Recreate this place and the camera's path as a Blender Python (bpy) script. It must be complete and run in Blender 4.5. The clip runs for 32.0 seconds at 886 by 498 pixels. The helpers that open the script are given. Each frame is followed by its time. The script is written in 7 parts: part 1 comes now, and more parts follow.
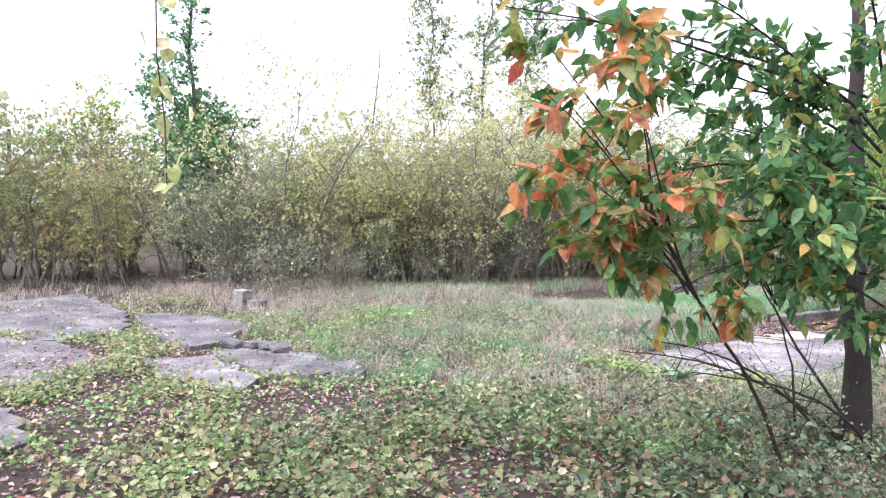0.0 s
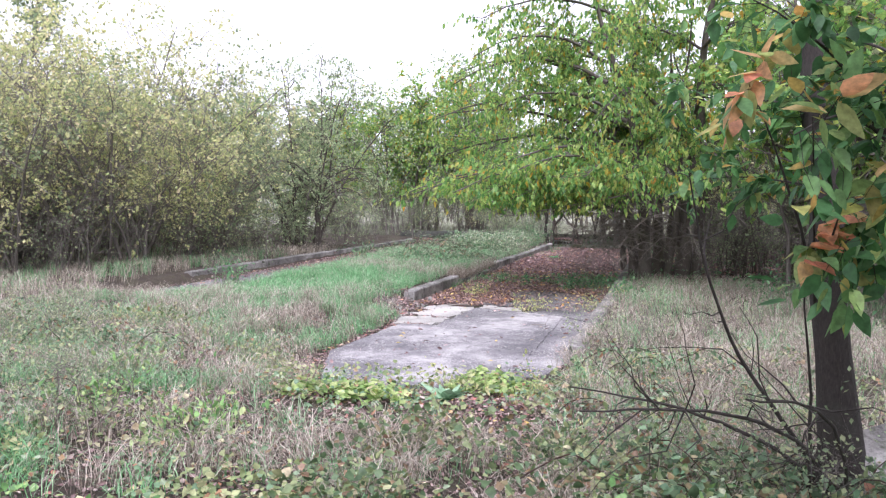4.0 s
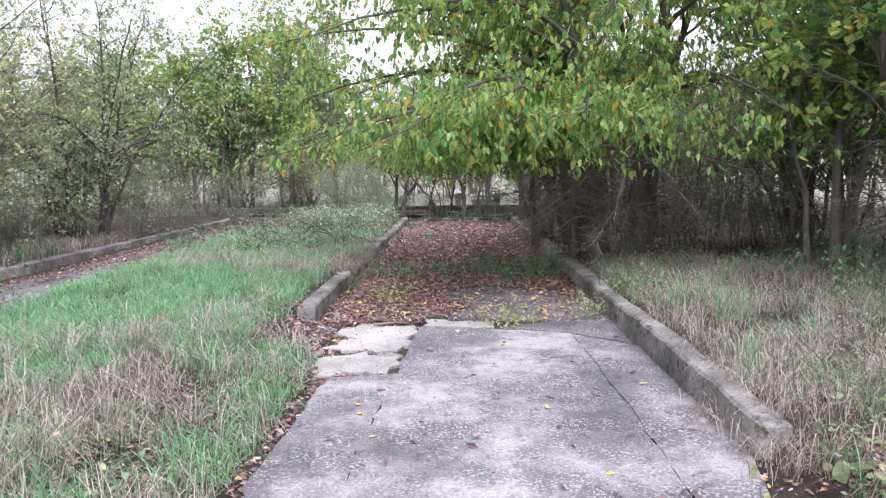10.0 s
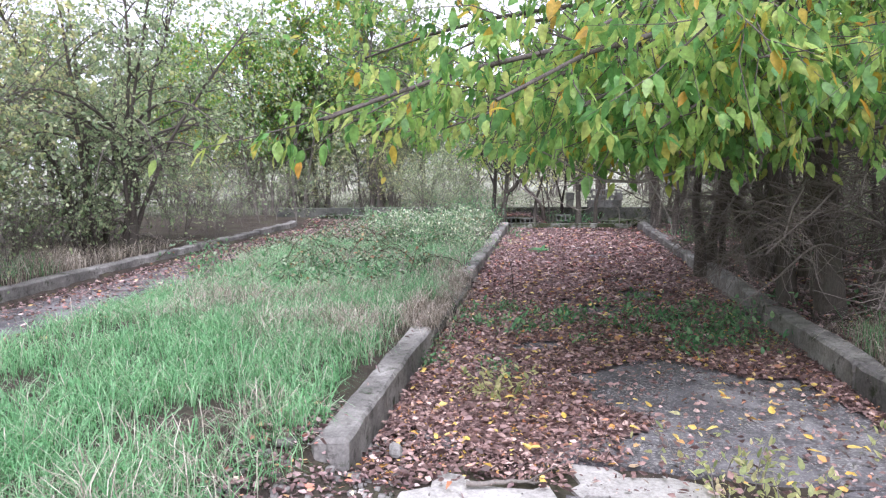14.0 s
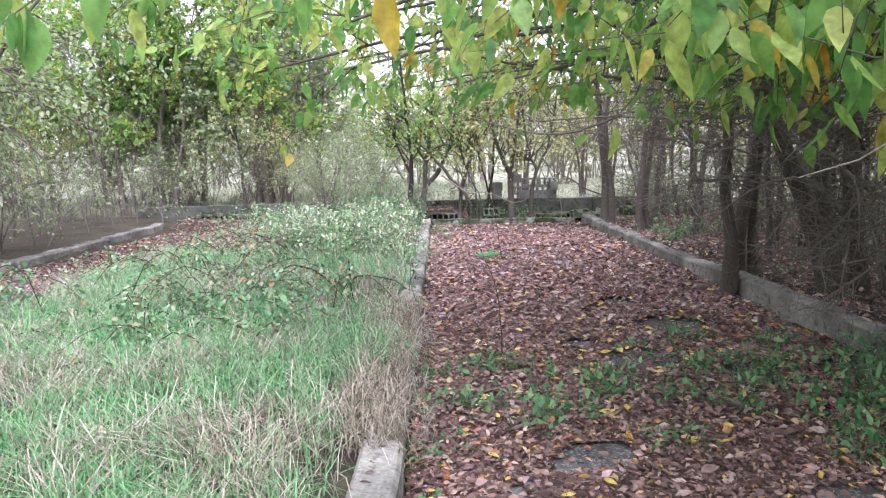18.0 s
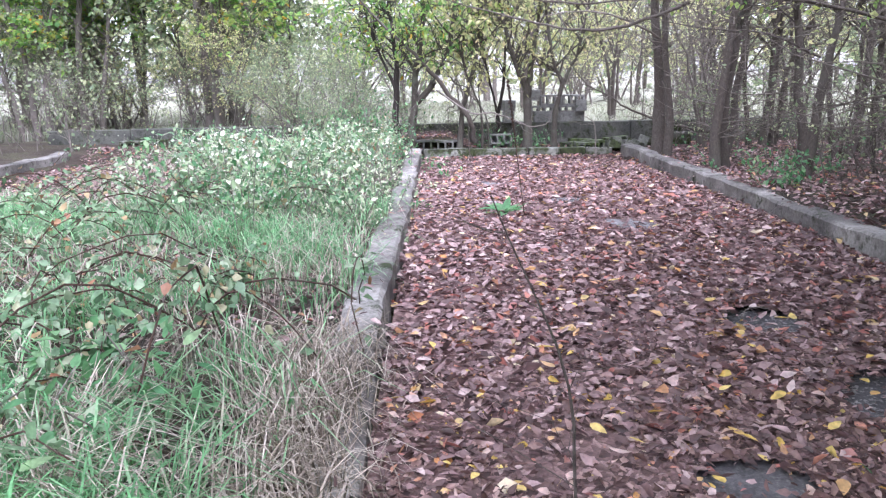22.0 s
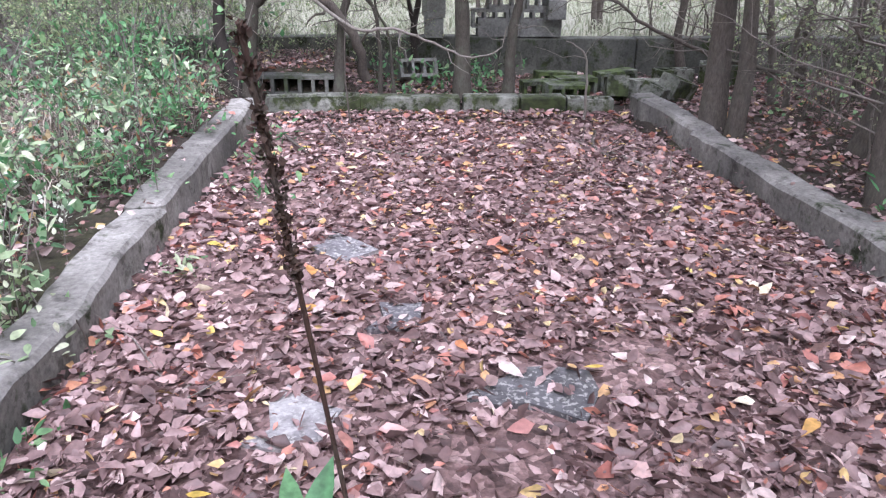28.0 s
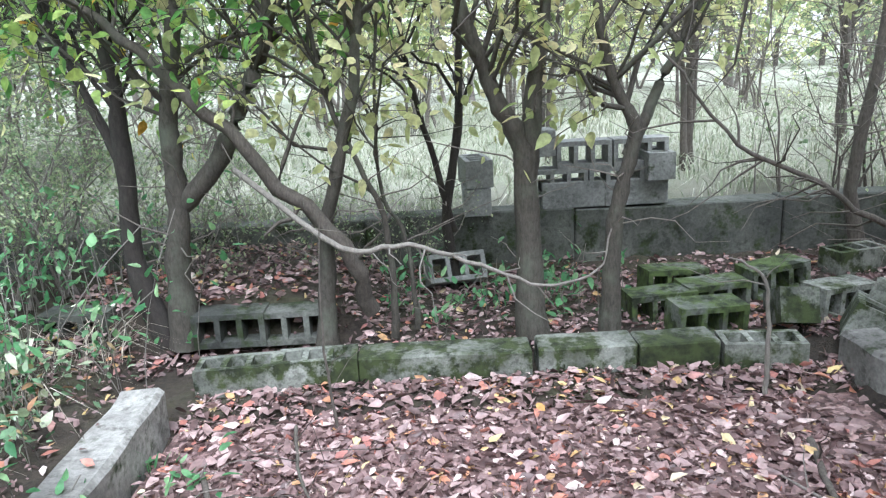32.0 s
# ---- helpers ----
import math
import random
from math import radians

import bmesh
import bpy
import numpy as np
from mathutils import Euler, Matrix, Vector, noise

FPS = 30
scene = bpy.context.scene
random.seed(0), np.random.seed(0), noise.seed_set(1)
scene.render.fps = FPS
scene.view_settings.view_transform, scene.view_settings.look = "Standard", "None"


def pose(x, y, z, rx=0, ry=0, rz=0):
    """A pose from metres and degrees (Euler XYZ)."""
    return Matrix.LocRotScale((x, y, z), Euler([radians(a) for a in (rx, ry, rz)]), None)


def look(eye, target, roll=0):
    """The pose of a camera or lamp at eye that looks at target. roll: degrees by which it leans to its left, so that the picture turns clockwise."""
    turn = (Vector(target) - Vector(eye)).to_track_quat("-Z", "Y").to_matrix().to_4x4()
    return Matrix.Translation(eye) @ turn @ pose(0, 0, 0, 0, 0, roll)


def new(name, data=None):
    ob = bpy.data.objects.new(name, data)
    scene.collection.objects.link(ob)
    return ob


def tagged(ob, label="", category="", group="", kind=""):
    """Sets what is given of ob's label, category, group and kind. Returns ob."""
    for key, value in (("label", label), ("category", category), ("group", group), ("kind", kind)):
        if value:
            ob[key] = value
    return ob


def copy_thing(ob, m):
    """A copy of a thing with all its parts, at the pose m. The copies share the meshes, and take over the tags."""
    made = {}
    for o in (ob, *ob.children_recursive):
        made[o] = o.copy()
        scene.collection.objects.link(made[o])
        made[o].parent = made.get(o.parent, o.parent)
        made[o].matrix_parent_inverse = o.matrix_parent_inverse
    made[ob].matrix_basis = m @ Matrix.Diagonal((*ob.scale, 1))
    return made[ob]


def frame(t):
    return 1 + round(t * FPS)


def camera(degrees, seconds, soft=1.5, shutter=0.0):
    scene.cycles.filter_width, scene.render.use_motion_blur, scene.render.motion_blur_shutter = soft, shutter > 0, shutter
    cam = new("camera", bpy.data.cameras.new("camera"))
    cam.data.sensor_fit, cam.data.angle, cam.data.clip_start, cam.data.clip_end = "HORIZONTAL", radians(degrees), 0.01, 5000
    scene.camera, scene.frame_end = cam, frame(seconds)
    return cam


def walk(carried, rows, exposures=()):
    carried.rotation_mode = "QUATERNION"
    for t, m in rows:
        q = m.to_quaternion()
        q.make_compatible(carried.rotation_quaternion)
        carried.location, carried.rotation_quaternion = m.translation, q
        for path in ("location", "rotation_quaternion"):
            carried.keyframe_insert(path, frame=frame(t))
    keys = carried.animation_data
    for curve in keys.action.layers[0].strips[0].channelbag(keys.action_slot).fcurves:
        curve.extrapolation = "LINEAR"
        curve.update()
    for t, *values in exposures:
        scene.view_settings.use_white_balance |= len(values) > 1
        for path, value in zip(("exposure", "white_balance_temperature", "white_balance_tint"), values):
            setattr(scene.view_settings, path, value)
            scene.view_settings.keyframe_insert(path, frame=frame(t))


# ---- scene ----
cam = camera(62.6, 32.0, soft=1.25)
PATH = [
    (0.0, 4.972, -2.454, 1.786, 87.94, -0.30, 56.14),
    (0.5, 4.567, -2.241, 1.769, 89.37, -0.10, 56.05),
    (1.0, 4.113, -2.010, 1.779, 89.54, 0.90, 55.57),
    (1.5, 3.628, -1.842, 1.733, 87.82, 0.80, 55.44),
    (2.0, 3.146, -1.653, 1.735, 88.25, -0.10, 47.92),
    (2.5, 2.710, -1.424, 1.708, 87.51, 1.10, 45.28),
    (3.0, 2.361, -1.384, 1.747, 88.17, 1.00, 37.80),
    (3.5, 1.898, -1.322, 1.729, 86.82, 1.00, 22.93),
    (5.5, 0.000, 0.000, 1.500, 85.20, -1.60, 15.10),
    (6.0, -0.339, 0.272, 1.523, 84.90, -0.40, 16.70),
    (6.5, -0.655, 0.454, 1.453, 83.10, 1.00, 17.80),
    (7.0, -1.011, 0.698, 1.477, 83.00, 0.20, 13.10),
    (7.5, -1.261, 1.091, 1.430, 82.90, 1.60, 9.00),
    (8.0, -1.438, 1.480, 1.453, 81.60, 2.70, 8.50),
    (8.5, -1.592, 1.875, 1.477, 82.70, 1.80, 6.50),
    (9.0, -1.570, 2.244, 1.453, 83.60, 1.50, 5.50),
    (9.5, -1.486, 2.654, 1.477, 83.50, 1.50, 3.90),
    (10.0, -1.523, 3.153, 1.453, 83.70, 0.90, 1.40),
    (10.5, -1.503, 3.619, 1.430, 83.70, -0.50, -0.20),
    (11.0, -1.478, 4.158, 1.500, 84.40, -1.20, -0.20),
    (11.5, -1.572, 4.690, 1.453, 84.50, -1.10, 2.60),
    (12.0, -1.666, 5.222, 1.453, 84.30, -0.70, 3.50),
    (12.5, -1.676, 5.801, 1.453, 85.40, 0.50, 5.20),
    (13.0, -1.837, 6.315, 1.430, 84.50, 0.70, 7.80),
    (13.5, -1.971, 6.812, 1.430, 83.90, 0.40, 8.10),
    (14.0, -2.053, 7.299, 1.453, 83.30, 0.70, 8.60),
    (14.5, -2.213, 7.716, 1.406, 82.80, 0.40, 9.80),
    (16.5, -2.738, 9.223, 1.289, 84.10, 1.90, 8.80),
    (17.0, -2.796, 9.619, 1.266, 83.90, 1.90, 6.20),
    (17.5, -2.808, 10.028, 1.313, 83.40, 1.80, 2.70),
    (18.0, -2.946, 10.451, 1.289, 82.60, 1.30, -0.30),
    (18.5, -2.930, 10.843, 1.219, 80.70, 0.70, -2.00),
    (19.0, -2.897, 11.264, 1.196, 78.20, 0.00, -1.50),
    (19.5, -2.922, 11.717, 1.102, 76.90, 0.30, -2.30),
    (20.0, -2.955, 12.023, 1.079, 76.20, 0.30, -3.60),
    (20.5, -2.895, 12.524, 1.032, 76.70, 1.00, -4.40),
    (21.0, -2.881, 13.012, 1.055, 76.00, 0.20, -4.60),
    (21.5, -2.924, 13.534, 1.079, 76.90, 0.00, -2.10),
    (22.0, -2.858, 14.012, 1.055, 76.70, 1.00, -0.30),
    (22.5, -2.735, 14.457, 1.079, 76.40, -0.20, 1.10),
    (23.0, -2.579, 14.959, 1.102, 76.90, -1.50, -1.10),
    (23.5, -2.394, 15.444, 1.126, 76.10, -2.10, -2.80),
    (24.0, -2.306, 15.928, 1.196, 76.20, -2.00, -1.40),
    (24.5, -2.349, 16.450, 1.243, 78.20, -1.80, 0.80),
    (25.0, -2.328, 16.915, 1.196, 78.70, -0.90, 3.00),
    (25.5, -2.267, 17.319, 1.196, 78.10, -0.70, 2.50),
    (27.5, -2.153, 18.973, 1.079, 70.10, 0.00, -3.10),
    (28.0, -2.050, 19.315, 1.126, 67.40, -0.60, -3.70),
    (28.5, -1.881, 19.676, 1.243, 68.70, -1.40, -4.00),
    (29.0, -1.831, 20.125, 1.289, 72.40, -1.10, -4.30),
    (29.5, -1.770, 20.529, 1.289, 74.40, -0.60, -3.30),
    (30.0, -1.725, 20.905, 1.313, 75.60, 0.60, -1.20),
    (30.5, -1.812, 21.317, 1.289, 75.50, 1.20, 0.10),
    (31.0, -1.880, 21.663, 1.289, 74.40, 1.60, -2.40),
    (31.5, -1.897, 21.997, 1.336, 74.80, 2.70, -2.70),
    (32.0, -1.935, 22.229, 1.336, 75.10, 2.90, -1.40),
]
walk(cam, [(t, pose(*p)) for t, *p in PATH], exposures=[(0, 1.75, 6000, 25), (3, 1.5, 5950, 25), (6, 1.52, 5950, 25), (9, 1.42, 5950, 25), (12, 1.45, 5900, 24), (14, 1.62, 5850, 23), (17, 1.82, 5900, 22), (18, 1.95, 5950, 21), (20, 2.1, 5750, 28), (21.5, 2.1, 5650, 27), (23, 2.25, 5550, 26), (24, 2.22, 5500, 29), (25, 2.0, 5500, 30), (28, 1.78, 5720, 24), (30, 1.92, 5540, 16), (32, 2.0, 5550, 9)])

# ---- world and light ----
world = bpy.data.worlds.new("overcast_sky")
scene.world = world
world.use_nodes = True
wn, wl = world.node_tree.nodes, world.node_tree.links
sky = wn.new("ShaderNodeTexSky")
sky.sky_type = "NISHITA"
sky.sun_disc = False
sky.sun_elevation, sky.sun_rotation = radians(58), radians(168)
sky.dust_density, sky.air_density = 1.0, 1.0
pale = wn.new("ShaderNodeHueSaturation")
pale.inputs["Saturation"].default_value = 0.12
wl.new(sky.outputs[0], pale.inputs["Color"])
wl.new(pale.outputs[0], wn["Background"].inputs["Color"])
wn["Background"].inputs["Strength"].default_value = 0.12
sun = new("sun", bpy.data.lights.new("sun", "SUN"))
sun.data.energy, sun.data.angle, sun.data.color = 1.5, radians(45), (1.0, 0.99, 0.98)
sun.matrix_world = look((2.4, -11.5, 18.8), (0, 0, 0))

# ---- materials ----
def nodes_of(name):
    m = bpy.data.materials.new(name)
    m.use_nodes = True
    return m, m.node_tree.nodes, m.node_tree.links, m.node_tree.nodes["Principled BSDF"]


def ramp(n, stops, mode="LINEAR"):
    r = n.new("ShaderNodeValToRGB")
    r.color_ramp.interpolation = mode
    while len(r.color_ramp.elements) < len(stops):
        r.color_ramp.elements.new(0.5)
    for e, (p, c) in zip(r.color_ramp.elements, stops):
        e.position, e.color = p, (*c, 1)
    return r


def noise_tex(n, l, vec, scale, detail=4, rough=0.6):
    t = n.new("ShaderNodeTexNoise")
    t.inputs["Scale"].default_value, t.inputs["Detail"].default_value, t.inputs["Roughness"].default_value = scale, detail, rough
    l.new(vec, t.inputs["Vector"])
    return t.outputs["Fac"]


def mixed(n, l, fac, a, b, mode="MIX"):
    m = n.new("ShaderNodeMix")
    m.data_type, m.blend_type = "RGBA", mode
    for sock, v in ((m.inputs[0], fac), (m.inputs[6], a), (m.inputs[7], b)):
        if hasattr(v, "is_output"):
            l.new(v, sock)
        elif isinstance(v, tuple):
            sock.default_value = (*v, 1)
        else:
            sock.default_value = v
    return m.outputs[2]


def bumped(n, l, b, height, strength, distance):
    k = n.new("ShaderNodeBump")
    k.inputs["Strength"].default_value, k.inputs["Distance"].default_value = strength, distance
    l.new(height, k.inputs["Height"])
    l.new(k.outputs[0], b.inputs["Normal"])


def concrete(name, dark, mid, light, moss=0.0, stain=0.5, speck=0.0, moss_top=(0.035, 0.05, 0.014)):
    """Weathered concrete: broad stains, pale worn patches, fine grit and, where given, moss."""
    m, n, l, b = nodes_of(name)
    pos = n.new("ShaderNodeNewGeometry").outputs["Position"]
    broad = ramp(n, [(0.36, dark), (0.5, mid), (0.64, light)])
    l.new(noise_tex(n, l, pos, 1.3, 6, 0.65), broad.inputs[0])
    grit = ramp(n, [(0.3, (0.55, 0.55, 0.55)), (0.7, (1.25, 1.25, 1.25))])
    l.new(noise_tex(n, l, pos, 45, 3, 0.7), grit.inputs[0])
    col = mixed(n, l, 0.75, broad.outputs[0], grit.outputs[0], "MULTIPLY")
    pits = ramp(n, [(0.36, (0.3, 0.29, 0.27)), (0.45, (1, 1, 1))])
    l.new(noise_tex(n, l, pos, 9, 5, 0.7), pits.inputs[0])
    col = mixed(n, l, stain, col, pits.outputs[0], "MULTIPLY")
    if speck:
        dots = ramp(n, [(0.54, (0, 0, 0)), (0.6, (1, 1, 1))])
        l.new(noise_tex(n, l, pos, 55, 3, 0.6), dots.inputs[0])
        worn = ramp(n, [(0.35, (0.12, 0.12, 0.12)), (0.6, (speck, speck, speck))])
        l.new(noise_tex(n, l, pos, 2.7, 4, 0.6), worn.inputs[0])
        both = mixed(n, l, 1.0, dots.outputs[0], worn.outputs[0], "MULTIPLY")
        col = mixed(n, l, both, col, (0.55, 0.53, 0.5))
    if moss:
        mk = ramp(n, [(0.62 - 0.25 * moss, (0, 0, 0)), (0.72 - 0.25 * moss, (1, 1, 1))])
        l.new(noise_tex(n, l, pos, 4.5, 5, 0.7), mk.inputs[0])
        mc = ramp(n, [(0.35, (0.015, 0.02, 0.008)), (0.6, moss_top)])
        l.new(noise_tex(n, l, pos, 14, 3), mc.inputs[0])
        col = mixed(n, l, mk.outputs[0], col, mc.outputs[0])
    l.new(col, b.inputs["Base Color"])
    b.inputs["Roughness"].default_value = 0.9
    bumped(n, l, b, noise_tex(n, l, pos, 60, 6, 0.75), 0.5, 0.012)
    return m


def leafy(name, stops, through_light=0.35, gloss=0.5, tone=0.35, single=False):
    """Leaves or blades: each piece takes its own colour from the stops; thin, so some light comes through."""
    m, n, l, b = nodes_of(name)
    geo = n.new("ShaderNodeNewGeometry")
    r = ramp(n, stops)
    l.new(n.new("ShaderNodeObjectInfo").outputs["Random"] if single else geo.outputs["Random Per Island"], r.inputs[0])
    blotch = ramp(n, [(0.3, (1 - tone, 1 - tone, 1 - tone)), (0.7, (1 + tone, 1 + tone, 1 + tone))])
    l.new(noise_tex(n, l, geo.outputs["Position"], 28, 3), blotch.inputs[0])
    col = mixed(n, l, 1.0, r.outputs[0], blotch.outputs[0], "MULTIPLY")
    l.new(col, b.inputs["Base Color"])
    b.inputs["Roughness"].default_value = gloss
    if through_light:
        t = n.new("ShaderNodeBsdfTranslucent")
        l.new(col, t.inputs["Color"])
        s = n.new("ShaderNodeMixShader")
        s.inputs[0].default_value = through_light
        l.new(b.outputs[0], s.inputs[1])
        l.new(t.outputs[0], s.inputs[2])
        l.new(s.outputs[0], n["Material Output"].inputs["Surface"])
    return m


def bark(name, dark, light, green=0.0, lichen=0.13):
    m, n, l, b = nodes_of(name)
    pos = n.new("ShaderNodeNewGeometry").outputs["Position"]
    stretch = n.new("ShaderNodeMapping")
    stretch.inputs["Scale"].default_value = (1, 1, 0.3)
    l.new(pos, stretch.inputs["Vector"])
    r = ramp(n, [(0.28, dark), (0.72, light)])
    l.new(noise_tex(n, l, stretch.outputs[0], 75, 6, 0.8), r.inputs[0])
    lich = ramp(n, [(0.5, (0, 0, 0)), (0.68, (1, 1, 1))])
    l.new(noise_tex(n, l, pos, 5, 5, 0.7), lich.inputs[0])
    col = mixed(n, l, 0.55, r.outputs[0], mixed(n, l, lich.outputs[0], r.outputs[0], (lichen, lichen + green, lichen * 0.8)))
    l.new(col, b.inputs["Base Color"])
    b.inputs["Roughness"].default_value = 0.9
    bumped(n, l, b, noise_tex(n, l, stretch.outputs[0], 85, 6, 0.75), 0.6, 0.012)
    return m


def soil(name):
    m, n, l, b = nodes_of(name)
    pos = n.new("ShaderNodeNewGeometry").outputs["Position"]
    r = ramp(n, [(0.3, (0.035, 0.027, 0.021)), (0.5, (0.075, 0.06, 0.046)), (0.62, (0.08, 0.08, 0.045)), (0.75, (0.17, 0.14, 0.1))])
    l.new(noise_tex(n, l, pos, 1.6, 8, 0.72), r.inputs[0])
    fine = ramp(n, [(0.3, (0.5, 0.5, 0.5)), (0.7, (1.35, 1.3, 1.25))])
    l.new(noise_tex(n, l, pos, 34, 4, 0.75), fine.inputs[0])
    near = mixed(n, l, 0.9, r.outputs[0], fine.outputs[0], "MULTIPLY")
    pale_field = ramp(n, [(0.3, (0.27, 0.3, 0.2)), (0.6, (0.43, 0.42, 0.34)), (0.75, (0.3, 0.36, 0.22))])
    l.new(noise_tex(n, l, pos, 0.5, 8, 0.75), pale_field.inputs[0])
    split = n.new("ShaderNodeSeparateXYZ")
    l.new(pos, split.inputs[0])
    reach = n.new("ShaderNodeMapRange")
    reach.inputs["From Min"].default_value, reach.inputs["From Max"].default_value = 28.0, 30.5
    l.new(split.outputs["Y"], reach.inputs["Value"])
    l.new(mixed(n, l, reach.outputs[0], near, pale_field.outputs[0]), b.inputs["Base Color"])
    b.inputs["Roughness"].default_value = 1.0
    bumped(n, l, b, noise_tex(n, l, pos, 40, 5, 0.8), 0.8, 0.04)
    return m


SOIL = soil("soil_and_thatch")
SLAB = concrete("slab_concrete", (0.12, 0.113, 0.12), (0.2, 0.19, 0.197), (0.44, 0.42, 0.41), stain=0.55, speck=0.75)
# Same concrete in darker greys.
DARKCONC = concrete("darker_grey_concrete", (0.07, 0.068, 0.07), (0.135, 0.13, 0.134), (0.26, 0.25, 0.25), stain=0.5, speck=0.55)
WORN = concrete("worn_pale_concrete", (0.32, 0.305, 0.28), (0.43, 0.412, 0.375), (0.56, 0.54, 0.495), stain=0.15, speck=0.4)
WALLC = concrete("dark_wall_concrete", (0.06, 0.062, 0.055), (0.115, 0.118, 0.1), (0.19, 0.19, 0.165), moss=0.4, stain=0.6)
GREENTOP = concrete("moss_covered_block", (0.1, 0.11, 0.09), (0.18, 0.19, 0.16), (0.28, 0.29, 0.25), moss=0.9, stain=0.6, moss_top=(0.085, 0.12, 0.035))
KERB = concrete("kerb_concrete", (0.12, 0.113, 0.105), (0.225, 0.213, 0.195), (0.42, 0.4, 0.37), moss=0.22, stain=0.7)
MOSSY = concrete("mossy_block", (0.12, 0.125, 0.105), (0.23, 0.235, 0.2), (0.38, 0.385, 0.34), moss=0.72, stain=0.7, moss_top=(0.05, 0.065, 0.02))
BLOCK = concrete("grey_block", (0.16, 0.16, 0.15), (0.26, 0.26, 0.245), (0.38, 0.38, 0.355), moss=0.12, stain=0.5)
BARK = bark("grey_brown_bark", (0.035, 0.029, 0.024), (0.17, 0.143, 0.12), 0.0, 0.11)
GREYBARK = bark("thin_grey_stems", (0.09, 0.075, 0.065), (0.24, 0.21, 0.185))
TWIG = bark("pale_dead_twigs", (0.12, 0.105, 0.09), (0.32, 0.285, 0.25))
DEADWOOD = bark("brown_dead_branches", (0.085, 0.071, 0.061), (0.31, 0.265, 0.232), lichen=0.14)
DARKBARK = bark("dark_brown_bark", (0.014, 0.011, 0.009), (0.062, 0.05, 0.043), lichen=0.05)
YOUNGBARK = bark("mottled_young_bark", (0.028, 0.024, 0.019), (0.125, 0.108, 0.088), 0.015, 0.13)
STALK = bark("dark_dry_stalk", (0.03, 0.015, 0.01), (0.09, 0.045, 0.03))
GREEN = leafy("green_leaves", [(0.0, (0.12, 0.29, 0.08)), (0.35, (0.24, 0.45, 0.12)), (0.65, (0.42, 0.59, 0.17)), (0.93, (0.58, 0.63, 0.18)), (0.97, (0.62, 0.45, 0.06)), (1.0, (0.65, 0.33, 0.06))], 0.65)
# Green leaves of the near young tree, canopy shade darkened into the colour.
SHADEGREEN = leafy("shade_darkened_green_leaves", [(0.0, (0.04, 0.12, 0.04)), (0.5, (0.085, 0.22, 0.075)), (0.8, (0.19, 0.34, 0.12)), (0.92, (0.42, 0.46, 0.14)), (1.0, (0.58, 0.32, 0.09))], 0.45)
OLIVE = leafy("grey_green_leaves", [(0.0, (0.18, 0.27, 0.14)), (0.6, (0.37, 0.45, 0.25)), (1.0, (0.56, 0.59, 0.35))], 0.55)
SAGE = leafy("light_sage_leaves", [(0.0, (0.24, 0.36, 0.18)), (0.6, (0.46, 0.56, 0.32)), (1.0, (0.64, 0.68, 0.42))], 0.65)
YELLOW = leafy("yellow_green_leaves", [(0.0, (0.34, 0.42, 0.18)), (0.5, (0.64, 0.66, 0.31)), (0.85, (0.8, 0.77, 0.42)), (1.0, (0.8, 0.68, 0.42))], 0.7)
RUST = leafy("reddening_leaves", [(0.0, (0.2, 0.3, 0.11)), (0.6, (0.42, 0.48, 0.19)), (0.88, (0.55, 0.4, 0.2)), (1.0, (0.55, 0.24, 0.17))], 0.55)
ORANGE = leafy("orange_and_green_leaves", [(0.0, (0.05, 0.16, 0.045)), (0.5, (0.11, 0.25, 0.06)), (0.66, (0.3, 0.32, 0.08)), (0.78, (0.6, 0.3, 0.09)), (0.9, (0.62, 0.2, 0.08)), (1.0, (0.55, 0.13, 0.08))], 0.5)
# Pale weed leaves, with the light they reflect brightened into the colour.
PALE = leafy("pale_toplit_weed_leaves", [(0.0, (0.1, 0.2, 0.1)), (0.3, (0.26, 0.38, 0.2)), (0.65, (0.52, 0.6, 0.38)), (1.0, (0.76, 0.77, 0.6))], 0.4, 0.8)
HERB = leafy("weed_leaves", [(0.0, (0.07, 0.21, 0.085)), (0.6, (0.16, 0.36, 0.155)), (1.0, (0.32, 0.48, 0.24))], 0.45)
GREENCREEP = leafy("green_creeper_leaves", [(0.0, (0.1, 0.24, 0.07)), (0.5, (0.26, 0.46, 0.15)), (0.85, (0.42, 0.57, 0.23)), (0.96, (0.58, 0.56, 0.26)), (1.0, (0.42, 0.2, 0.12))], 0.4)
SLABCREEP = leafy("yellow_green_creeper_leaves", [(0.0, (0.16, 0.28, 0.08)), (0.5, (0.38, 0.52, 0.18)), (0.85, (0.56, 0.64, 0.28)), (0.97, (0.66, 0.62, 0.34)), (1.0, (0.42, 0.2, 0.12))], 0.45)
CREEP = leafy("creeper_leaves", [(0.0, (0.12, 0.19, 0.08)), (0.45, (0.32, 0.39, 0.17)), (0.78, (0.52, 0.55, 0.29)), (0.9, (0.64, 0.6, 0.38)), (1.0, (0.45, 0.24, 0.15))], 0.45)
GRASS = leafy("fresh_grass", [(0.0, (0.11, 0.28, 0.115)), (0.5, (0.235, 0.52, 0.235)), (0.9, (0.43, 0.65, 0.38)), (0.94, (0.55, 0.52, 0.4)), (1.0, (0.72, 0.68, 0.56))], 0.5)
STRAW = leafy("dry_grass", [(0.0, (0.15, 0.14, 0.09)), (0.25, (0.26, 0.215, 0.17)), (0.65, (0.5, 0.43, 0.355)), (1.0, (0.76, 0.69, 0.59))], 0.35, 0.7)
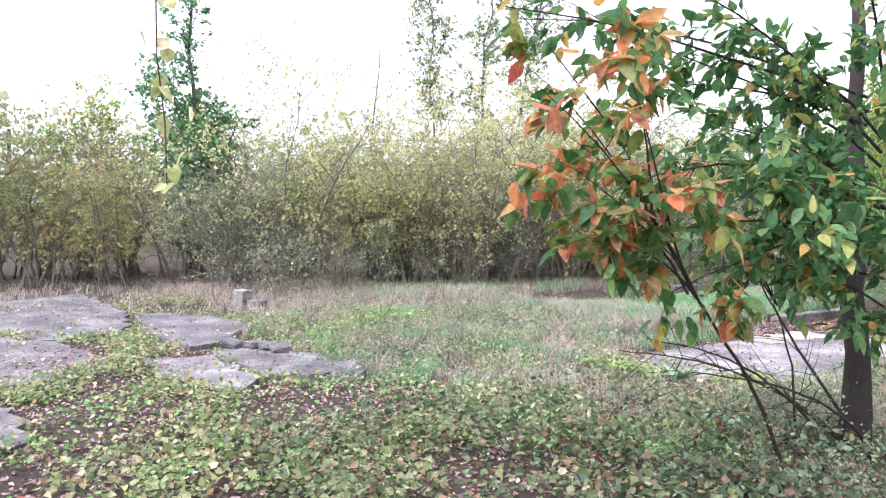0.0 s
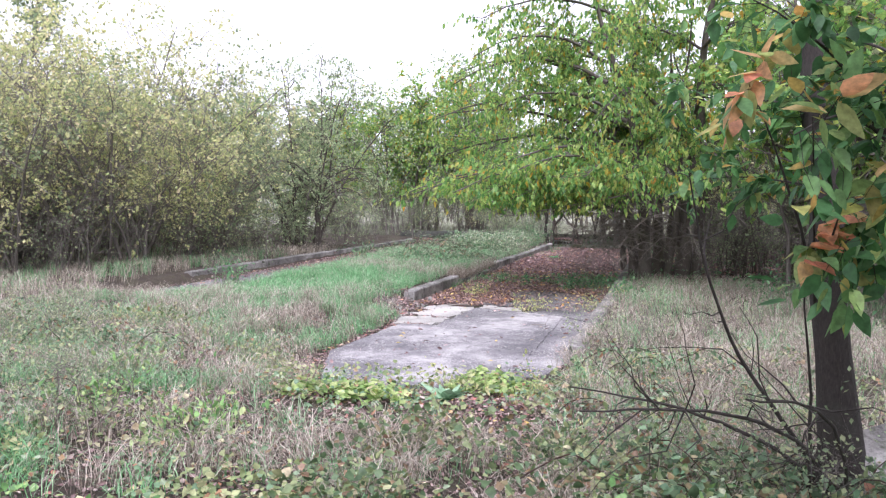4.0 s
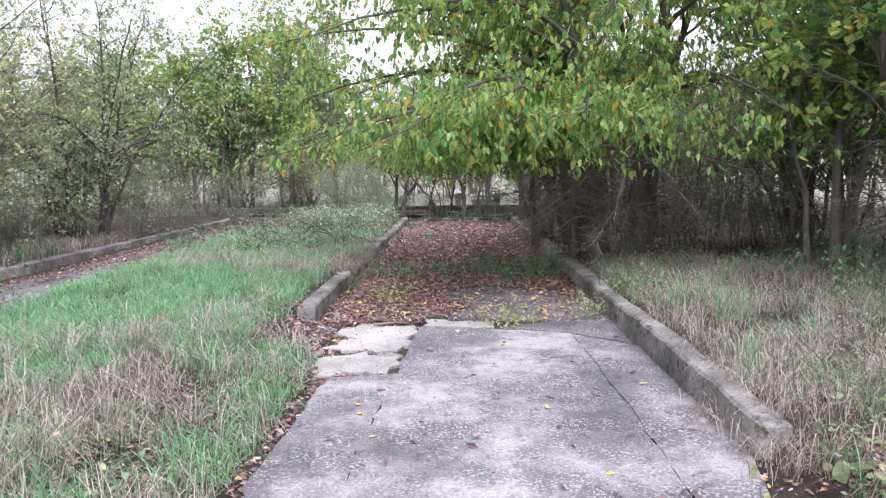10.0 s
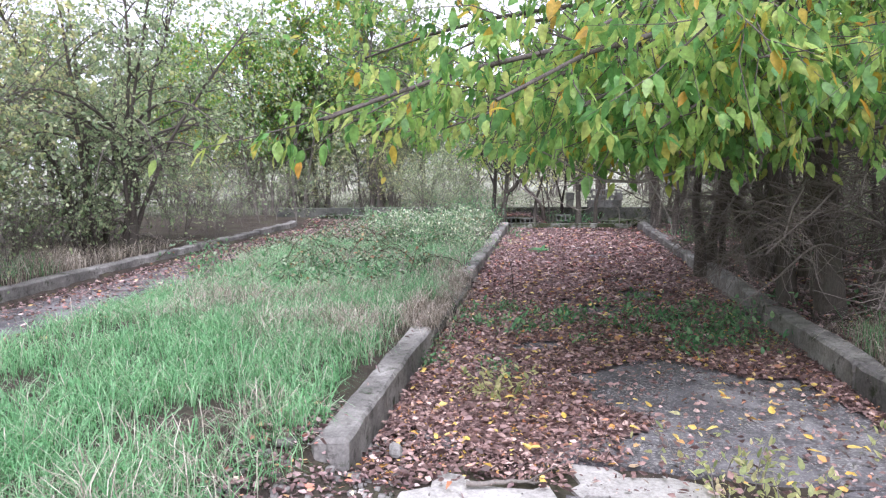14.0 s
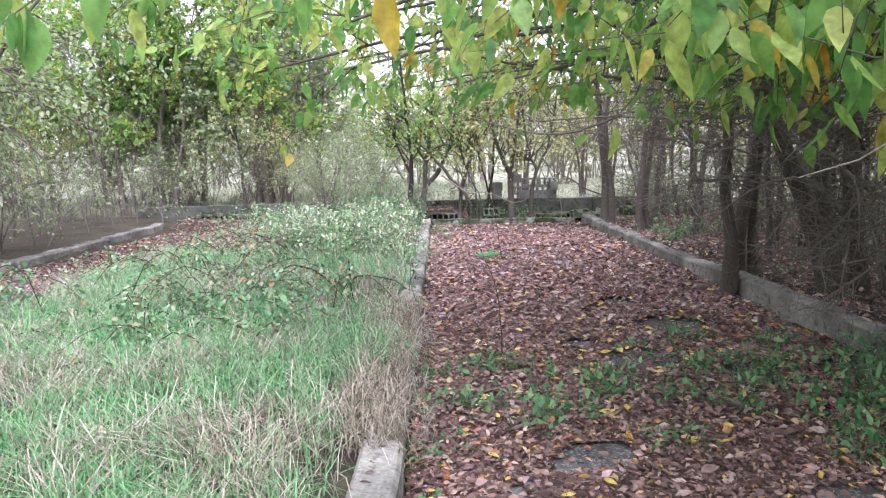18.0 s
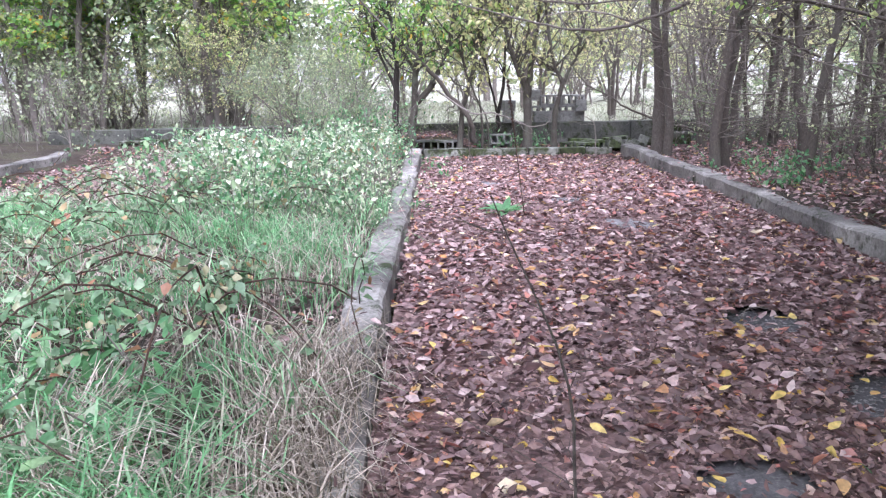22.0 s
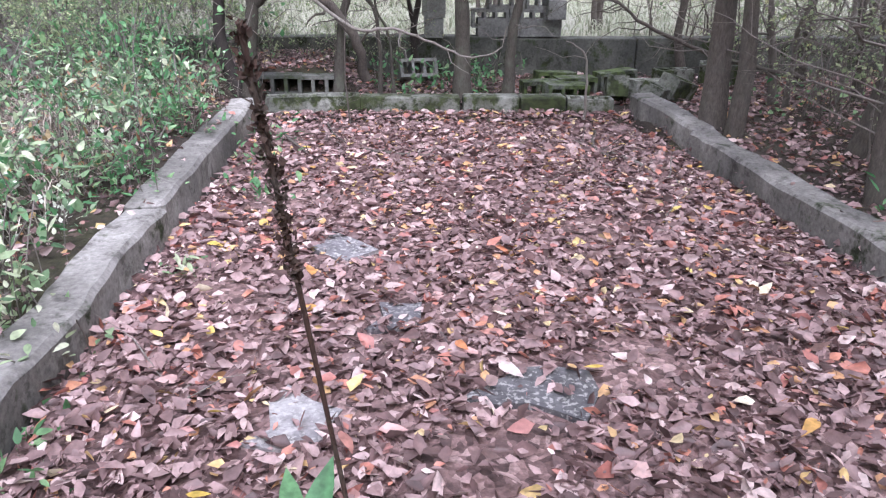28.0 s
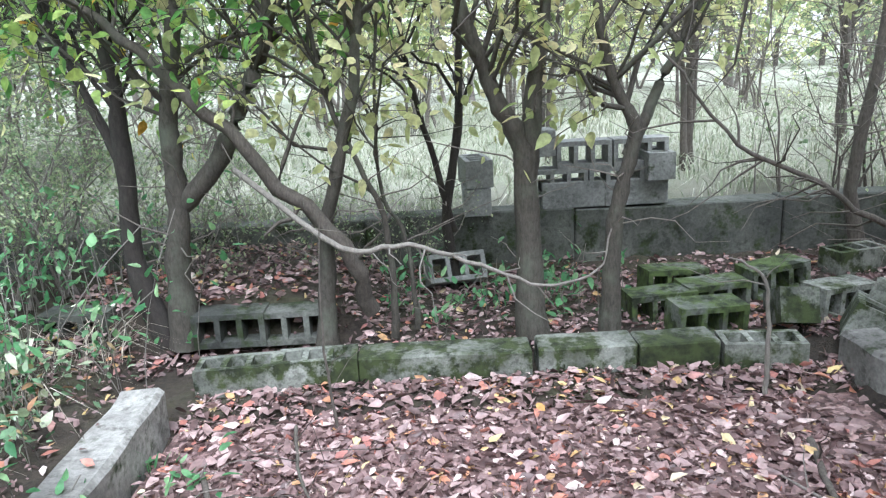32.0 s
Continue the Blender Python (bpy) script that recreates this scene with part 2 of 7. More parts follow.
WHITE = leafy("white_seed_heads", [(0.0, (0.5, 0.56, 0.42)), (1.0, (0.8, 0.81, 0.72))], 0.3, 0.7)
BRAMBLE = leafy("bramble_leaves", [(0.0, (0.09, 0.18, 0.09)), (0.5, (0.22, 0.34, 0.19)), (0.8, (0.4, 0.48, 0.32)), (0.9, (0.4, 0.28, 0.14)), (1.0, (0.36, 0.16, 0.1))], 0.35)
ROUGHLEAF = leafy("dull_weed_leaves", [(0.0, (0.05, 0.09, 0.04)), (0.5, (0.13, 0.2, 0.09)), (0.8, (0.27, 0.32, 0.15)), (0.92, (0.24, 0.15, 0.09)), (1.0, (0.32, 0.2, 0.13))], 0.35)
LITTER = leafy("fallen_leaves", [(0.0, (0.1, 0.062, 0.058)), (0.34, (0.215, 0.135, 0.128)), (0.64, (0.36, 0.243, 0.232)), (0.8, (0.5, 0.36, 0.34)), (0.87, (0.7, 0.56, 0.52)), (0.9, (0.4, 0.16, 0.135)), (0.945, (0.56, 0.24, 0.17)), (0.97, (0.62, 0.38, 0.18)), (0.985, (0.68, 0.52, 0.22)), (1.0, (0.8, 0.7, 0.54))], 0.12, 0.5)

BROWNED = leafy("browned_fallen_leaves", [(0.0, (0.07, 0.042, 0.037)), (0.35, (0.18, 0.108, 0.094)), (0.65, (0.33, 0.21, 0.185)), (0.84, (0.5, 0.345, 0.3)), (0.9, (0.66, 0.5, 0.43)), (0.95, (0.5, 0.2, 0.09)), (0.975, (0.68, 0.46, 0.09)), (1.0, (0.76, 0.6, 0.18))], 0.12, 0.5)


def leaf_mat(name):
    """Rotting leaves pressed flat: cells of brown, pink-brown and dark, with fine relief."""
    m, n, l, b = nodes_of(name)
    pos = n.new("ShaderNodeNewGeometry").outputs["Position"]
    warp = n.new("ShaderNodeTexNoise")
    warp.inputs["Scale"].default_value = 14
    l.new(pos, warp.inputs["Vector"])
    bent = n.new("ShaderNodeMix")
    bent.data_type = "VECTOR"
    bent.inputs[0].default_value = 0.04
    l.new(pos, bent.inputs[4])
    l.new(warp.outputs["Color"], bent.inputs[5])
    cell = n.new("ShaderNodeTexVoronoi")
    cell.inputs["Scale"].default_value = 34
    l.new(bent.outputs[1], cell.inputs["Vector"])
    split = n.new("ShaderNodeSeparateColor")
    l.new(cell.outputs["Color"], split.inputs[0])
    r = ramp(n, [(0.0, (0.075, 0.045, 0.041)), (0.4, (0.17, 0.105, 0.096)), (0.75, (0.29, 0.185, 0.17)), (1.0, (0.45, 0.32, 0.295))])
    l.new(split.outputs[0], r.inputs[0])
    fine = ramp(n, [(0.3, (0.55, 0.55, 0.55)), (0.7, (1.3, 1.3, 1.3))])
    l.new(noise_tex(n, l, pos, 70, 4, 0.7), fine.inputs[0])
    l.new(mixed(n, l, 1.0, r.outputs[0], fine.outputs[0], "MULTIPLY"), b.inputs["Base Color"])
    b.inputs["Roughness"].default_value = 0.8
    bumped(n, l, b, cell.outputs["Distance"], 0.7, 0.02)
    return m


LEAFMAT = leaf_mat("pressed_leaf_mat")
LEAF_STOPS = [(0.0, (0.1, 0.06, 0.056)), (0.3, (0.24, 0.15, 0.14)), (0.6, (0.42, 0.29, 0.27)), (0.78, (0.62, 0.5, 0.46)), (0.85, (0.42, 0.16, 0.12)), (0.9, (0.58, 0.22, 0.1)), (0.96, (0.6, 0.32, 0.1)), (1.0, (0.75, 0.58, 0.18))]
GOLDEN = leafy("single_golden_leaf", [(0.0, (0.72, 0.5, 0.1)), (0.6, (0.78, 0.6, 0.2)), (0.8, (0.62, 0.34, 0.1)), (1.0, (0.74, 0.58, 0.4))], 0.2, 0.5, single=True)
FALLEN = leafy("single_fallen_leaf", LEAF_STOPS, 0.12, 0.5, single=True)
HANGING = leafy("single_green_leaf", [(0.0, (0.09, 0.25, 0.07)), (0.5, (0.2, 0.41, 0.12)), (0.9, (0.38, 0.54, 0.18)), (0.95, (0.65, 0.5, 0.1)), (1.0, (0.65, 0.42, 0.08))], 0.5, single=True)
TURNING = leafy("single_turning_leaf", [(0.0, (0.12, 0.26, 0.09)), (0.35, (0.3, 0.38, 0.13)), (0.5, (0.62, 0.48, 0.22)), (0.75, (0.72, 0.4, 0.2)), (1.0, (0.66, 0.24, 0.16))], 0.6, single=True)
HERBLEAF = leafy("single_rosette_leaf", [(0.0, (0.09, 0.25, 0.1)), (1.0, (0.2, 0.4, 0.18))], 0.4, single=True)
FELTLEAF = leafy("single_felted_leaf", [(0.0, (0.2, 0.35, 0.2)), (1.0, (0.32, 0.47, 0.3))], 0.2, 0.8, single=True)
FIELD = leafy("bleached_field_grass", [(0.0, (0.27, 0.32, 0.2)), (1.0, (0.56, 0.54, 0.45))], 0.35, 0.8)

# ---- tools for building ----
def data_mesh(name, v, quads=None, tris=None, mats=(), smooth=False):
    """One mesh from arrays of corners, four-sided and three-sided faces."""
    v = np.asarray(v, dtype=np.float32).reshape(-1, 3)
    q = np.zeros((0, 4), np.int32) if quads is None else np.asarray(quads, np.int32).reshape(-1, 4)
    t = np.zeros((0, 3), np.int32) if tris is None else np.asarray(tris, np.int32).reshape(-1, 3)
    me = bpy.data.meshes.new(name)
    me.vertices.add(len(v))
    me.vertices.foreach_set("co", v.ravel())
    me.loops.add(q.size + t.size)
    me.loops.foreach_set("vertex_index", np.concatenate([q.ravel(), t.ravel()]))
    me.polygons.add(len(q) + len(t))
    me.polygons.foreach_set("loop_start", np.concatenate([np.arange(len(q)) * 4, q.size + np.arange(len(t)) * 3]).astype(np.int32))
    if smooth:
        me.polygons.foreach_set("use_smooth", np.ones(len(q) + len(t), bool))
    me.update(calc_edges=True)
    for m in mats:
        me.materials.append(m)
    return me


def child(name, me, parent, label=""):
    ob = new(name, me)
    ob.parent = parent
    return tagged(ob, label)


def part(name, bm, material, parent, label=""):
    me = bpy.data.meshes.new(name)
    bm.to_mesh(me)
    bm.free()
    me.materials.append(material)
    return child(name, me, parent, label)


def unit(a):
    return a / np.maximum(np.linalg.norm(a, axis=-1, keepdims=True), 1e-9)


def tubes(P, R, sides):
    """Tapered tubes along K lines of N points: corners and faces."""
    K, N, _ = P.shape
    T = unit(np.gradient(P, axis=1))
    ref = np.where(np.abs(T[..., 2:3]) > 0.9, np.array([1.0, 0, 0]), np.array([0, 0, 1.0]))
    A = unit(np.cross(T, ref))
    B = np.cross(T, A)
    a = np.arange(sides) * 2 * np.pi / sides
    V = P[:, :, None] + R[:, :, None, None] * (A[:, :, None] * np.cos(a)[:, None] + B[:, :, None] * np.sin(a)[:, None])
    idx = np.arange(K * N * sides).reshape(K, N, sides)
    nx = np.roll(idx, -1, axis=2)
    F = np.stack([idx[:, :-1], nx[:, :-1], nx[:, 1:], idx[:, 1:]], -1)
    return V.reshape(-1, 3), F.reshape(-1, 4)


def joined(pieces):
    vs, fs, k = [], [], 0
    for v, f in pieces:
        vs.append(v)
        fs.append(f + k)
        k += len(v)
    return np.concatenate(vs), np.concatenate(fs)


def sprout(rs, P, R, count, where, length, spread, up, droop, wiggle, n, thick):
    """Child branches from random points of parent lines."""
    K, N, _ = P.shape
    k = rs.integers(0, K, count)
    u = rs.uniform(*where, count) * (N - 1)
    i = np.minimum(u.astype(int), N - 2)
    w = (u - i)[:, None]
    base = P[k, i] * (1 - w) + P[k, i + 1] * w
    rad = R[k, i] * (1 - w[:, 0]) + R[k, i + 1] * w[:, 0]
    tan = unit(P[k, i + 1] - P[k, i])
    side = unit(np.cross(tan, unit(rs.normal(size=(count, 3)))))
    d = unit(tan * (1 - spread) + side * spread + np.array([0, 0, up]))
    ln = rs.uniform(*length, count)[:, None, None]
    s = np.linspace(0, 1, n)[None, :, None]
    Q = base[:, None] + d[:, None] * s * ln + np.array([0, 0, -1.0]) * droop * ln * s ** 2
    jit = np.cumsum(rs.normal(size=(count, n, 3)) * wiggle, axis=1) * ln / n
    Q = Q + jit - jit[:, :1]
    r0 = np.minimum(rad * 0.75, thick * rs.uniform(0.7, 1.2, count))
    return Q, r0[:, None] * (1 - 0.8 * np.linspace(0, 1, n))[None, :]


def leaf_cloud(rs, P, count, size, where=(0.2, 1.0), hang=0.5, fold=True, wide=0.42, stray=0.03, flat=0.5):
    """Leaves on random points of lines: folded ovals of two halves, or plain lozenges."""
    K, N, _ = P.shape
    k = rs.integers(0, K, count)
    u = rs.uniform(*where, count) * (N - 1)
    i = np.minimum(u.astype(int), N - 2)
    w = (u - i)[:, None]
    base = P[k, i] * (1 - w) + P[k, i + 1] * w + rs.normal(size=(count, 3)) * stray
    d = unit(unit(P[k, i + 1] - P[k, i]) * 0.5 + rs.normal(size=(count, 3)) * 0.6 + np.array([0, 0, -hang]))
    return leaf_shapes(rs, base, d, rs.uniform(*size, count), fold, wide, flat)


def leaf_shapes(rs, base, d, ln, fold=True, wide=0.42, flat=0.5):
    count = len(base)
    up = np.array([0, 0, 1.0]) + rs.normal(size=(count, 3)) * flat
    x = unit(np.cross(d, up))
    nz = np.cross(x, d)
    ln = ln[:, None]
    w = ln * wide * rs.uniform(0.8, 1.2, (count, 1))
    if not fold:
        V = np.stack([base, base + d * ln * 0.45 + x * w, base + d * ln, base + d * ln * 0.45 - x * w], 1)
        return V.reshape(-1, 3), np.arange(count * 4).reshape(-1, 4)
    lift = nz * w * rs.uniform(-0.1, 0.5, (count, 1))
    curl = nz * ln * rs.uniform(-0.3, 0.12, (count, 1))
    if fold == 2:
        row = lambda s, k, e: base + d * ln * s + x * w * k + lift * abs(k) + curl * e
        V = np.stack([base, row(0.14, 0.7, 0.0), row(0.38, 1.0, 0.1), row(0.72, 0.62, 0.5), base + d * ln + curl, row(0.72, -0.62, 0.5), row(0.38, -1.0, 0.1), row(0.14, -0.7, 0.0), row(0.45, 0.0, 0.15)], 1)
        j = np.arange(count)[:, None] * 9
        F = np.concatenate([j + np.array(q) for q in ([0, 1, 2, 8], [8, 2, 3, 4], [0, 8, 6, 7], [8, 4, 5, 6])], 1).reshape(-1, 4)
        return V.reshape(-1, 3), F
    V = np.stack([base, base + d * ln * 0.34 + x * w + lift, base + d * ln * 0.74 + x * w * 0.55 + lift * 0.6 + curl * 0.4, base + d * ln + curl,
                  base + d * ln * 0.7 - x * w * 0.6 + lift * 0.6 + curl * 0.4, base + d * ln * 0.3 - x * w + lift], 1)
    j = np.arange(count)[:, None] * 6
    F = np.concatenate([j + np.array([0, 1, 2, 3]), j + np.array([0, 3, 4, 5])], 1).reshape(-1, 4)
    return V.reshape(-1, 3), F


def blades(rs, base, height, width, bend, facing=None):
    """Grass blades: two tapering sections each, bent over."""
    c = len(base)
    a = rs.uniform(0, 2 * np.pi, c) if facing is None else facing
    h = rs.uniform(*height, c)[:, None]
    out = np.stack([np.cos(a), np.sin(a), np.zeros(c)], 1)
    side = np.stack([-np.sin(a), np.cos(a), np.zeros(c)], 1) * (rs.uniform(*width, c) / 2)[:, None]
    b = rs.uniform(*bend, c)[:, None]
    z = np.array([0, 0, 1.0])
    p1 = base + h * (z * 0.5 + out * b * 0.12)
    p2 = base + h * (z * (0.86 - b * 0.1) + out * b * 0.42)
    p3 = base + h * (z * (0.98 - b * 0.36) + out * b * 0.8)
    V = np.stack([base - side, base + side, p1 + side * 0.9, p1 - side * 0.9, p2 + side * 0.65, p2 - side * 0.65, p3 + side * 0.1, p3 - side * 0.1], 1)
    j = np.arange(c)[:, None] * 8
    F = np.concatenate([j + np.array([0, 1, 2, 3]), j + np.array([3, 2, 4, 5]), j + np.array([5, 4, 6, 7])], 1).reshape(-1, 4)
    return V.reshape(-1, 3), F


def stem_lines(rs, stems, n=12, wiggle=0.05):
    """Main stems: (x, y, lean x, lean y, height, radius) each."""
    s = np.linspace(0, 1, n)[:, None]
    P, R = [], []
    for x, y, lx, ly, h, r in stems:
        p = np.array([x, y, -0.12]) + s * np.array([lx, ly, 0]) * (0.35 + 0.65 * s) + s * np.array([0, 0, h])
        j = np.cumsum(rs.normal(size=(n, 3)) * np.array([1, 1, 0.2]) * wiggle * h / n * 2, axis=0)
        P.append(p + j - j[:1])
        knots = 1 + 0.045 * rs.normal(size=n)
        R.append(knots * r * (1.25 * np.exp(-s[:, 0] * 14) * 0.25 + 1 - 0.82 * s[:, 0]))
    return np.array(P), np.array(R)


def bough_lines(rs, boughs, wiggle=0.06, n=7):
    """Limbs drawn by their ends: (start, end, rise in the middle, radius) each."""
    s = np.linspace(0, 1, n)[:, None]
    P, R = [], []
    for a, b, rise, r in boughs:
        a, b = np.array(a, float), np.array(b, float)
        j = np.cumsum(rs.normal(size=(n, 3)) * wiggle, axis=0) * np.linalg.norm(b - a) / n
        P.append(a + (b - a) * s + np.array([0, 0, 4 * rise]) * s * (1 - s) + (j - j[:1]) * (1 - s))
        R.append(r * (1 - 0.8 * s[:, 0]))
    return np.array(P), np.array(R)


def tree(name, label, category, group, seed, at, stems, limbs, twigs, leaves, leaf_mat, bark_mat=BARK, twig_mat=None, hang=0.5, fold=True, wide=0.42, dead=None, limb_up=0.35, limb_from=0.3, limb_droop=0.1, twig_droop=0.25, boughs=(), keep=None, twig_n=3, dead_boughs=(), stem_wiggle=0.05, wiggle=0.25, singles=None, crown_from=None):
    """A tree or bush: a trunk part for each stem, its limbs and twigs, and a crown of single leaves.
    limbs: (count, shortest, longest, thickness); twigs the same; leaves: (count, shortest, longest)."""
    rs = np.random.default_rng(seed)
    top = tagged(new(name), label, category, group)
    P0, R0 = stem_lines(rs, stems, wiggle=stem_wiggle)
    for k in range(len(stems)):
        v, f = tubes(P0[k:k + 1], R0[k:k + 1], 8 if stems[k][5] > 0.03 else 6)
        child("trunk", data_mesh("trunk", v, f, mats=[bark_mat], smooth=True), top)
    tall = np.array([s[4] > 1.2 for s in stems])
    if not tall.any():
        tall[:] = True
    P1, R1 = sprout(rs, P0[tall], R0[tall], max(limbs[0], 1), (limb_from, 0.98), limbs[1:3], 0.6, limb_up, limb_droop, wiggle, 7 if boughs else 5, limbs[3])
    if boughs:
        B1, S1 = bough_lines(rs, boughs)
        if not limbs[0]:
            P1, R1 = B1, S1
        else:
            P1, R1 = np.concatenate([P1, B1]), np.concatenate([R1, S1])
    if keep:
        ok = keep(P1)
        P1, R1 = P1[ok], R1[ok]
    P2, R2 = sprout(rs, P1, R1, twigs[0], (0.15, 1.0), twigs[1:3], 0.55, 0.05, twig_droop, 0.3, twig_n, twigs[3])
    if keep:
        ok = keep(P2)
        P2, R2 = P2[ok], R2[ok]
    v, f = joined([tubes(P1, R1, 5 if boughs else 4 if fold else 3), tubes(P2, R2, 3)])
    tagged(child("branchwork", data_mesh("branchwork", v, f, mats=[twig_mat or bark_mat], smooth=True), top), kind="stuff")
    for bough in dead_boughs:
        B3, S3 = bough_lines(rs, [bough], 0.1)
        B4, S4 = sprout(rs, B3, S3, 26, (0.25, 1.0), (0.12, 0.6), 0.6, 0.05, 0.05, 0.45, 5, 0.005)
        v, f = joined([tubes(B3, S3, 5), tubes(B4, S4, 3)])
        child("dead_bough", data_mesh("dead_bough", v, f, mats=[DEADWOOD], smooth=True), top, "bare pale dead bough")
    if dead:
        P3, R3 = sprout(rs, P0[tall], R0[tall], dead[0], (0.06, dead[4]), dead[1:3], 0.8, 0.05, 0.12, 0.35, 6, dead[3])
        if keep:
            ok = ~((P3[..., 0] < -0.75) & (P3[..., 2] < 1.35)).any(axis=1)
            P3, R3 = P3[ok], R3[ok]
        P4, R4 = sprout(rs, P3, R3, dead[0] * 5, (0.2, 1.0), (0.15, 0.6), 0.6, 0.05, 0.05, 0.4, 3, dead[3] * 0.4)
        v, f = joined([tubes(P3, R3, 4), tubes(P4, R4, 3)])
        tagged(child("deadwood", data_mesh("deadwood", v, f, mats=[DEADWOOD], smooth=True), top, "bare grey dead lower branches"), kind="stuff")
    if leaves[0]:
        bearing = P2
        if crown_from:
            m = P2[:, :, 2].mean(axis=1)
            bearing = P2[m + rs.normal(size=len(m)) * crown_from * 0.3 > crown_from]
        v, f = leaf_cloud(rs, bearing, leaves[0], leaves[1:3], hang=hang, fold=fold, wide=wide)
        child("crown", data_mesh("crown", v, f, mats=[leaf_mat]), top)
    if singles:
        count, size, mat, where = singles
        near = P2[where(P2)] if where else P2
        if len(near):
            hang_leaves(top, seed, near, count, size, mat, wide, hang)
    top.matrix_basis = pose(*at)
    return top


def leaf_parts(parent, seed, base, d, ln, mat, wide, flat=0.5, name="leaf"):
    """Single leaves, each an object of its own on a few shared meshes."""
    rs = np.random.default_rng(seed)
    shapes = []
    for k in range(10):
        v, f = leaf_shapes(rs, np.zeros((1, 3)), np.array([[1.0, 0, 0]]), np.ones(1), 2, wide, 0.12)
        shapes.append(data_mesh(name, v, f, mats=[mat]))
    up = np.array([0, 0, 1.0]) + rs.normal(size=(len(base), 3)) * flat
    y = unit(np.cross(up, d))
    z = np.cross(d, y)
    for k in range(len(base)):
        ob = child(name, shapes[k % 10], parent)
        m = Matrix(((d[k][0], y[k][0], z[k][0], 0), (d[k][1], y[k][1], z[k][1], 0), (d[k][2], y[k][2], z[k][2], 0), (0, 0, 0, 1)))
        ob.matrix_basis = Matrix.Translation(base[k].tolist()) @ m @ Matrix.Scale(float(ln[k]), 4)


def hang_leaves(parent, seed, P, count, size, mat, wide, hang):
    rs = np.random.default_rng(seed)
    K, N, _ = P.shape
    k, u = rs.integers(0, K, count), rs.uniform(0.2, 1.0, count) * (N - 1)
    i = np.minimum(u.astype(int), N - 2)
    w = (u - i)[:, None]
    base = P[k, i] * (1 - w) + P[k, i + 1] * w
    d = unit(unit(P[k, i + 1] - P[k, i]) * 0.5 + rs.normal(size=(count, 3)) * 0.5 + np.array([0, 0, -hang]))
    leaf_parts(parent, seed, base, d, rs.uniform(*size, count), mat, wide)


def again(ob, x, y, turn, size, z=0.0, label=""):
    c = copy_thing(ob, pose(x, y, z, 0, 0, turn) @ Matrix.Scale(size, 4))
    return tagged(c, label)


def ground_height(x, y):
    """The ground: nearly level, sunk in the two lanes, a little higher at the start of the walk."""
    x, y = np.asarray(x, float), np.asarray(y, float)
    z = -0.06 + 0.03 * np.sin(x * 0.9 + y * 0.4) + 0.025 * np.sin(y * 1.3 - x * 0.5)
    z = z + 0.1 * np.clip((2.5 - y) / 4, 0, 1) - 0.07 * np.clip((-2.2 - x) / 1.0, 0, 1) * np.clip((2.2 - y) / 0.6, 0, 1)
    edge_r = 0.2 - (y - 9) * 0.017
    left = np.where(y < 10.9, np.clip((x + 3.75) / 0.95, 0, 1), np.clip((x + 3.3) / 0.12, 0, 1))
    lane = left * np.where(y < 7.25, np.clip((edge_r + 0.8 - x) / 1.0, 0, 1), np.clip((edge_r + 0.1 - x) / 0.12, 0, 1)) * np.clip((y - 4.2) / 1.5, 0, 1) * np.clip((25.35 - y) / 0.1, 0, 1)
    z_lane = -0.275
    end = np.clip((y - 25.2) / 0.1, 0, 1) * np.clip((27.4 - y) / 0.15, 0, 1) * np.clip((x + 4) / 0.5, 0, 1)
    lane2 = np.clip((x + 8.7) / 0.15, 0, 1) * np.clip((-6.6 - x) / 0.8, 0, 1) * np.clip((y - 8) / 2, 0, 1) * np.clip((26 - y) / 0.5, 0, 1)
    z = z * (1 - lane) + lane * z_lane
    z = z * (1 - end) + end * (-0.2 + 0.28 * np.clip((-2.2 - x) / 0.5, 0, 1) * np.clip((y - 26.0) / 0.1, 0, 1))
    return z * (1 - lane2) + lane2 * (-0.24)

# ---- ground ----
def ground_sheet():
    def ticks(lo, hi, near_lo, near_hi, step):
        near = np.arange(near_lo, near_hi, step)
        grow = np.cumsum(step * 1.35 ** np.arange(1, 40))
        return np.concatenate([np.sort(near_lo - grow[near_lo - grow > lo]), near, near_hi + grow[near_hi + grow < hi]])
    xs, ys = ticks(-1500, 1500, -12, 6, 0.12), ticks(-1500, 1500, -4, 29, 0.12)
    X, Y = np.meshgrid(xs, ys)
    Z = ground_height(X, Y) + np.random.default_rng(3).normal(size=X.shape) * 0.008
    idx = np.arange(X.size).reshape(X.shape)
    F = np.stack([idx[:-1, :-1], idx[:-1, 1:], idx[1:, 1:], idx[1:, :-1]], -1).reshape(-1, 4)
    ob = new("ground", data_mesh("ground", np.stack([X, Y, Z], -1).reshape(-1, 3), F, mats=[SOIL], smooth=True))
    return tagged(ob, "brown soil with thatch and old leaves", "ground", kind="structure")


ground_sheet()


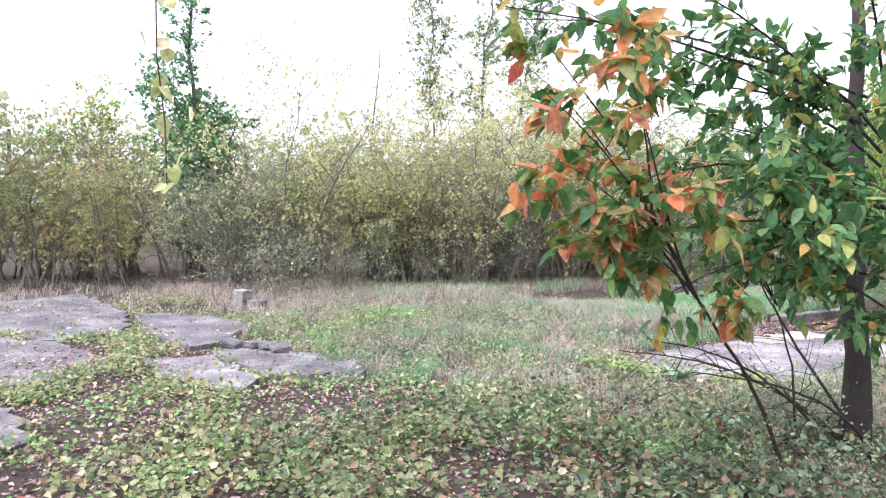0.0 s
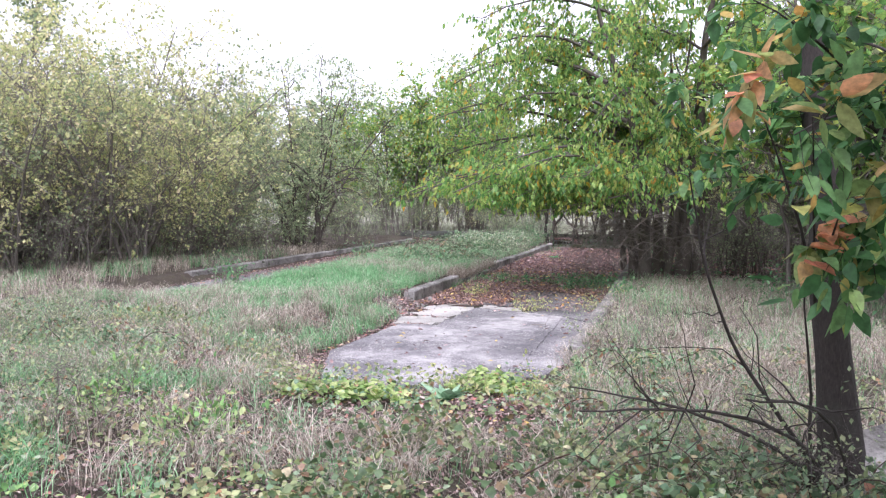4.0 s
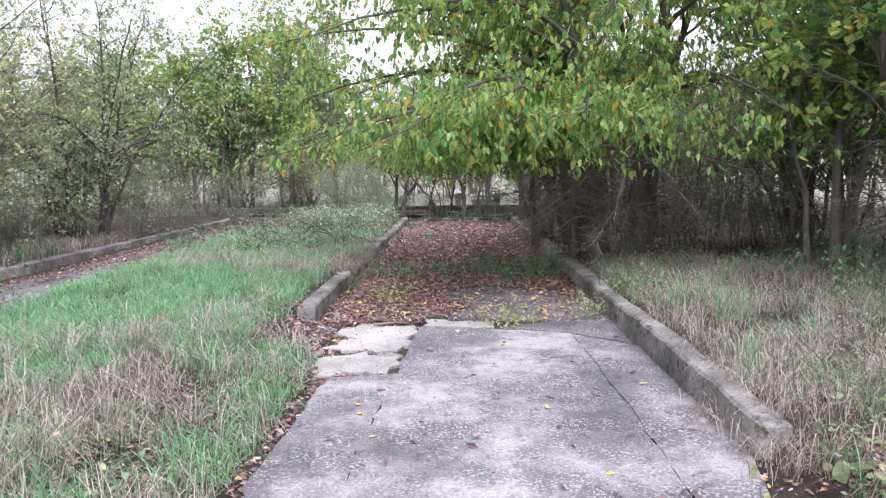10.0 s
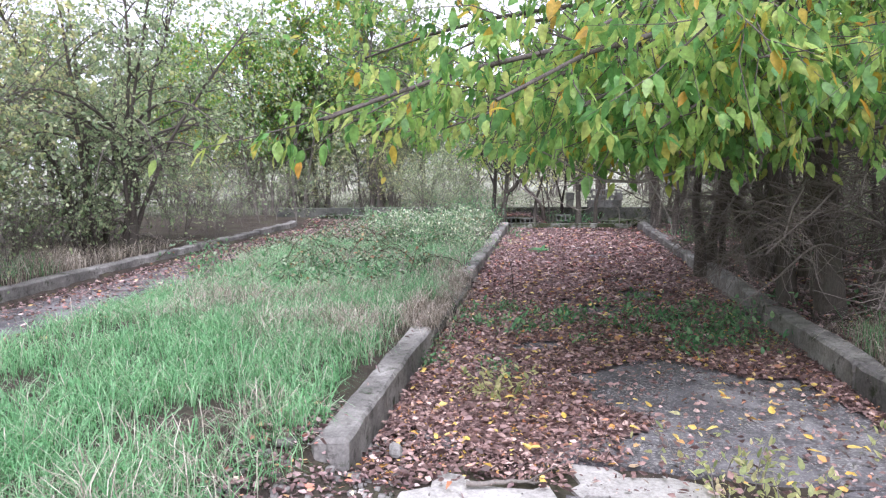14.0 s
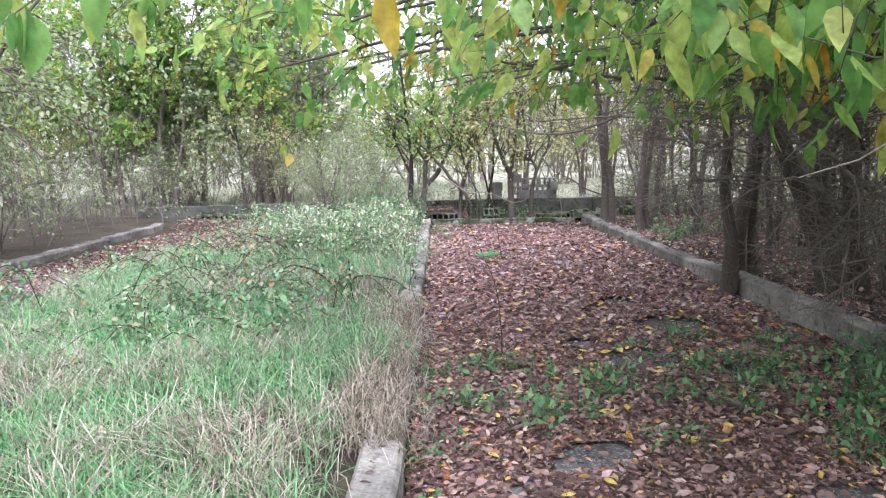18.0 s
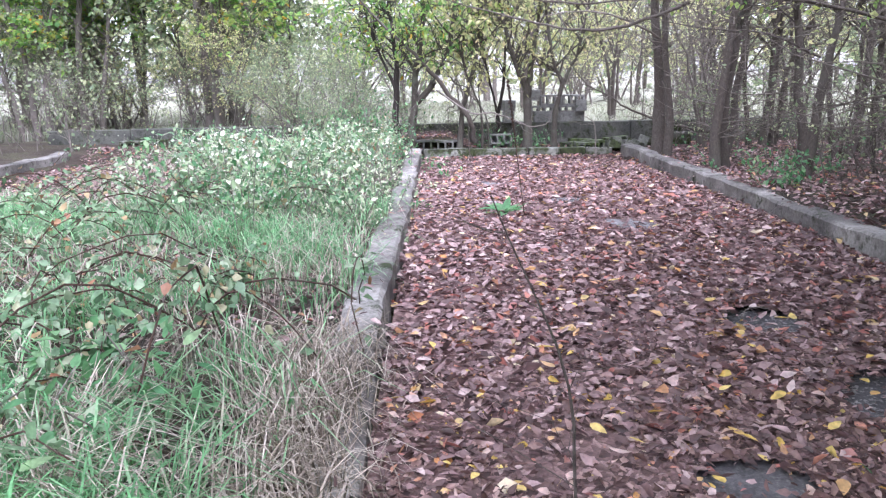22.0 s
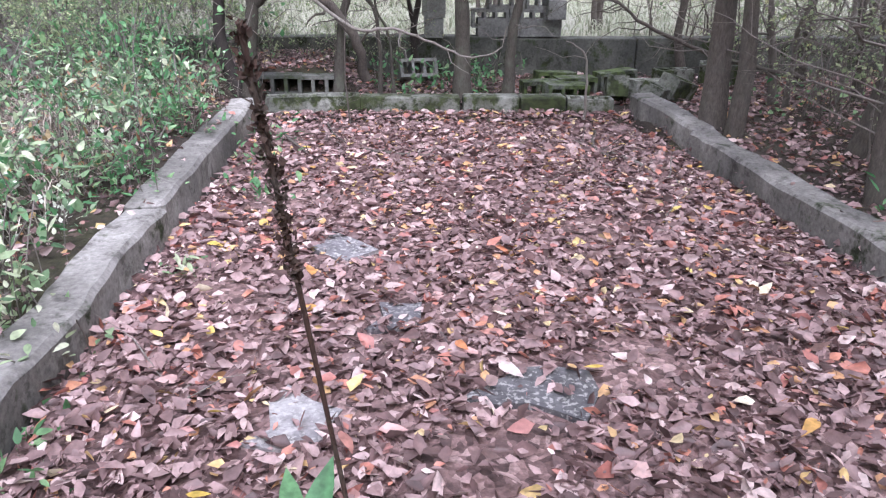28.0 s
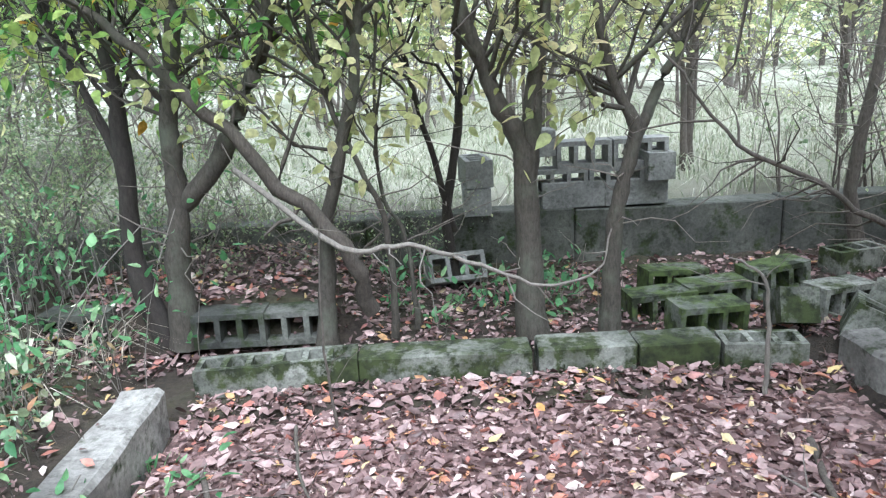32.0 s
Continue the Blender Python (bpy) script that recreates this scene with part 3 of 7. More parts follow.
def rough_slab(outline, z, thick, seed, wobble=0.003, cut=0.3):
    """A concrete plate with a broken outline (corners given in the plan)."""
    bm = bmesh.new()
    rs = random.Random(seed)
    pts = []
    for i, (x, y) in enumerate(outline):
        x2, y2 = outline[(i + 1) % len(outline)]
        n = max(1, int(math.hypot(x2 - x, y2 - y) / cut))
        for k in range(n):
            a = k / n
            pts.append((x + (x2 - x) * a + rs.uniform(-1, 1) * wobble * 3, y + (y2 - y) * a + rs.uniform(-1, 1) * wobble * 3))
    f = bm.faces.new([bm.verts.new((x, y, z)) for x, y in pts])
    ext = bmesh.ops.extrude_face_region(bm, geom=[f])
    bmesh.ops.translate(bm, verts=[v for v in ext["geom"] if isinstance(v, bmesh.types.BMVert)], vec=(0, 0, -thick))
    bmesh.ops.recalc_face_normals(bm, faces=bm.faces)
    return bm


def rough_box(lx, ly, lz, seed, step=0.12, chip=0.004, round_=0.009):
    """A cast block with rounded, chipped edges, on z = 0, centred in x and y."""
    bm = bmesh.new()
    bmesh.ops.create_cube(bm, size=1)
    bmesh.ops.scale(bm, vec=(lx, ly, lz), verts=bm.verts)
    bmesh.ops.translate(bm, vec=(0, 0, lz / 2), verts=bm.verts)
    bmesh.ops.bevel(bm, geom=list(bm.edges), offset=round_, segments=1, affect="EDGES")
    for axis, ln in ((0, lx), (1, ly)):
        for k in range(1, int(ln / step)):
            no = [0, 0, 0]
            no[axis] = 1
            co = [0, 0, 0]
            co[axis] = -ln / 2 + k * ln / int(ln / step)
            bmesh.ops.bisect_plane(bm, geom=bm.verts[:] + bm.edges[:] + bm.faces[:], plane_co=co, plane_no=no)
    for v in bm.verts:
        p = v.co * 9 + Vector((seed * 3.1, seed * 1.7, 0))
        q = v.co * 2.2 + Vector((seed * 5.1, 0, seed))
        v.co += (noise.noise_vector(p) * chip + noise.noise_vector(q) * chip * 1.5)
    return bm


def cells(xs, ys, zs, solid):
    """A solid of grid cells: faces only where a filled cell meets an empty one."""
    bm = bmesh.new()
    vs = {}
    def at(i, j, k):
        if (i, j, k) not in vs:
            vs[i, j, k] = bm.verts.new((xs[i], ys[j], zs[k]))
        return vs[i, j, k]
    I, J, K = len(xs) - 1, len(ys) - 1, len(zs) - 1
    for i in range(I):
        for j in range(J):
            for k in range(K):
                if not solid(i, j, k):
                    continue
                for d, quad in (((-1, 0, 0), ((0, 0, 0), (0, 0, 1), (0, 1, 1), (0, 1, 0))), ((1, 0, 0), ((1, 0, 0), (1, 1, 0), (1, 1, 1), (1, 0, 1))),
                                ((0, -1, 0), ((0, 0, 0), (1, 0, 0), (1, 0, 1), (0, 0, 1))), ((0, 1, 0), ((0, 1, 0), (0, 1, 1), (1, 1, 1), (1, 1, 0))),
                                ((0, 0, -1), ((0, 0, 0), (0, 1, 0), (1, 1, 0), (1, 0, 0))), ((0, 0, 1), ((0, 0, 1), (1, 0, 1), (1, 1, 1), (0, 1, 1)))):
                    a, b, c = i + d[0], j + d[1], k + d[2]
                    if 0 <= a < I and 0 <= b < J and 0 <= c < K and solid(a, b, c):
                        continue
                    bm.faces.new([at(i + u, j + v, k + w) for u, v, w in quad])
    return bm


def hollow_block(seed, cores=3):
    """A hollow concrete block, 39 x 19 x 19 cm, cores upright, standing on z = 0."""
    w, s = 0.39, 0.03
    c = (w - s * (cores + 1)) / cores
    xs = [-w / 2]
    for k in range(cores):
        xs += [xs[-1] + s, xs[-1] + s + c]
    xs.append(w / 2)
    bm = cells(xs, [-0.095, -0.062, 0.062, 0.095], [0, 0.19], lambda i, j, k: not (i % 2 and j == 1))
    bmesh.ops.bevel(bm, geom=[e for e in bm.edges if e.is_manifold and e.calc_face_angle(0) > 1], offset=0.004, segments=1, affect="EDGES")
    rs = random.Random(seed)
    for v in bm.verts:
        v.co += Vector((rs.uniform(-1, 1), rs.uniform(-1, 1), rs.uniform(-1, 1))) * 0.0018
    return bm


def block(x, y, z, turn, mat, label, group, rx=0, ry=0, seed=1, cores=3, name="concrete_block"):
    top = tagged(new(name), label, "concrete block", group)
    part("block_body", hollow_block(seed, cores), mat, top)
    top.matrix_basis = pose(x, y, z, rx, ry, turn)
    return top


# lane pavement: broken plates, the pale worn strip along one side, plates under the leaves
pave = tagged(new("pavement_lane"), "cracked grey concrete lane floor", "pavement", kind="structure")
PLATES = [
    ([(-2.16, 5.5), (-1.5, 5.62), (-0.8, 5.75), (-0.35, 6.2), (-0.36, 8.2), (-0.42, 10.5), (-1.2, 10.75), (-2.0, 10.9), (-2.08, 9.2), (-2.17, 7.4)], SLAB),
    ([(-0.4, 10.55), (0.2, 9.98), (0.22, 11.25), (-0.5, 11.15), (-1.15, 10.85)], DARKCONC),
    ([(-0.34, 6.2), (0.0, 6.6), (0.16, 7.3), (0.2, 9.9), (-0.41, 10.45), (-0.35, 8.2)], SLAB),
    ([(-2.72, 6.9), (-2.35, 6.0), (-2.17, 5.6), (-2.176, 7.4), (-2.09, 9.1), (-2.65, 9.0)], SLAB),
    ([(-2.72, 9.1), (-2.12, 9.15), (-2.1, 9.75), (-2.5, 9.8), (-2.9, 9.6)], WORN),
    ([(-2.95, 9.95), (-2.5, 9.9), (-2.08, 9.9), (-2.02, 10.95), (-2.6, 11.12), (-2.95, 10.7), (-2.6, 10.4)], WORN),
    ([(-2.0, 10.95), (-1.2, 10.8), (-1.3, 11.15), (-1.9, 11.3)], WORN),
    ([(-2.9, 11.6), (-1.9, 11.35), (-0.5, 11.2), (0.15, 11.3), (0.12, 14.6), (-3.1, 14.4)], DARKCONC),
    ([(-3.1, 14.43), (0.12, 14.63), (0.1, 18.0), (-3.1, 18.1)], DARKCONC),
    ([(-3.1, 18.13), (0.1, 18.03), (0.0, 21.6), (-3.1, 21.5)], DARKCONC),
    ([(-3.1, 21.53), (0.0, 21.63), (-0.05, 25.45), (-3.1, 25.45)], DARKCONC),
]
for k, (o, m) in enumerate(PLATES):
    part("slab", rough_slab(o, -0.243 - 0.004 * (k % 2) - 0.006 * (m is WORN), 0.12, k, 0.026 if m is WORN else 0.006, 0.1 if m is WORN else 0.16), m, pave)

part("patch", rough_slab([(-2.43, 22.54), (-2.33, 22.64), (-2.18, 22.55), (-2.14, 22.42), (-2.24, 22.29), (-2.36, 22.33)], -0.172, 0.08, 77, 0.02, 0.1), SLAB, pave)
part("joint_fill", rough_slab([(-0.47, 6.3), (-0.3, 6.3), (-0.3, 10.4), (-0.48, 10.6)], -0.2515, 0.05, 78, 0.001, 0.3), DARKCONC, pave)

side = tagged(new("pavement_side_lane"), "darker grey concrete floor of the side lane", "pavement", kind="structure")
SIDE = [[(-8.5, 9.6), (-6.6, 9.9), (-6.5, 12.9), (-8.55, 12.8)], [(-8.55, 12.84), (-6.5, 12.94), (-6.6, 16.4), (-8.5, 16.3)], [(-8.5, 16.34), (-6.6, 16.44), (-6.7, 20.4), (-8.5, 20.4)]]
for k, o in enumerate(SIDE):
    part("slab", rough_slab(o, -0.222 - 0.004 * (k % 2), 0.1, 30 + k, 0.02, 0.2), DARKCONC, side)
for k, o in enumerate([[(-2.15, 21.7), (-2.0, 21.68), (-1.95, 21.85), (-2.1, 21.93)], [(-2.47, 21.05), (-2.3, 21.0), (-2.25, 21.2), (-2.4, 21.28)], [(-1.86, 21.2), (-1.5, 21.08), (-1.38, 21.32), (-1.6, 21.42)], [(-1.5, 20.2), (-1.3, 19.8), (-1.05, 19.85), (-1.2, 20.2)]]):
    part("patch", rough_slab(o, -0.17, 0.08, 90 + k, 0.015, 0.08), SLAB if k < 2 else DARKCONC, pave, "bare patch of lane concrete")

# old floor plates at the start of the walk
yard = tagged(new("pavement_yard"), "broken grey concrete yard plates with weeds in the joints", "pavement", kind="structure")
YARD = [
    ([(-13.2, -2.2), (-9.4, -2.4), (-7.2, -1.4), (-7.4, -0.2), (-10.2, 0.3), (-14.6, 0.1)], DARKCONC),
    ([(-9.2, -3.2), (-3.7, -2.6), (-4.0, -1.7), (-4.8, -0.8), (-7.0, -1.3)], DARKCONC),
    ([(-9.9, 0.5), (-7.3, 0.1), (-5.4, 0.25), (-5.9, 1.0), (-7.0, 1.7), (-8.6, 1.5)], DARKCONC),
    ([(-4.9, -0.5), (-3.7, -0.5), (-2.5, 0.1), (-3.2, 0.42), (-4.6, 0.3)], SLAB),
    ([(-4.9, 0.42), (-3.1, 0.5), (-2.6, 1.5), (-3.3, 1.8), (-5.0, 1.2)], DARKCONC),
    ([(-3.3, -3.2), (-1.6, -2.8), (-1.5, -2.0), (-2.9, -2.0)], DARKCONC),
]
for k, (o, m) in enumerate(YARD):
    part("slab", rough_slab(o, 0.022 + 0.006 * (k % 3), 0.15, 40 + k, 0.03, 0.25), m, yard)

# kerbs of cast concrete, in lengths
def kerb(name, label, x0, y0, x1, y1, width, base, topz, lengths, mat, seed, sunk=()):
    top = tagged(new(name), label, "kerb", kind="structure")
    total = math.hypot(x1 - x0, y1 - y0)
    turn = math.degrees(math.atan2(y1 - y0, x1 - x0)) - 90
    d = Vector((x1 - x0, y1 - y0, 0)) / total
    s = 0
    k = 0
    rs = random.Random(seed)
    while s < total - 0.2:
        ln = min(lengths[k % len(lengths)], total - s)
        ob = part("kerb_length", rough_box(width, ln - 0.015, topz - base, seed + k, chip=0.014, round_=0.02), mat, top)
        c = Vector((x0, y0, base - (0.09 if k in sunk else 0))) + d * (s + ln / 2)
        ob.matrix_basis = pose(c.x + rs.uniform(-0.012, 0.012), c.y, c.z + rs.uniform(-0.015, 0.01), rs.uniform(-0.3, 0.3), rs.uniform(-1.5, 1.5), turn + rs.uniform(-0.4, 0.4))
        s += ln
        k += 1
    return top


kerb("kerb_1", "low weathered concrete kerb beside the leafy lane", -3.24, 10.93, -3.24, 25.2, 0.2, -0.36, -0.015, [2.78, 1.6, 1.45, 2.9, 3.0], KERB, 3, (1, 2))
kerb("kerb_2", "low grey concrete kerb with lichen", 0.26, 7.2, 0.05, 25.42, 0.19, -0.36, -0.0, [3.4, 2.2, 2.6, 3.1], KERB, 11)
kerb("kerb_3", "long low concrete kerb at the wood's edge", -8.75, 12.0, -8.75, 25.5, 0.2, -0.36, 0.0, [2.8, 2.2, 3.2], KERB, 21)

# the low wall at the end of the lanes
wall = tagged(new("wall_low"), "long low mossy concrete wall", "wall", kind="structure")
for k in range(9):
    ob = part("wall_length", rough_box(1.5, 0.22, 0.5, 60 + k, step=0.2), WALLC, wall)
    ob.matrix_basis = pose(-9.2 + 1.505 * k, 27.42, -0.28 + (k % 3) * 0.008, 0, 0, 0.3 * (k % 2))

# ---- end of the lane: blocks ----
row = tagged(new("kerb_4"), "mossy low concrete row closing the lane", "kerb", kind="structure")
for k, (x0, x1, y0) in enumerate([(-2.34, -1.49, 25.6), (-1.46, -0.98, 25.6), (-0.97, -0.58, 25.58)]):
    ob = part("kerb_length", rough_box(x1 - x0, 0.2, 0.3, 80 + k), MOSSY, row)
    ob.matrix_basis = pose((x0 + x1) / 2, y0, -0.36, 0, 0, -1.5 + k)
for k, (x, y, turn, z) in enumerate([(-2.93, 25.55, 4, -0.245), (-2.54, 25.575, 3, -0.24), (-0.37, 25.52, -6, -0.26)]):
    block(x, y, z, turn, MOSSY, "mossy hollow concrete block in a low row across the lane", "row of blocks across the lane", seed=k)
for k, (x, y, z, turn) in enumerate([(-3.07, 26.03, -0.04, 0), (-2.72, 26.05, -0.05, 2), (-3.95, 26.15, -0.04, -6)]):
    block(x, y + 0.09, z, turn, WALLC, "dark hollow block lying with its cores open", "blocks holding the bank", rx=90, seed=9 + k)
TUMBLED = [  # x, y, z, turn, tilt x, tilt y
    (-0.47, 26.66, -0.13, 6, 88, 2), (-0.34, 26.37, -0.13, 10, 91, 0), (-0.66, 26.3, -0.15, 4, 90, -2), (-0.5, 26.02, -0.13, 8, 92, 2),
    (0.1, 26.55, -0.1, 12, 90, -4), (-0.02, 25.92, -0.2, 78, 0, 24), (0.3, 26.2, -0.13, 20, 90, 3), (0.2, 25.66, -0.18, 60, 22, 8),
    (0.48, 25.86, -0.16, 42, 18, 14), (0.85, 26.85, -0.24, 14, 0, 0), (1.28, 26.72, -0.16, -20, 5, 0), (-1.83, 27.02, -0.12, 12, 64, 0)]
for k, (x, y, z, turn, rx, ry) in enumerate(TUMBLED):
    block(x, y, z + 0.02, turn, GREENTOP if k < 5 else MOSSY if k != 11 else BLOCK, "moss-topped hollow concrete block tumbled among leaves" if k != 11 else "grey hollow concrete block tipped on its edge", "tumbled blocks", rx=rx, ry=ry, seed=40 + k)
WALL_TOP = 0.23
for k in range(2):
    ob = tagged(new("concrete_block"), "plain grey concrete block on the low wall", "concrete block", "stacked blocks")
    part("block_body", rough_box(0.45, 0.19, 0.19, 95 + k, chip=0.002, round_=0.006), BLOCK, ob)
    ob.matrix_basis = pose(-0.93 + 0.455 * k, 27.42, WALL_TOP, 0, 0, 0.5)
for k, x in enumerate((-1.02, -0.62)):
    block(x, 27.515, WALL_TOP + 0.19, 0, BLOCK, "grey hollow block lying with its cores open", "stacked blocks", rx=90, seed=30 + k)
block(-0.33, 27.42, WALL_TOP + 0.19, 90, BLOCK, "grey hollow block end-on in the stack", "stacked blocks", seed=38)
for k, x in enumerate((-0.85, -0.45)):
    block(x, 27.515, WALL_TOP + 0.38, 0.5 * k, BLOCK, "grey hollow block lying with its cores open", "stacked blocks", rx=90, seed=34 + k)
ob = tagged(new("concrete_block"), "plain half block on the stack", "concrete block", "stacked blocks")
part("block_body", rough_box(0.19, 0.19, 0.19, 98, chip=0.002, round_=0.006), BLOCK, ob)
ob.matrix_basis = pose(-1.15, 27.42, WALL_TOP + 0.38, 0, 0, 3)
for k in range(2):
    block(-1.62, 27.42, WALL_TOP + 0.2 * k, 90 + 6 * k, BLOCK, "grey hollow block beside the stack", "stacked blocks", seed=50 + k)
for k in range(4):
    block(-8.3 + 0.42 * k, 27.1, -0.05 + 0.02 * (k % 2), 3 * k, MOSSY, "mossy hollow block leaning on the low wall", "blocks along the wall", rx=90, seed=60 + k)

# ---- woods and thickets ----
rp = random.Random(5)


def fan(n, spot, lean, low, high, r0, r1):
    return [(rp.uniform(-spot, spot), rp.uniform(-spot, spot), rp.uniform(-lean, lean), rp.uniform(-lean, lean), rp.uniform(low, high), rp.uniform(r0, r1)) for _ in range(n)]


T_YEL, T_OLI = "tall twiggy bush with sparse yellow-green leaves", "tall grey-green bush with many thin stems"
bush = dict(bark_mat=GREYBARK, twig_mat=TWIG, fold=False, hang=0.3, limb_from=0.12, limb_up=0.18, limb_droop=0.12, wiggle=0.35, wide=0.34)
hedge_a = tree("bush", T_YEL, "bush", "thicket", 1, (-14.4, 6.6, 0), fan(10, 0.35, 2.3, 2.4, 4.3, .02, .045), (110, 0.5, 1.7, 0.012), (700, 0.3, 1.0, 0.004), (5600, 0.045, 0.095), YELLOW, crown_from=1.1, **bush)
hedge_b = tree("bush", T_OLI, "bush", "thicket", 2, (-14.0, 8.5, 0), fan(10, 0.45, 2.2, 2.2, 4.1, .02, .04), (100, 0.5, 1.7, 0.012), (600, 0.3, 1.0, 0.004), (4800, 0.045, 0.095), OLIVE, crown_from=1.0, **bush)
hedge_c = tree("bush", "bush with green and reddening leaves", "bush", "thicket", 3, (-20, 0.5, 0), fan(9, 0.5, 2.0, 1.8, 3.4, .02, .04), (90, 0.5, 1.6, 0.012), (400, 0.3, 1.0, 0.004), (4000, 0.06, 0.11), RUST, crown_from=0.9, **bush)
hedge_d = tree("bush", "bare grey twiggy bush", "bush", "thicket", 14, (-14.2, 3.5, 0), fan(12, 0.35, 2.0, 1.8, 3.9, .018, .04), (170, 0.5, 1.8, 0.011), (1500, 0.25, 0.95, 0.004), (1500, 0.04, 0.075), OLIVE, bark_mat=GREYBARK, twig_mat=TWIG, fold=False, hang=0.3, limb_from=0.1, limb_up=0.25, wiggle=0.4, wide=0.34)
brush = tree("brush", "low tangle of grey twigs and weeds", "brush", "undergrowth", 15, (-11.5, 6.0, 0), fan(9, 0.7, 0.9, 0.5, 1.4, .005, .012), (50, 0.25, 0.8, 0.006), (240, 0.2, 0.6, 0.003), (600, 0.03, 0.07), OLIVE, **bush)
tangle = tree("brush", "dense tangle of thin brown stems under the trees", "brush", "undergrowth", 17, (2.4, 17.6, 0), fan(14, 0.8, 0.9, 1.4, 2.8, .008, .02), (90, 0.4, 1.2, 0.008), (500, 0.2, 0.7, 0.0035), (500, 0.04, 0.08), OLIVE, bark_mat=BARK, twig_mat=DEADWOOD, fold=False, limb_from=0.08, limb_up=0.2, wiggle=0.35)
wood_a = tree("tree", "slender woodland tree with green leaves", "tree", "woodland", 4, (-10.0, 28.9, 0),
              [(0, 0, 0.4, 0.3, 6.5, 0.08), (0.3, 0.1, 1.0, -0.4, 5.2, 0.06), (-0.2, 0.2, -0.9, 0.3, 5.0, 0.05)],
              (80, 0.8, 2.2, 0.02), (520, 0.3, 1.1, 0.006), (6200, 0.08, 0.14), GREEN, bark_mat=GREYBARK, fold=False, hang=0.4, dead=(30, 0.5, 1.8, 0.008, 0.5), limb_from=0.3)
wood_b = tree("tree", "slender woodland tree with olive leaves", "tree", "woodland", 5, (-7.6, 29.2, 0),
              [(0, 0, -0.3, 0.4, 7.2, 0.09), (0.25, -0.1, 0.8, 0.5, 6.0, 0.06), (-0.3, 0.1, -1.2, 0.2, 4.2, 0.04)],
              (80, 0.8, 2.2, 0.02), (520, 0.3, 1.1, 0.006), (6200, 0.08, 0.14), OLIVE, bark_mat=GREYBARK, fold=False, hang=0.4, dead=(30, 0.5, 1.8, 0.008, 0.5), limb_from=0.28)
wood_c = tree("tree", "thin bare-stemmed young tree with few leaves", "tree", "woodland", 16, (2.1, 25.3, 0),
              [(0, 0, 0.5, 0.2, 5.0, 0.055), (0.2, 0.1, 0.9, -0.6, 4.4, 0.045), (-0.15, 0.1, -0.5, 0.5, 4.6, 0.04)],
              (50, 0.6, 1.8, 0.014), (260, 0.3, 0.9, 0.005), (600, 0.06, 0.1), YELLOW, fold=False, hang=0.4, dead=(34, 0.5, 1.7, 0.008, 0.7), limb_from=0.25)
for k in range(17):
    a = k / 16
    x, y = -14.1 - 1.1 * rp.random() - 2.4 * (k % 3 == 0), 3.0 + 19 * a
    again((hedge_a, hedge_b, hedge_a, hedge_d, hedge_a)[k % 5], x, y, rp.uniform(0, 360), rp.uniform(0.9, 1.3) * (1.2 if k % 5 == 2 else 1))
for k, (x, y, s) in enumerate([(-13.2, 7.2, 1.1), (-12.4, 8.6, 1.2), (-11.6, 10.0, 1.35), (-11.2, 11.3, 1.2), (-10.8, 12.6, 1.4), (-10.6, 14.0, 1.1), (-10.9, 15.4, 1.3), (-11.4, 16.8, 1.2), (-12.2, 10.9, 1.5), (-12.5, 13.4, 1.5), (-12.9, 14.9, 1.9), (-13.4, 15.7, 1.75), (-13, 18.2, 1.6), (-14, 20, 1.6)]):
    again((hedge_a, hedge_b, hedge_a, hedge_d, hedge_a)[k % 5], x, y, 50 * k, s * 0.82)
for k, (x, y, s) in enumerate([(-13.2, 8.1, 0.85), (-13.0, 9.8, 1.05), (-12.2, 11.5, 1.1), (-16.4, 5.4, 1.15), (-15.6, 8.8, 1.25)]):
    again((hedge_a, hedge_a, hedge_b, hedge_b, hedge_a)[k], x, y, 70 * k + 20, s)
for k, (x, y, s) in enumerate([(-17.5, -0.6, 1.15), (-16.2, 1.2, 0.9), (-18.6, -3.0, 1.4)]):
    again(hedge_c, x, y, 95 * k + 40, s)
for k in range(11):
    again((hedge_c, hedge_b, hedge_c, hedge_d)[k % 4], -19 - 9 * rp.random(), -10 + 1.6 * k, rp.uniform(0, 360), rp.uniform(1.3, 1.8))
for k in range(9):
    again((wood_b, wood_a)[k % 2], -19 - 5 * rp.random(), -2 + 3.4 * k, rp.uniform(0, 360), rp.uniform(0.7, 1.0))
for k in range(14):
    again(brush, -11.0 + 1.6 * rp.random(), 13 + 15 * k / 13, rp.uniform(0, 360), rp.uniform(0.8, 1.4))
for k in range(18):
    again(brush, -13.2 + 3.4 * rp.random(), 3.0 + 16 * k / 17, rp.uniform(0, 360), rp.uniform(0.7, 1.2))
for k in range(18):
    again((wood_a, wood_b, hedge_b)[k % 3], -18 + 0.74 * k + rp.uniform(-.5, .5), 28.6 + rp.uniform(0, 4.5), rp.uniform(0, 360), rp.uniform(0.7, 1.05))
for k in range(6):
    again((wood_c, hedge_a)[k % 2], -3.5 + 1.6 * k + rp.uniform(-.4, .4), 34 + rp.uniform(0, 5), rp.uniform(0, 360), rp.uniform(0.8, 1.1))
for k in range(16):
    again(wood_c, 1.4 + 6.5 * rp.random(), 18.5 + 8 * rp.random(), rp.uniform(0, 360), rp.uniform(0.8, 1.1))
for k in range(20):
    again((wood_a, wood_b, hedge_b)[k % 3] if k < 9 else wood_c, 3.6 + 8 * rp.random(), 9.5 + 14 * k / 19, rp.uniform(0, 360), rp.uniform(0.75, 1.1))
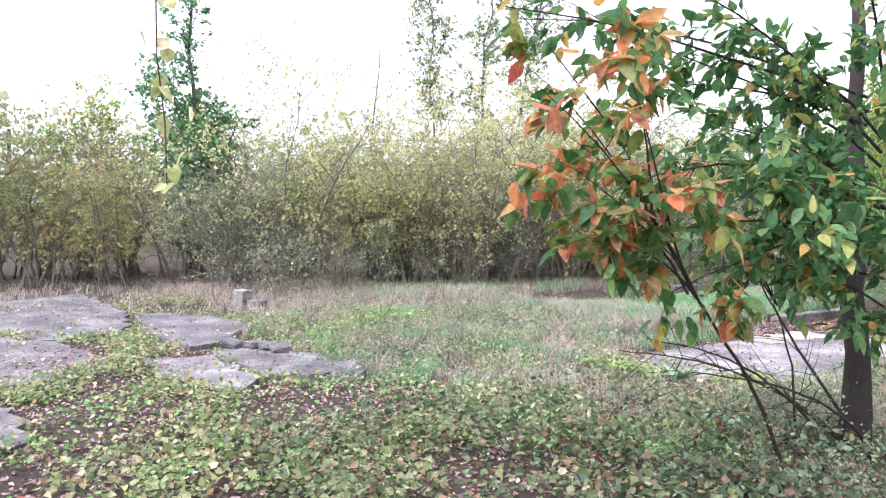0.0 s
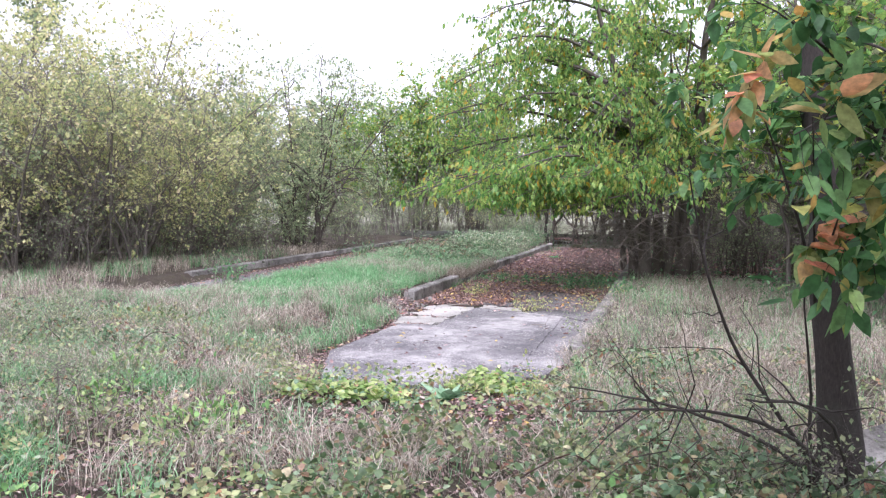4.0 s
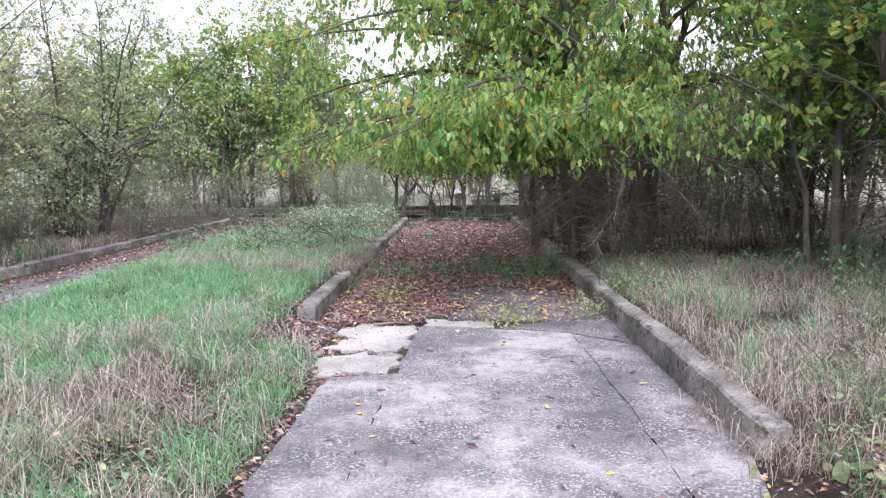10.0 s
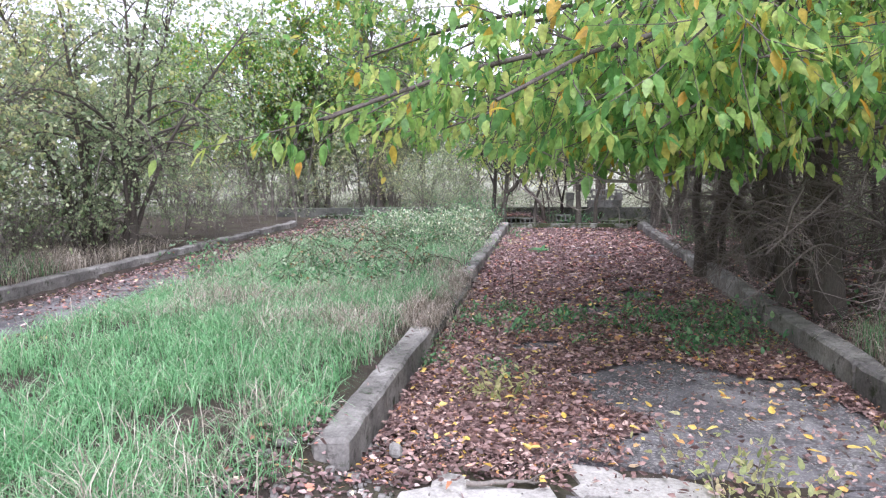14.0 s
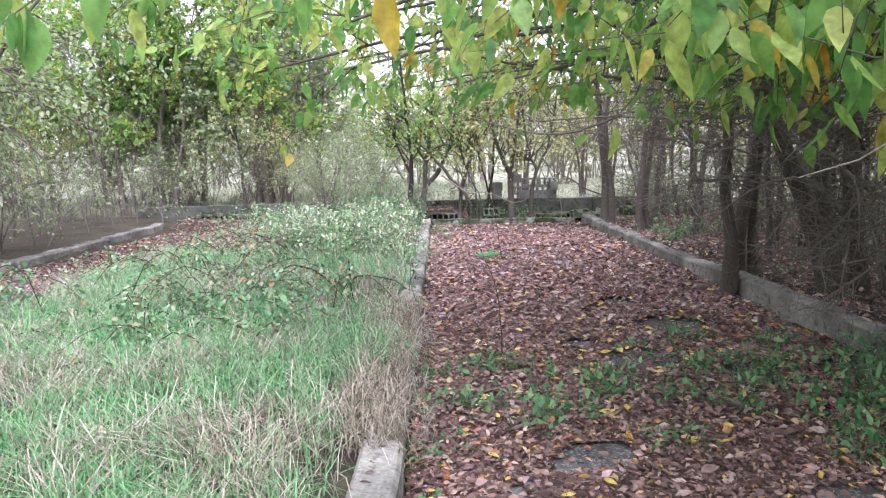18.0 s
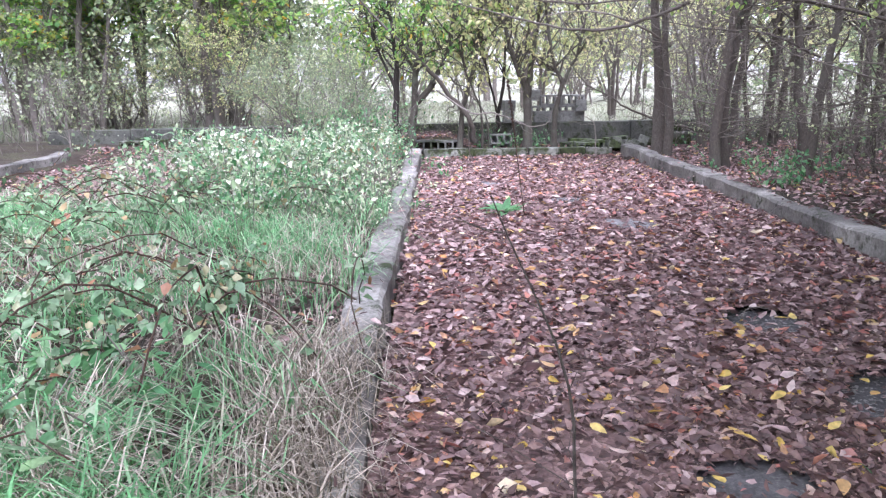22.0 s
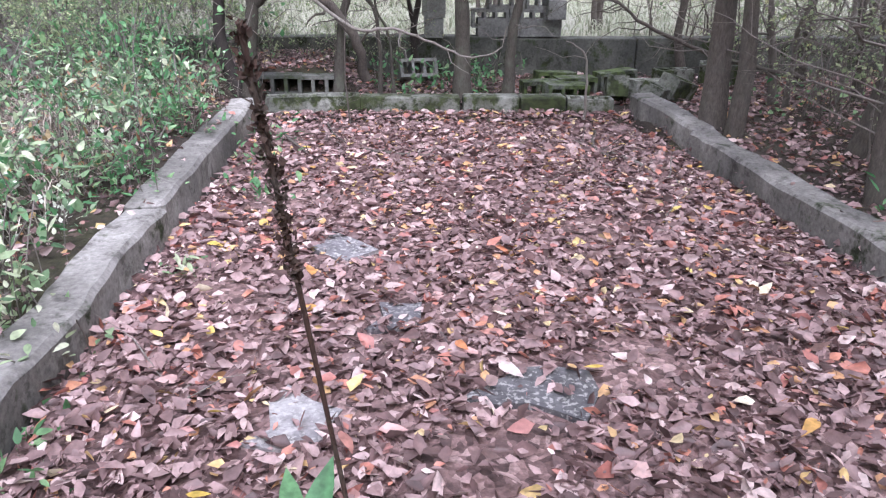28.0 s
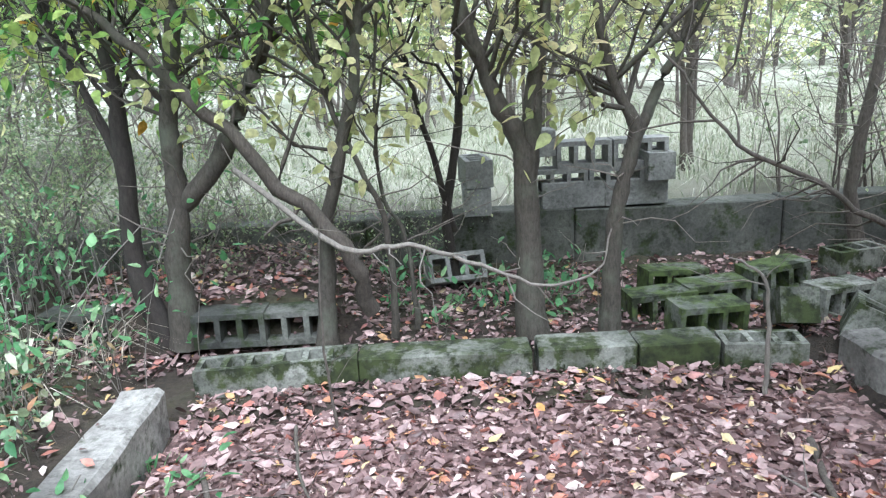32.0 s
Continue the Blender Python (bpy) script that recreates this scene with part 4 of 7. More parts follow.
for k, (x, y, s) in enumerate([(3.4, 13.0, 0.85), (4.8, 12.0, 0.95), (5.8, 14.6, 0.9), (6.6, 10.6, 0.9), (7.6, 13.2, 1.0), (4.2, 15.6, 0.9)]):
    again((wood_a, wood_b)[k % 2], x, y, 100 * k + 15, s)
for k, (x, y) in enumerate([(3.6, 16.6), (4.8, 17.4), (2.2, 19.4), (3.4, 19.8), (5.4, 19.2), (4.2, 21.6), (2.6, 15.6), (6.2, 16.2), (1.8, 21.8)]):
    again(tangle, x, y, 83 * k, 0.85 + 0.07 * (k % 4))
for k, (x, y, w) in enumerate([(1.6, 28.4, 0.8), (2.8, 29.2, 0.95), (4.0, 28.2, 0.85), (5.2, 30.0, 1.0), (0.9, 30.4, 0.9), (-0.6, 31.6, 0.9), (6.4, 27.6, 0.9), (3.4, 31.5, 1.0)]):
    again(wood_c if k % 3 else tangle, x, y, 61 * k, w)
for k in range(14):
    again(brush, 1.2 + 3.5 * rp.random(), 15 + 12 * k / 13, rp.uniform(0, 360), rp.uniform(0.5, 0.9))


for k in range(11):
    again((hedge_b, hedge_a, wood_b)[k % 3], -16 + 2.9 * k + rp.uniform(-.6, .6), 41 + rp.uniform(0, 6), rp.uniform(0, 360), rp.uniform(1.0, 1.5))


for k in range(9):
    again((hedge_b, hedge_a, brush)[k % 3], -13.5 + 0.95 * k + rp.uniform(-.3, .3), 28.2 + rp.uniform(0, 1.6), rp.uniform(0, 360), rp.uniform(0.45, 0.65) * (2 if k % 3 == 2 else 1), label="low leafy shrub behind the long wall" if k % 3 < 2 else "")


def far_woods():
    """The tree line round the field: crowns of leaf clumps on thin trunks, far off."""
    rs = np.random.default_rng(31)
    pieces, posts = [], []
    for k in range(120):
        a = math.pi * 2 * k / 120 + rs.uniform(-.02, .02)
        r = rs.uniform(48, 62)
        x, y = -3 + r * math.cos(a), 12 + r * math.sin(a)
        h = rs.uniform(5, 10)
        n = 200
        c = rs.normal(size=(n, 3)) * np.array([2.0, 2.0, h * 0.24]) + np.array([x, y, h * 0.55])
        pieces.append(leaf_shapes(rs, c, unit(rs.normal(size=(n, 3))), rs.uniform(0.5, 1.1, n), False, 0.45))
        posts.append(np.linspace([x, y, -0.2], [x + rs.uniform(-.6, .6), y, h * 0.9], 4))
    v, f = joined(pieces)
    tagged(new("far_woods", data_mesh("far_woods", v, f, mats=[OLIVE])), "far belt of olive-green trees round the field", "trees", kind="stuff")
    P = np.array(posts)
    v, f = tubes(P, np.full(P.shape[:2], 0.14), 5)
    tagged(new("far_trunks", data_mesh("far_trunks", v, f, mats=[BARK])), "far tree trunks", "trees", kind="stuff")


far_woods()

# the dense tree beside the lane and its neighbours
def clear_of_lane(P):
    inside = (P[..., 0] > -4.0) & (P[..., 0] < 0.6) & (P[..., 1] > 4) & (P[..., 1] < 25.3) & (P[..., 2] < np.where(P[..., 1] < 10.4, 1.75, np.where((P[..., 0] > -2.45) & (P[..., 1] > 11.2) & (P[..., 1] < 13.9), 1.33, np.where(np.abs(P[..., 0] + 2.6) < 0.9, 1.5, 1.4))))
    return ~inside.any(axis=1)


def over_lane(P):
    m = P.mean(axis=1)
    return (m[:, 0] > -3.9) & (m[:, 0] < -0.3) & (m[:, 1] < 12.4) & (m[:, 2] < 2.1)


big = tree("tree", "broad green tree with many trunks and drooping leafy boughs", "tree", "", 6, (0, 0, 0),
           [(0.64, 14.8, -1.2, -1.0, 6.3, 0.13), (1.32, 15.3, 0.6, -1.3, 6.9, 0.15), (0.85, 15.6, -0.5, 0.4, 7.2, 0.12), (1.6, 15.6, 1.6, 0.2, 6.5, 0.11), (0.35, 15.2, -1.7, 0.6, 5.6, 0.09), (1.05, 14.9, 0.2, -0.7, 5.2, 0.07)],
           (34, 1.0, 2.6, 0.03), (4200, 0.3, 0.95, 0.006), (42000, 0.075, 0.14), GREEN, fold=2, hang=1.2, wide=0.22, dead=(64, 0.8, 2.4, 0.012, 0.34), limb_up=0.15, limb_droop=0.25, limb_from=0.4, keep=clear_of_lane, singles=(290, (0.075, 0.12), HANGING, over_lane),
           boughs=[((0.4, 14.4, 1.9), (-2.1, 11.9, 1.5), 0.15, .02), ((0.4, 14.4, 1.9), (-1.7, 11.8, 1.48), 0.15, .02), ((0.4, 14.4, 1.9), (-1.3, 12.3, 1.83), 0.15, .02), ((0.4, 14.4, 2.0), (-2.2, 12.4, 1.58), 0.15, .02), ((0.4, 14.4, 1.8), (-1.8, 12.7, 1.46), 0.12, .02), ((0.3, 14.4, 2.0), (-1.5, 11.3, 1.62), 0.2, .028), ((0.3, 14.4, 2.1), (-1.9, 11.2, 1.75), 0.25, .028), ((0.4, 14.4, 2.0), (-1, 11.7, 1.98), 0.2, .028), ((0.4, 14.4, 2.2), (-1.3, 11.9, 1.85), 0.25, .028), ((0.3, 14.4, 2.2), (-2.4, 11.4, 1.8), 0.25, .028), ((0.5, 14.4, 1.9), (-1, 11.4, 1.98), 0.2, .03), ((0.6, 14.4, 1.8), (-0.4, 12.1, 1.9), 0.2, .025), ((0.4, 14.4, 2.0), (-1.8, 11.9, 1.62), 0.2, .03), ((0.4, 14.5, 1.9), (-1.2, 12.9, 1.93), 0.2, .025), ((0.6, 14.4, 2.1), (0.4, 11.6, 1.98), 0.2, .03), ((0.4, 14.5, 2.1), (-2.8, 12.2, 1.68), 0.25, .03), ((0.8, 14.4, 2.0), (1.1, 11.9, 2.08), 0.2, .03), ((0.3, 14.5, 2.2), (-3.8, 12.4, 1.75), 0.35, .045), ((0.3, 14.4, 2.2), (-3.2, 10.9, 1.68), 0.35, .04), ((0.3, 14.4, 2.1), (-2.3, 10.5, 1.72), 0.35, .04), ((0.4, 14.4, 2.1), (-1.4, 10.7, 2.04), 0.35, .04), ((0.5, 14.4, 2.0), (-0.2, 10.9, 1.98), 0.35, .035), ((0.3, 14.6, 2.3), (-3.3, 13.6, 1.85), 0.3, .035), ((0.3, 14.8, 2.1), (-3.9, 14.4, 1.74), 0.2, .03), ((0.3, 14.5, 2.0), (-2.2, 13.2, 1.66), 0.2, .025), ((0.5, 14.4, 2.3), (-2, 11.2, 2.05), 0.4, .045),
                   ((1.4, 14.7, 2.4), (2, 11.2, 2), 0.4, .045), ((1.6, 15, 2.5), (3.6, 11.8, 2.1), 0.4, .045), ((0.2, 15, 2.6), (-4.1, 15.2, 2.6), 0.4, .05),
                   ((0.2, 15.4, 2.8), (-3.6, 17, 2.8), 0.4, .05), ((0.0, 14.3, 3.2), (-3.4, 12.8, 3.2), 0.45, .045), ((0.2, 14.1, 3.2), (-2.2, 12.4, 3.3), 0.45, .045), ((0.9, 14.3, 3.4), (0.1, 11, 3.1), 0.4, .045),
                   ((1.5, 14.6, 3.4), (2.2, 11.3, 3.2), 0.4, .045), ((-0.2, 14.2, 4.0), (-3.6, 14.4, 4.1), 0.5, .045), ((-0.3, 14, 4.4), (-2.4, 11.9, 4.2), 0.5, .04), ((0.8, 14.3, 4.6), (0, 11.6, 4.3), 0.4, .04),
                   ((1.6, 14.4, 4.6), (2.6, 11.8, 4.2), 0.4, .04), ((0.2, 14.6, 5.2), (-2.6, 13.2, 5.2), 0.5, .04), ((1.4, 14.3, 5.4), (1.2, 11.9, 5.2), 0.4, .04), ((1.9, 15.2, 5), (4.2, 13.4, 4.6), 0.4, .04),
                   ((-0.4, 14.6, 3.0), (-4.3, 14.1, 3.3), 0.4, .04), ((-0.5, 14.9, 4.2), (-4, 16, 4.6), 0.4, .04)],
           dead_boughs=[((0.5, 14.3, 1.75), (-2.3, 13.0, 1.56), 0.05, .014), ((0.9, 14.5, 1.5), (-1.6, 11.6, 1.78), 0.12, .022), ((0.6, 14.6, 1.1), (-0.6, 12.2, 0.95), 0.25, .018), ((1.2, 14.8, 1.2), (0.3, 11.9, 0.8), 0.3, .02), ((0.8, 14.7, 1.7), (0.9, 11.6, 1.3), 0.15, .016), ((0.6, 14.6, 1.5), (-1.2, 13.4, 1.25), 0.15, .018), ((0.6, 14.7, 0.9), (-0.7, 13.6, 0.55), 0.2, .014), ((0.9, 14.6, 1.35), (0.0, 12.6, 1.2), 0.15, .016), ((1.2, 14.8, 0.8), (0.6, 12.9, 0.5), 0.2, .014),
                        ((1.5, 15.2, 1.4), (2.4, 12.4, 1.2), 0.2, .018)])
grey = tree("tree", "dark many-stemmed tree at the kerb with bare twigs", "tree", "", 7, (0, 0, 0),
            [(0.55, 16.8, -3.0, -0.3, 5.0, 0.1), (0.62, 16.9, -0.7, 0.6, 5.6, 0.08), (0.85, 16.95, 0.5, 0.3, 6.0, 0.09), (1.0, 16.75, 0.9, -0.5, 5.5, 0.07), (0.72, 17.15, -0.3, 1.1, 5.2, 0.06)],
            (34, 0.8, 2.2, 0.025), (1200, 0.25, 0.8, 0.005), (6500, 0.065, 0.12), GREEN, hang=0.9, wide=0.24, dead=(44, 0.8, 2.3, 0.012, 0.4), limb_up=0.2, limb_from=0.35, keep=clear_of_lane,
            boughs=[((0.1, 16.4, 1.9), (-2.6, 14.2, 1.65), 0.15, .022), ((0.1, 16.4, 1.9), (-1.2, 14.3, 1.6), 0.15, .022), ((0.1, 16.4, 2.0), (-3.4, 14.3, 1.78), 0.2, .024), ((0.1, 16.5, 2.0), (-3.3, 16.4, 1.8), 0.15, .022), ((0.1, 16.6, 2.2), (-3.4, 15.4, 2.2), 0.25, .04), ((0.1, 16.6, 2.1), (-3.7, 14.8, 1.75), 0.2, .03), ((0.1, 16.7, 2.0), (-2.9, 15.9, 1.78), 0.15, .025), ((0.2, 16.9, 2.1), (-2.4, 17.6, 1.95), 0.15, .025), ((0.1, 16.5, 2.1), (-1.6, 14.6, 1.7), 0.15, .025), ((0.1, 16.7, 2.4), (-3.2, 18.3, 2.6), 0.3, .04), ((0.1, 16.7, 2.0), (-2.4, 16.4, 1.95), 0.15, .03), ((0.2, 16.9, 3.0), (-2.6, 19.5, 3.2), 0.4, .04)],
            dead_boughs=[((0.3, 16.3, 1.0), (-1.0, 14.6, 1.2), 0.2, .018), ((0.3, 16.4, 0.8), (-0.8, 15.4, 0.5), 0.2, .015), ((0.3, 16.3, 1.5), (-0.9, 14.2, 1.6), 0.2, .02), ((0.2, 16.3, 0.9), (-1.3, 15.1, 0.75), 0.2, .016), ((0.2, 16.4, 1.3), (-1.5, 15.6, 1.4), 0.15, .018), ((0.3, 16.4, 1.1), (-0.6, 14.5, 0.7), 0.2, .014), ((0.3, 16.2, 0.7), (-0.2, 14.9, 0.5), 0.15, .012), ((0.2, 16.5, 1.6), (-1.9, 16.9, 1.5), 0.1, .016), ((0.2, 16.3, 1.7), (-2.4, 14.9, 1.58), 0.1, .016), ((0.2, 16.3, 1.5), (-1.7, 14.4, 1.45), 0.1, .015), ((0.2, 16.4, 1.4), (-1.4, 15.3, 1.2), 0.1, .014), ((0.2, 16.3, 1.8), (-2.8, 15.7, 1.66), 0.1, .016), ((0.3, 16.2, 1.2), (-0.5, 14.2, 1.0), 0.15, .014), ((0.2, 16.2, 0.6), (-0.9, 15.0, 0.9), 0.1, .013), ((0.2, 17.7, 1.2), (-1.4, 16.8, 1.35), 0.1, .013), ((0.2, 17.8, 0.9), (-1.1, 17.0, 0.85), 0.1, .012), ((0.3, 16.6, 0.9), (-0.8, 18.2, 0.8), 0.15, .014), ((0.4, 16.4, 0.5), (-0.5, 14.9, 0.2), 0.25, .014), ((0.35, 16.6, 1.2), (-0.7, 17.6, 1.0), 0.2, .014), ((0.5, 16.2, 1.9), (-0.8, 15.0, 1.55), 0.1, .018)])
tree("tree", "slim grey tree growing against the kerb", "tree", "", 8, (0, 0, 0), [(-0.04, 17.7, -0.5, -0.1, 5.4, 0.07), (0.16, 18.05, -0.1, 0.2, 5.6, 0.075), (0.32, 18.0, 0.5, 0.2, 4.8, 0.045)],
     (40, 0.8, 2.0, 0.02), (500, 0.3, 0.9, 0.005), (1800, 0.07, 0.11), GREEN, hang=0.7, dead=(60, 0.7, 2.0, 0.009, 0.5), keep=clear_of_lane)
tree("tree", "grey tree leaning over the kerb beside the lane", "tree", "", 9, (0, 0, 0), [(0.22, 24.35, -0.55, 0.0, 5.2, 0.085), (0.27, 24.1, -0.45, -0.1, 5.6, 0.055), (0.9, 23.7, 0.3, 0.2, 5.0, 0.05)],
     (44, 0.8, 2.0, 0.018), (500, 0.3, 0.9, 0.005), (1100, 0.06, 0.1), GREEN, hang=0.7, dead=(60, 0.6, 1.9, 0.008, 0.6), keep=clear_of_lane,
     dead_boughs=[((0.25, 24.1, 1.4), (-1.6, 23.4, 1.75), 0.2, .02)])
tree("tree", "mossy trunk close to the kerb", "tree", "", 19, (0, 0, 0), [(0.42, 22.7, 0.35, 0.2, 5.2, 0.062), (0.62, 22.85, 0.6, -0.2, 4.8, 0.05)],
     (30, 0.8, 1.8, 0.018), (300, 0.3, 0.9, 0.005), (900, 0.06, 0.1), GREEN, hang=0.7, dead=(70, 0.6, 1.9, 0.008, 0.6), keep=clear_of_lane)
tree("tree", "thin crooked trees with bare lower branches", "tree", "", 26, (0, 0, 0), [(0.95, 21.6, 0.5, 0.1, 4.8, 0.05), (1.3, 22.4, -0.3, 0.3, 5.0, 0.06), (1.7, 20.6, 0.4, -0.2, 5.0, 0.055), (1.2, 19.6, -0.2, 0.2, 4.6, 0.04)],
     (40, 0.7, 1.8, 0.016), (400, 0.3, 0.9, 0.005), (1200, 0.06, 0.1), GREEN, hang=0.7, wide=0.3, dead=(80, 0.6, 2.0, 0.008, 0.6), keep=clear_of_lane)
tree("tree", "multi-stemmed tree with leaning stems and grey-green leaves", "tree", "", 10, (-9.6, 19.4, 0), [(0, 0, 0.3, -0.1, 1.7, 0.12), (-0.55, -0.1, -0.3, 0.1, 1.5, 0.1), (-0.95, 0.2, -0.6, -0.1, 1.3, 0.08)] + [(-0.5 + 0.5 * math.cos(2.4 * k), 0.2 * math.sin(2.4 * k), (0.7 + 0.24 * k) * math.cos(2.4 * k), (0.6 + 0.2 * k) * math.sin(2.4 * k), 6.1 - 0.22 * k, 0.05) for k in range(9)],
     (200, 0.6, 1.7, 0.014), (2200, 0.3, 0.9, 0.0045), (15000, 0.055, 0.105), SAGE, hang=0.6, fold=False, wide=0.3, boughs=[((0.2 * math.cos(a), 0.2 * math.sin(a), 1.5 + 0.3 * (k % 3)), (r * math.cos(a), r * math.sin(a), 1.15 + 0.35 * (k % 4)), 0.55, .03) for k, (a, r) in enumerate((0.42 * q, 2.0 + 0.35 * (q % 4)) for q in range(15))], dead=(40, 0.8, 2.0, 0.01, 0.35), limb_up=0.2, limb_from=0.25, limb_droop=0.35, twig_droop=0.5)

# the young trees behind the block row
def spine(p, per=6):
    """A smooth line through a few places."""
    p = np.array(p, float)
    t = np.linspace(0, len(p) - 1, per * (len(p) - 1) + 1)
    i = np.minimum(t.astype(int), len(p) - 2)
    w = (t - i)[:, None]
    g = np.gradient(p, axis=0)
    h1, h2, h3, h4 = 2 * w ** 3 - 3 * w ** 2 + 1, w ** 3 - 2 * w ** 2 + w, -2 * w ** 3 + 3 * w ** 2, w ** 3 - w ** 2
    return h1 * p[i] + h2 * g[i] + h3 * p[i + 1] + h4 * g[i + 1]


def young_tree(label, seed, stems, limbs, twigs, leaves, mat, bark_mat=YOUNGBARK):
    """A young tree of crooked stems: (places, radius at the foot, radius at the tip) each."""
    rs = np.random.default_rng(seed)
    top = tagged(new("tree"), label, "tree", "young trees behind the block row")
    lines, radii = [], []
    for pts, r0, r1 in stems:
        q = spine(pts)
        r0, r1 = r0 * 0.84, r1 * 0.9
        q = q + np.cumsum(rs.normal(size=q.shape) * 0.005, axis=0)
        r = np.linspace(r0, r1, len(q)) * (1 + 0.07 * rs.normal(size=len(q))) + 0.35 * r0 * np.exp(-np.linspace(0, 14, len(q))) * (pts[0][2] < 0)
        v, f = tubes(q[None], r[None], 9)
        child("trunk", data_mesh("trunk", v, f, mats=[bark_mat], smooth=True), top)
        k = np.linspace(0, len(q) - 1, 13).round().astype(int)
        if pts[-1][2] > 2:
            lines.append(q[k])
            radii.append(r[k])
    P0, R0 = np.array(lines), np.array(radii)
    P1, R1 = sprout(rs, P0, R0, limbs, (0.42, 0.98), (0.5, 1.5), 0.6, 0.3, 0.1, 0.3, 6, 0.014)
    P2, R2 = sprout(rs, P1, R1, twigs, (0.15, 1.0), (0.2, 0.7), 0.55, 0.05, 0.2, 0.3, 4, 0.004)
    v, f = joined([tubes(P1, R1, 5), tubes(P2, R2, 3)])
    tagged(child("branchwork", data_mesh("branchwork", v, f, mats=[bark_mat], smooth=True), top), kind="stuff")
    P3, R3 = sprout(rs, P0, R0, 14, (0.05, 0.4), (0.2, 0.8), 0.8, 0.1, 0.05, 0.4, 5, 0.005)
    v, f = tubes(P3, R3, 4)
    tagged(child("deadwood", data_mesh("deadwood", v, f, mats=[DEADWOOD], smooth=True), top, "thin bare lower twigs"), kind="stuff")
    v, f = leaf_cloud(rs, P2, leaves // 2, (0.05, 0.105), hang=0.5, fold=2, wide=0.27)
    child("crown", data_mesh("crown", v, f, mats=[mat]), top)
    return top


young_tree("forked tree with rough grey trunk behind the block row", 20, [([(-3.33, 26.0, -0.15), (-3.3, 26.0, 0.35), (-3.24, 26.0, 0.8), (-3.2, 26.0, 1.2), (-3.1, 26.0, 1.7), (-3.0, 26.1, 2.8), (-2.9, 26.1, 4.3)], 0.085, 0.02), ([(-3.27, 26.0, 0.62), (-3.05, 25.98, 0.84), (-2.88, 25.97, 1.12), (-2.72, 25.96, 1.45), (-2.62, 25.95, 2.0), (-2.5, 25.9, 3.0), (-2.4, 25.9, 4.2)], 0.07, 0.02)], 46, 520, 3400, GREEN)
young_tree("dark-barked tree with ragged trunk behind the block row", 21, [([(-3.46, 26.08, -0.15), (-3.58, 26.1, 0.3), (-3.57, 26.1, 0.8), (-3.56, 26.1, 1.25), (-3.6, 26.1, 1.7), (-3.7, 26.2, 2.8), (-3.8, 26.2, 4.4)], 0.075, 0.02), ([(-3.57, 26.1, 0.9), (-3.75, 26.2, 1.3), (-3.95, 26.3, 1.8), (-4.2, 26.5, 2.8)], 0.035, 0.012)], 46, 520, 3400, GREEN, DARKBARK)
young_tree("slim grey tree with crossing stems behind the block row", 22, [([(-2.54, 25.95, -0.15), (-2.5, 25.95, 0.4), (-2.42, 25.95, 0.77), (-2.3, 25.95, 1.25), (-2.22, 25.95, 1.65), (-2.1, 26.0, 2.8), (-2.0, 26.0, 4.0)], 0.055, 0.015), ([(-2.19, 26.0, -0.15), (-2.21, 26.0, 0.45), (-2.33, 26.0, 0.8), (-2.46, 26.0, 1.2), (-2.52, 26.0, 1.7), (-2.7, 26.0, 2.8)], 0.022, 0.01), ([(-2.05, 26.1, -0.15), (-2.1, 26.1, 0.4), (-2.2, 26.1, 0.7), (-2.2, 26.1, 1.3), (-2.1, 26.2, 2.4)], 0.016, 0.008)], 40, 420, 2600, YELLOW)
young_tree("forked tree with peeling bark behind the block row", 23, [([(-1.43, 25.93, -0.15), (-1.44, 25.93, 0.55), (-1.45, 25.93, 0.86), (-1.56, 25.93, 1.08), (-1.67, 25.93, 1.37), (-1.78, 25.95, 1.75), (-2.0, 26.0, 2.8), (-2.1, 26.0, 4.0)], 0.08, 0.018), ([(-1.43, 25.95, 0.7), (-1.38, 25.95, 1.2), (-1.32, 25.95, 1.6), (-1.2, 26.0, 2.6), (-1.1, 26.0, 3.8)], 0.06, 0.015)], 44, 460, 2800, YELLOW)
young_tree("slim grey tree with forking top behind the block row", 24, [([(-1.03, 25.88, -0.15), (-1.01, 25.88, 0.46), (-0.92, 25.88, 0.88), (-1.0, 25.88, 1.12), (-1.1, 25.88, 1.55), (-1.2, 25.9, 2.6), (-1.2, 25.9, 3.6)], 0.055, 0.014), ([(-0.94, 25.88, 0.8), (-0.8, 25.88, 1.11), (-0.66, 25.88, 1.48), (-0.5, 25.9, 2.4), (-0.4, 25.9, 3.4)], 0.04, 0.012)], 40, 420, 2600, YELLOW)
young_tree("thin dark trees against the low wall", 27, [([(-1.82, 26.95, -0.2), (-1.82, 26.95, 0.35), (-1.73, 26.95, 0.9), (-1.7, 27.0, 1.8), (-1.6, 27.0, 3.4)], 0.05, 0.015), ([(-1.8, 26.95, 0.2), (-1.95, 26.95, 0.8), (-2.1, 27.0, 1.6), (-2.2, 27.0, 3.0)], 0.03, 0.01)], 30, 300, 1500, YELLOW, DARKBARK)
tree("tree", "thin tree near the low wall", "tree", "", 25, (0, 0, 0), [(1.05, 27.15, -0.1, 0.1, 4.4, 0.045), (1.9, 26.3, 0.5, 0.1, 4.2, 0.05), (2.3, 25.6, 0.2, -0.1, 4.6, 0.06)],
     (34, 0.6, 1.6, 0.012), (300, 0.3, 0.8, 0.004), (700, 0.06, 0.1), YELLOW, hang=0.6, dead=(44, 0.4, 1.6, 0.006, 0.8))


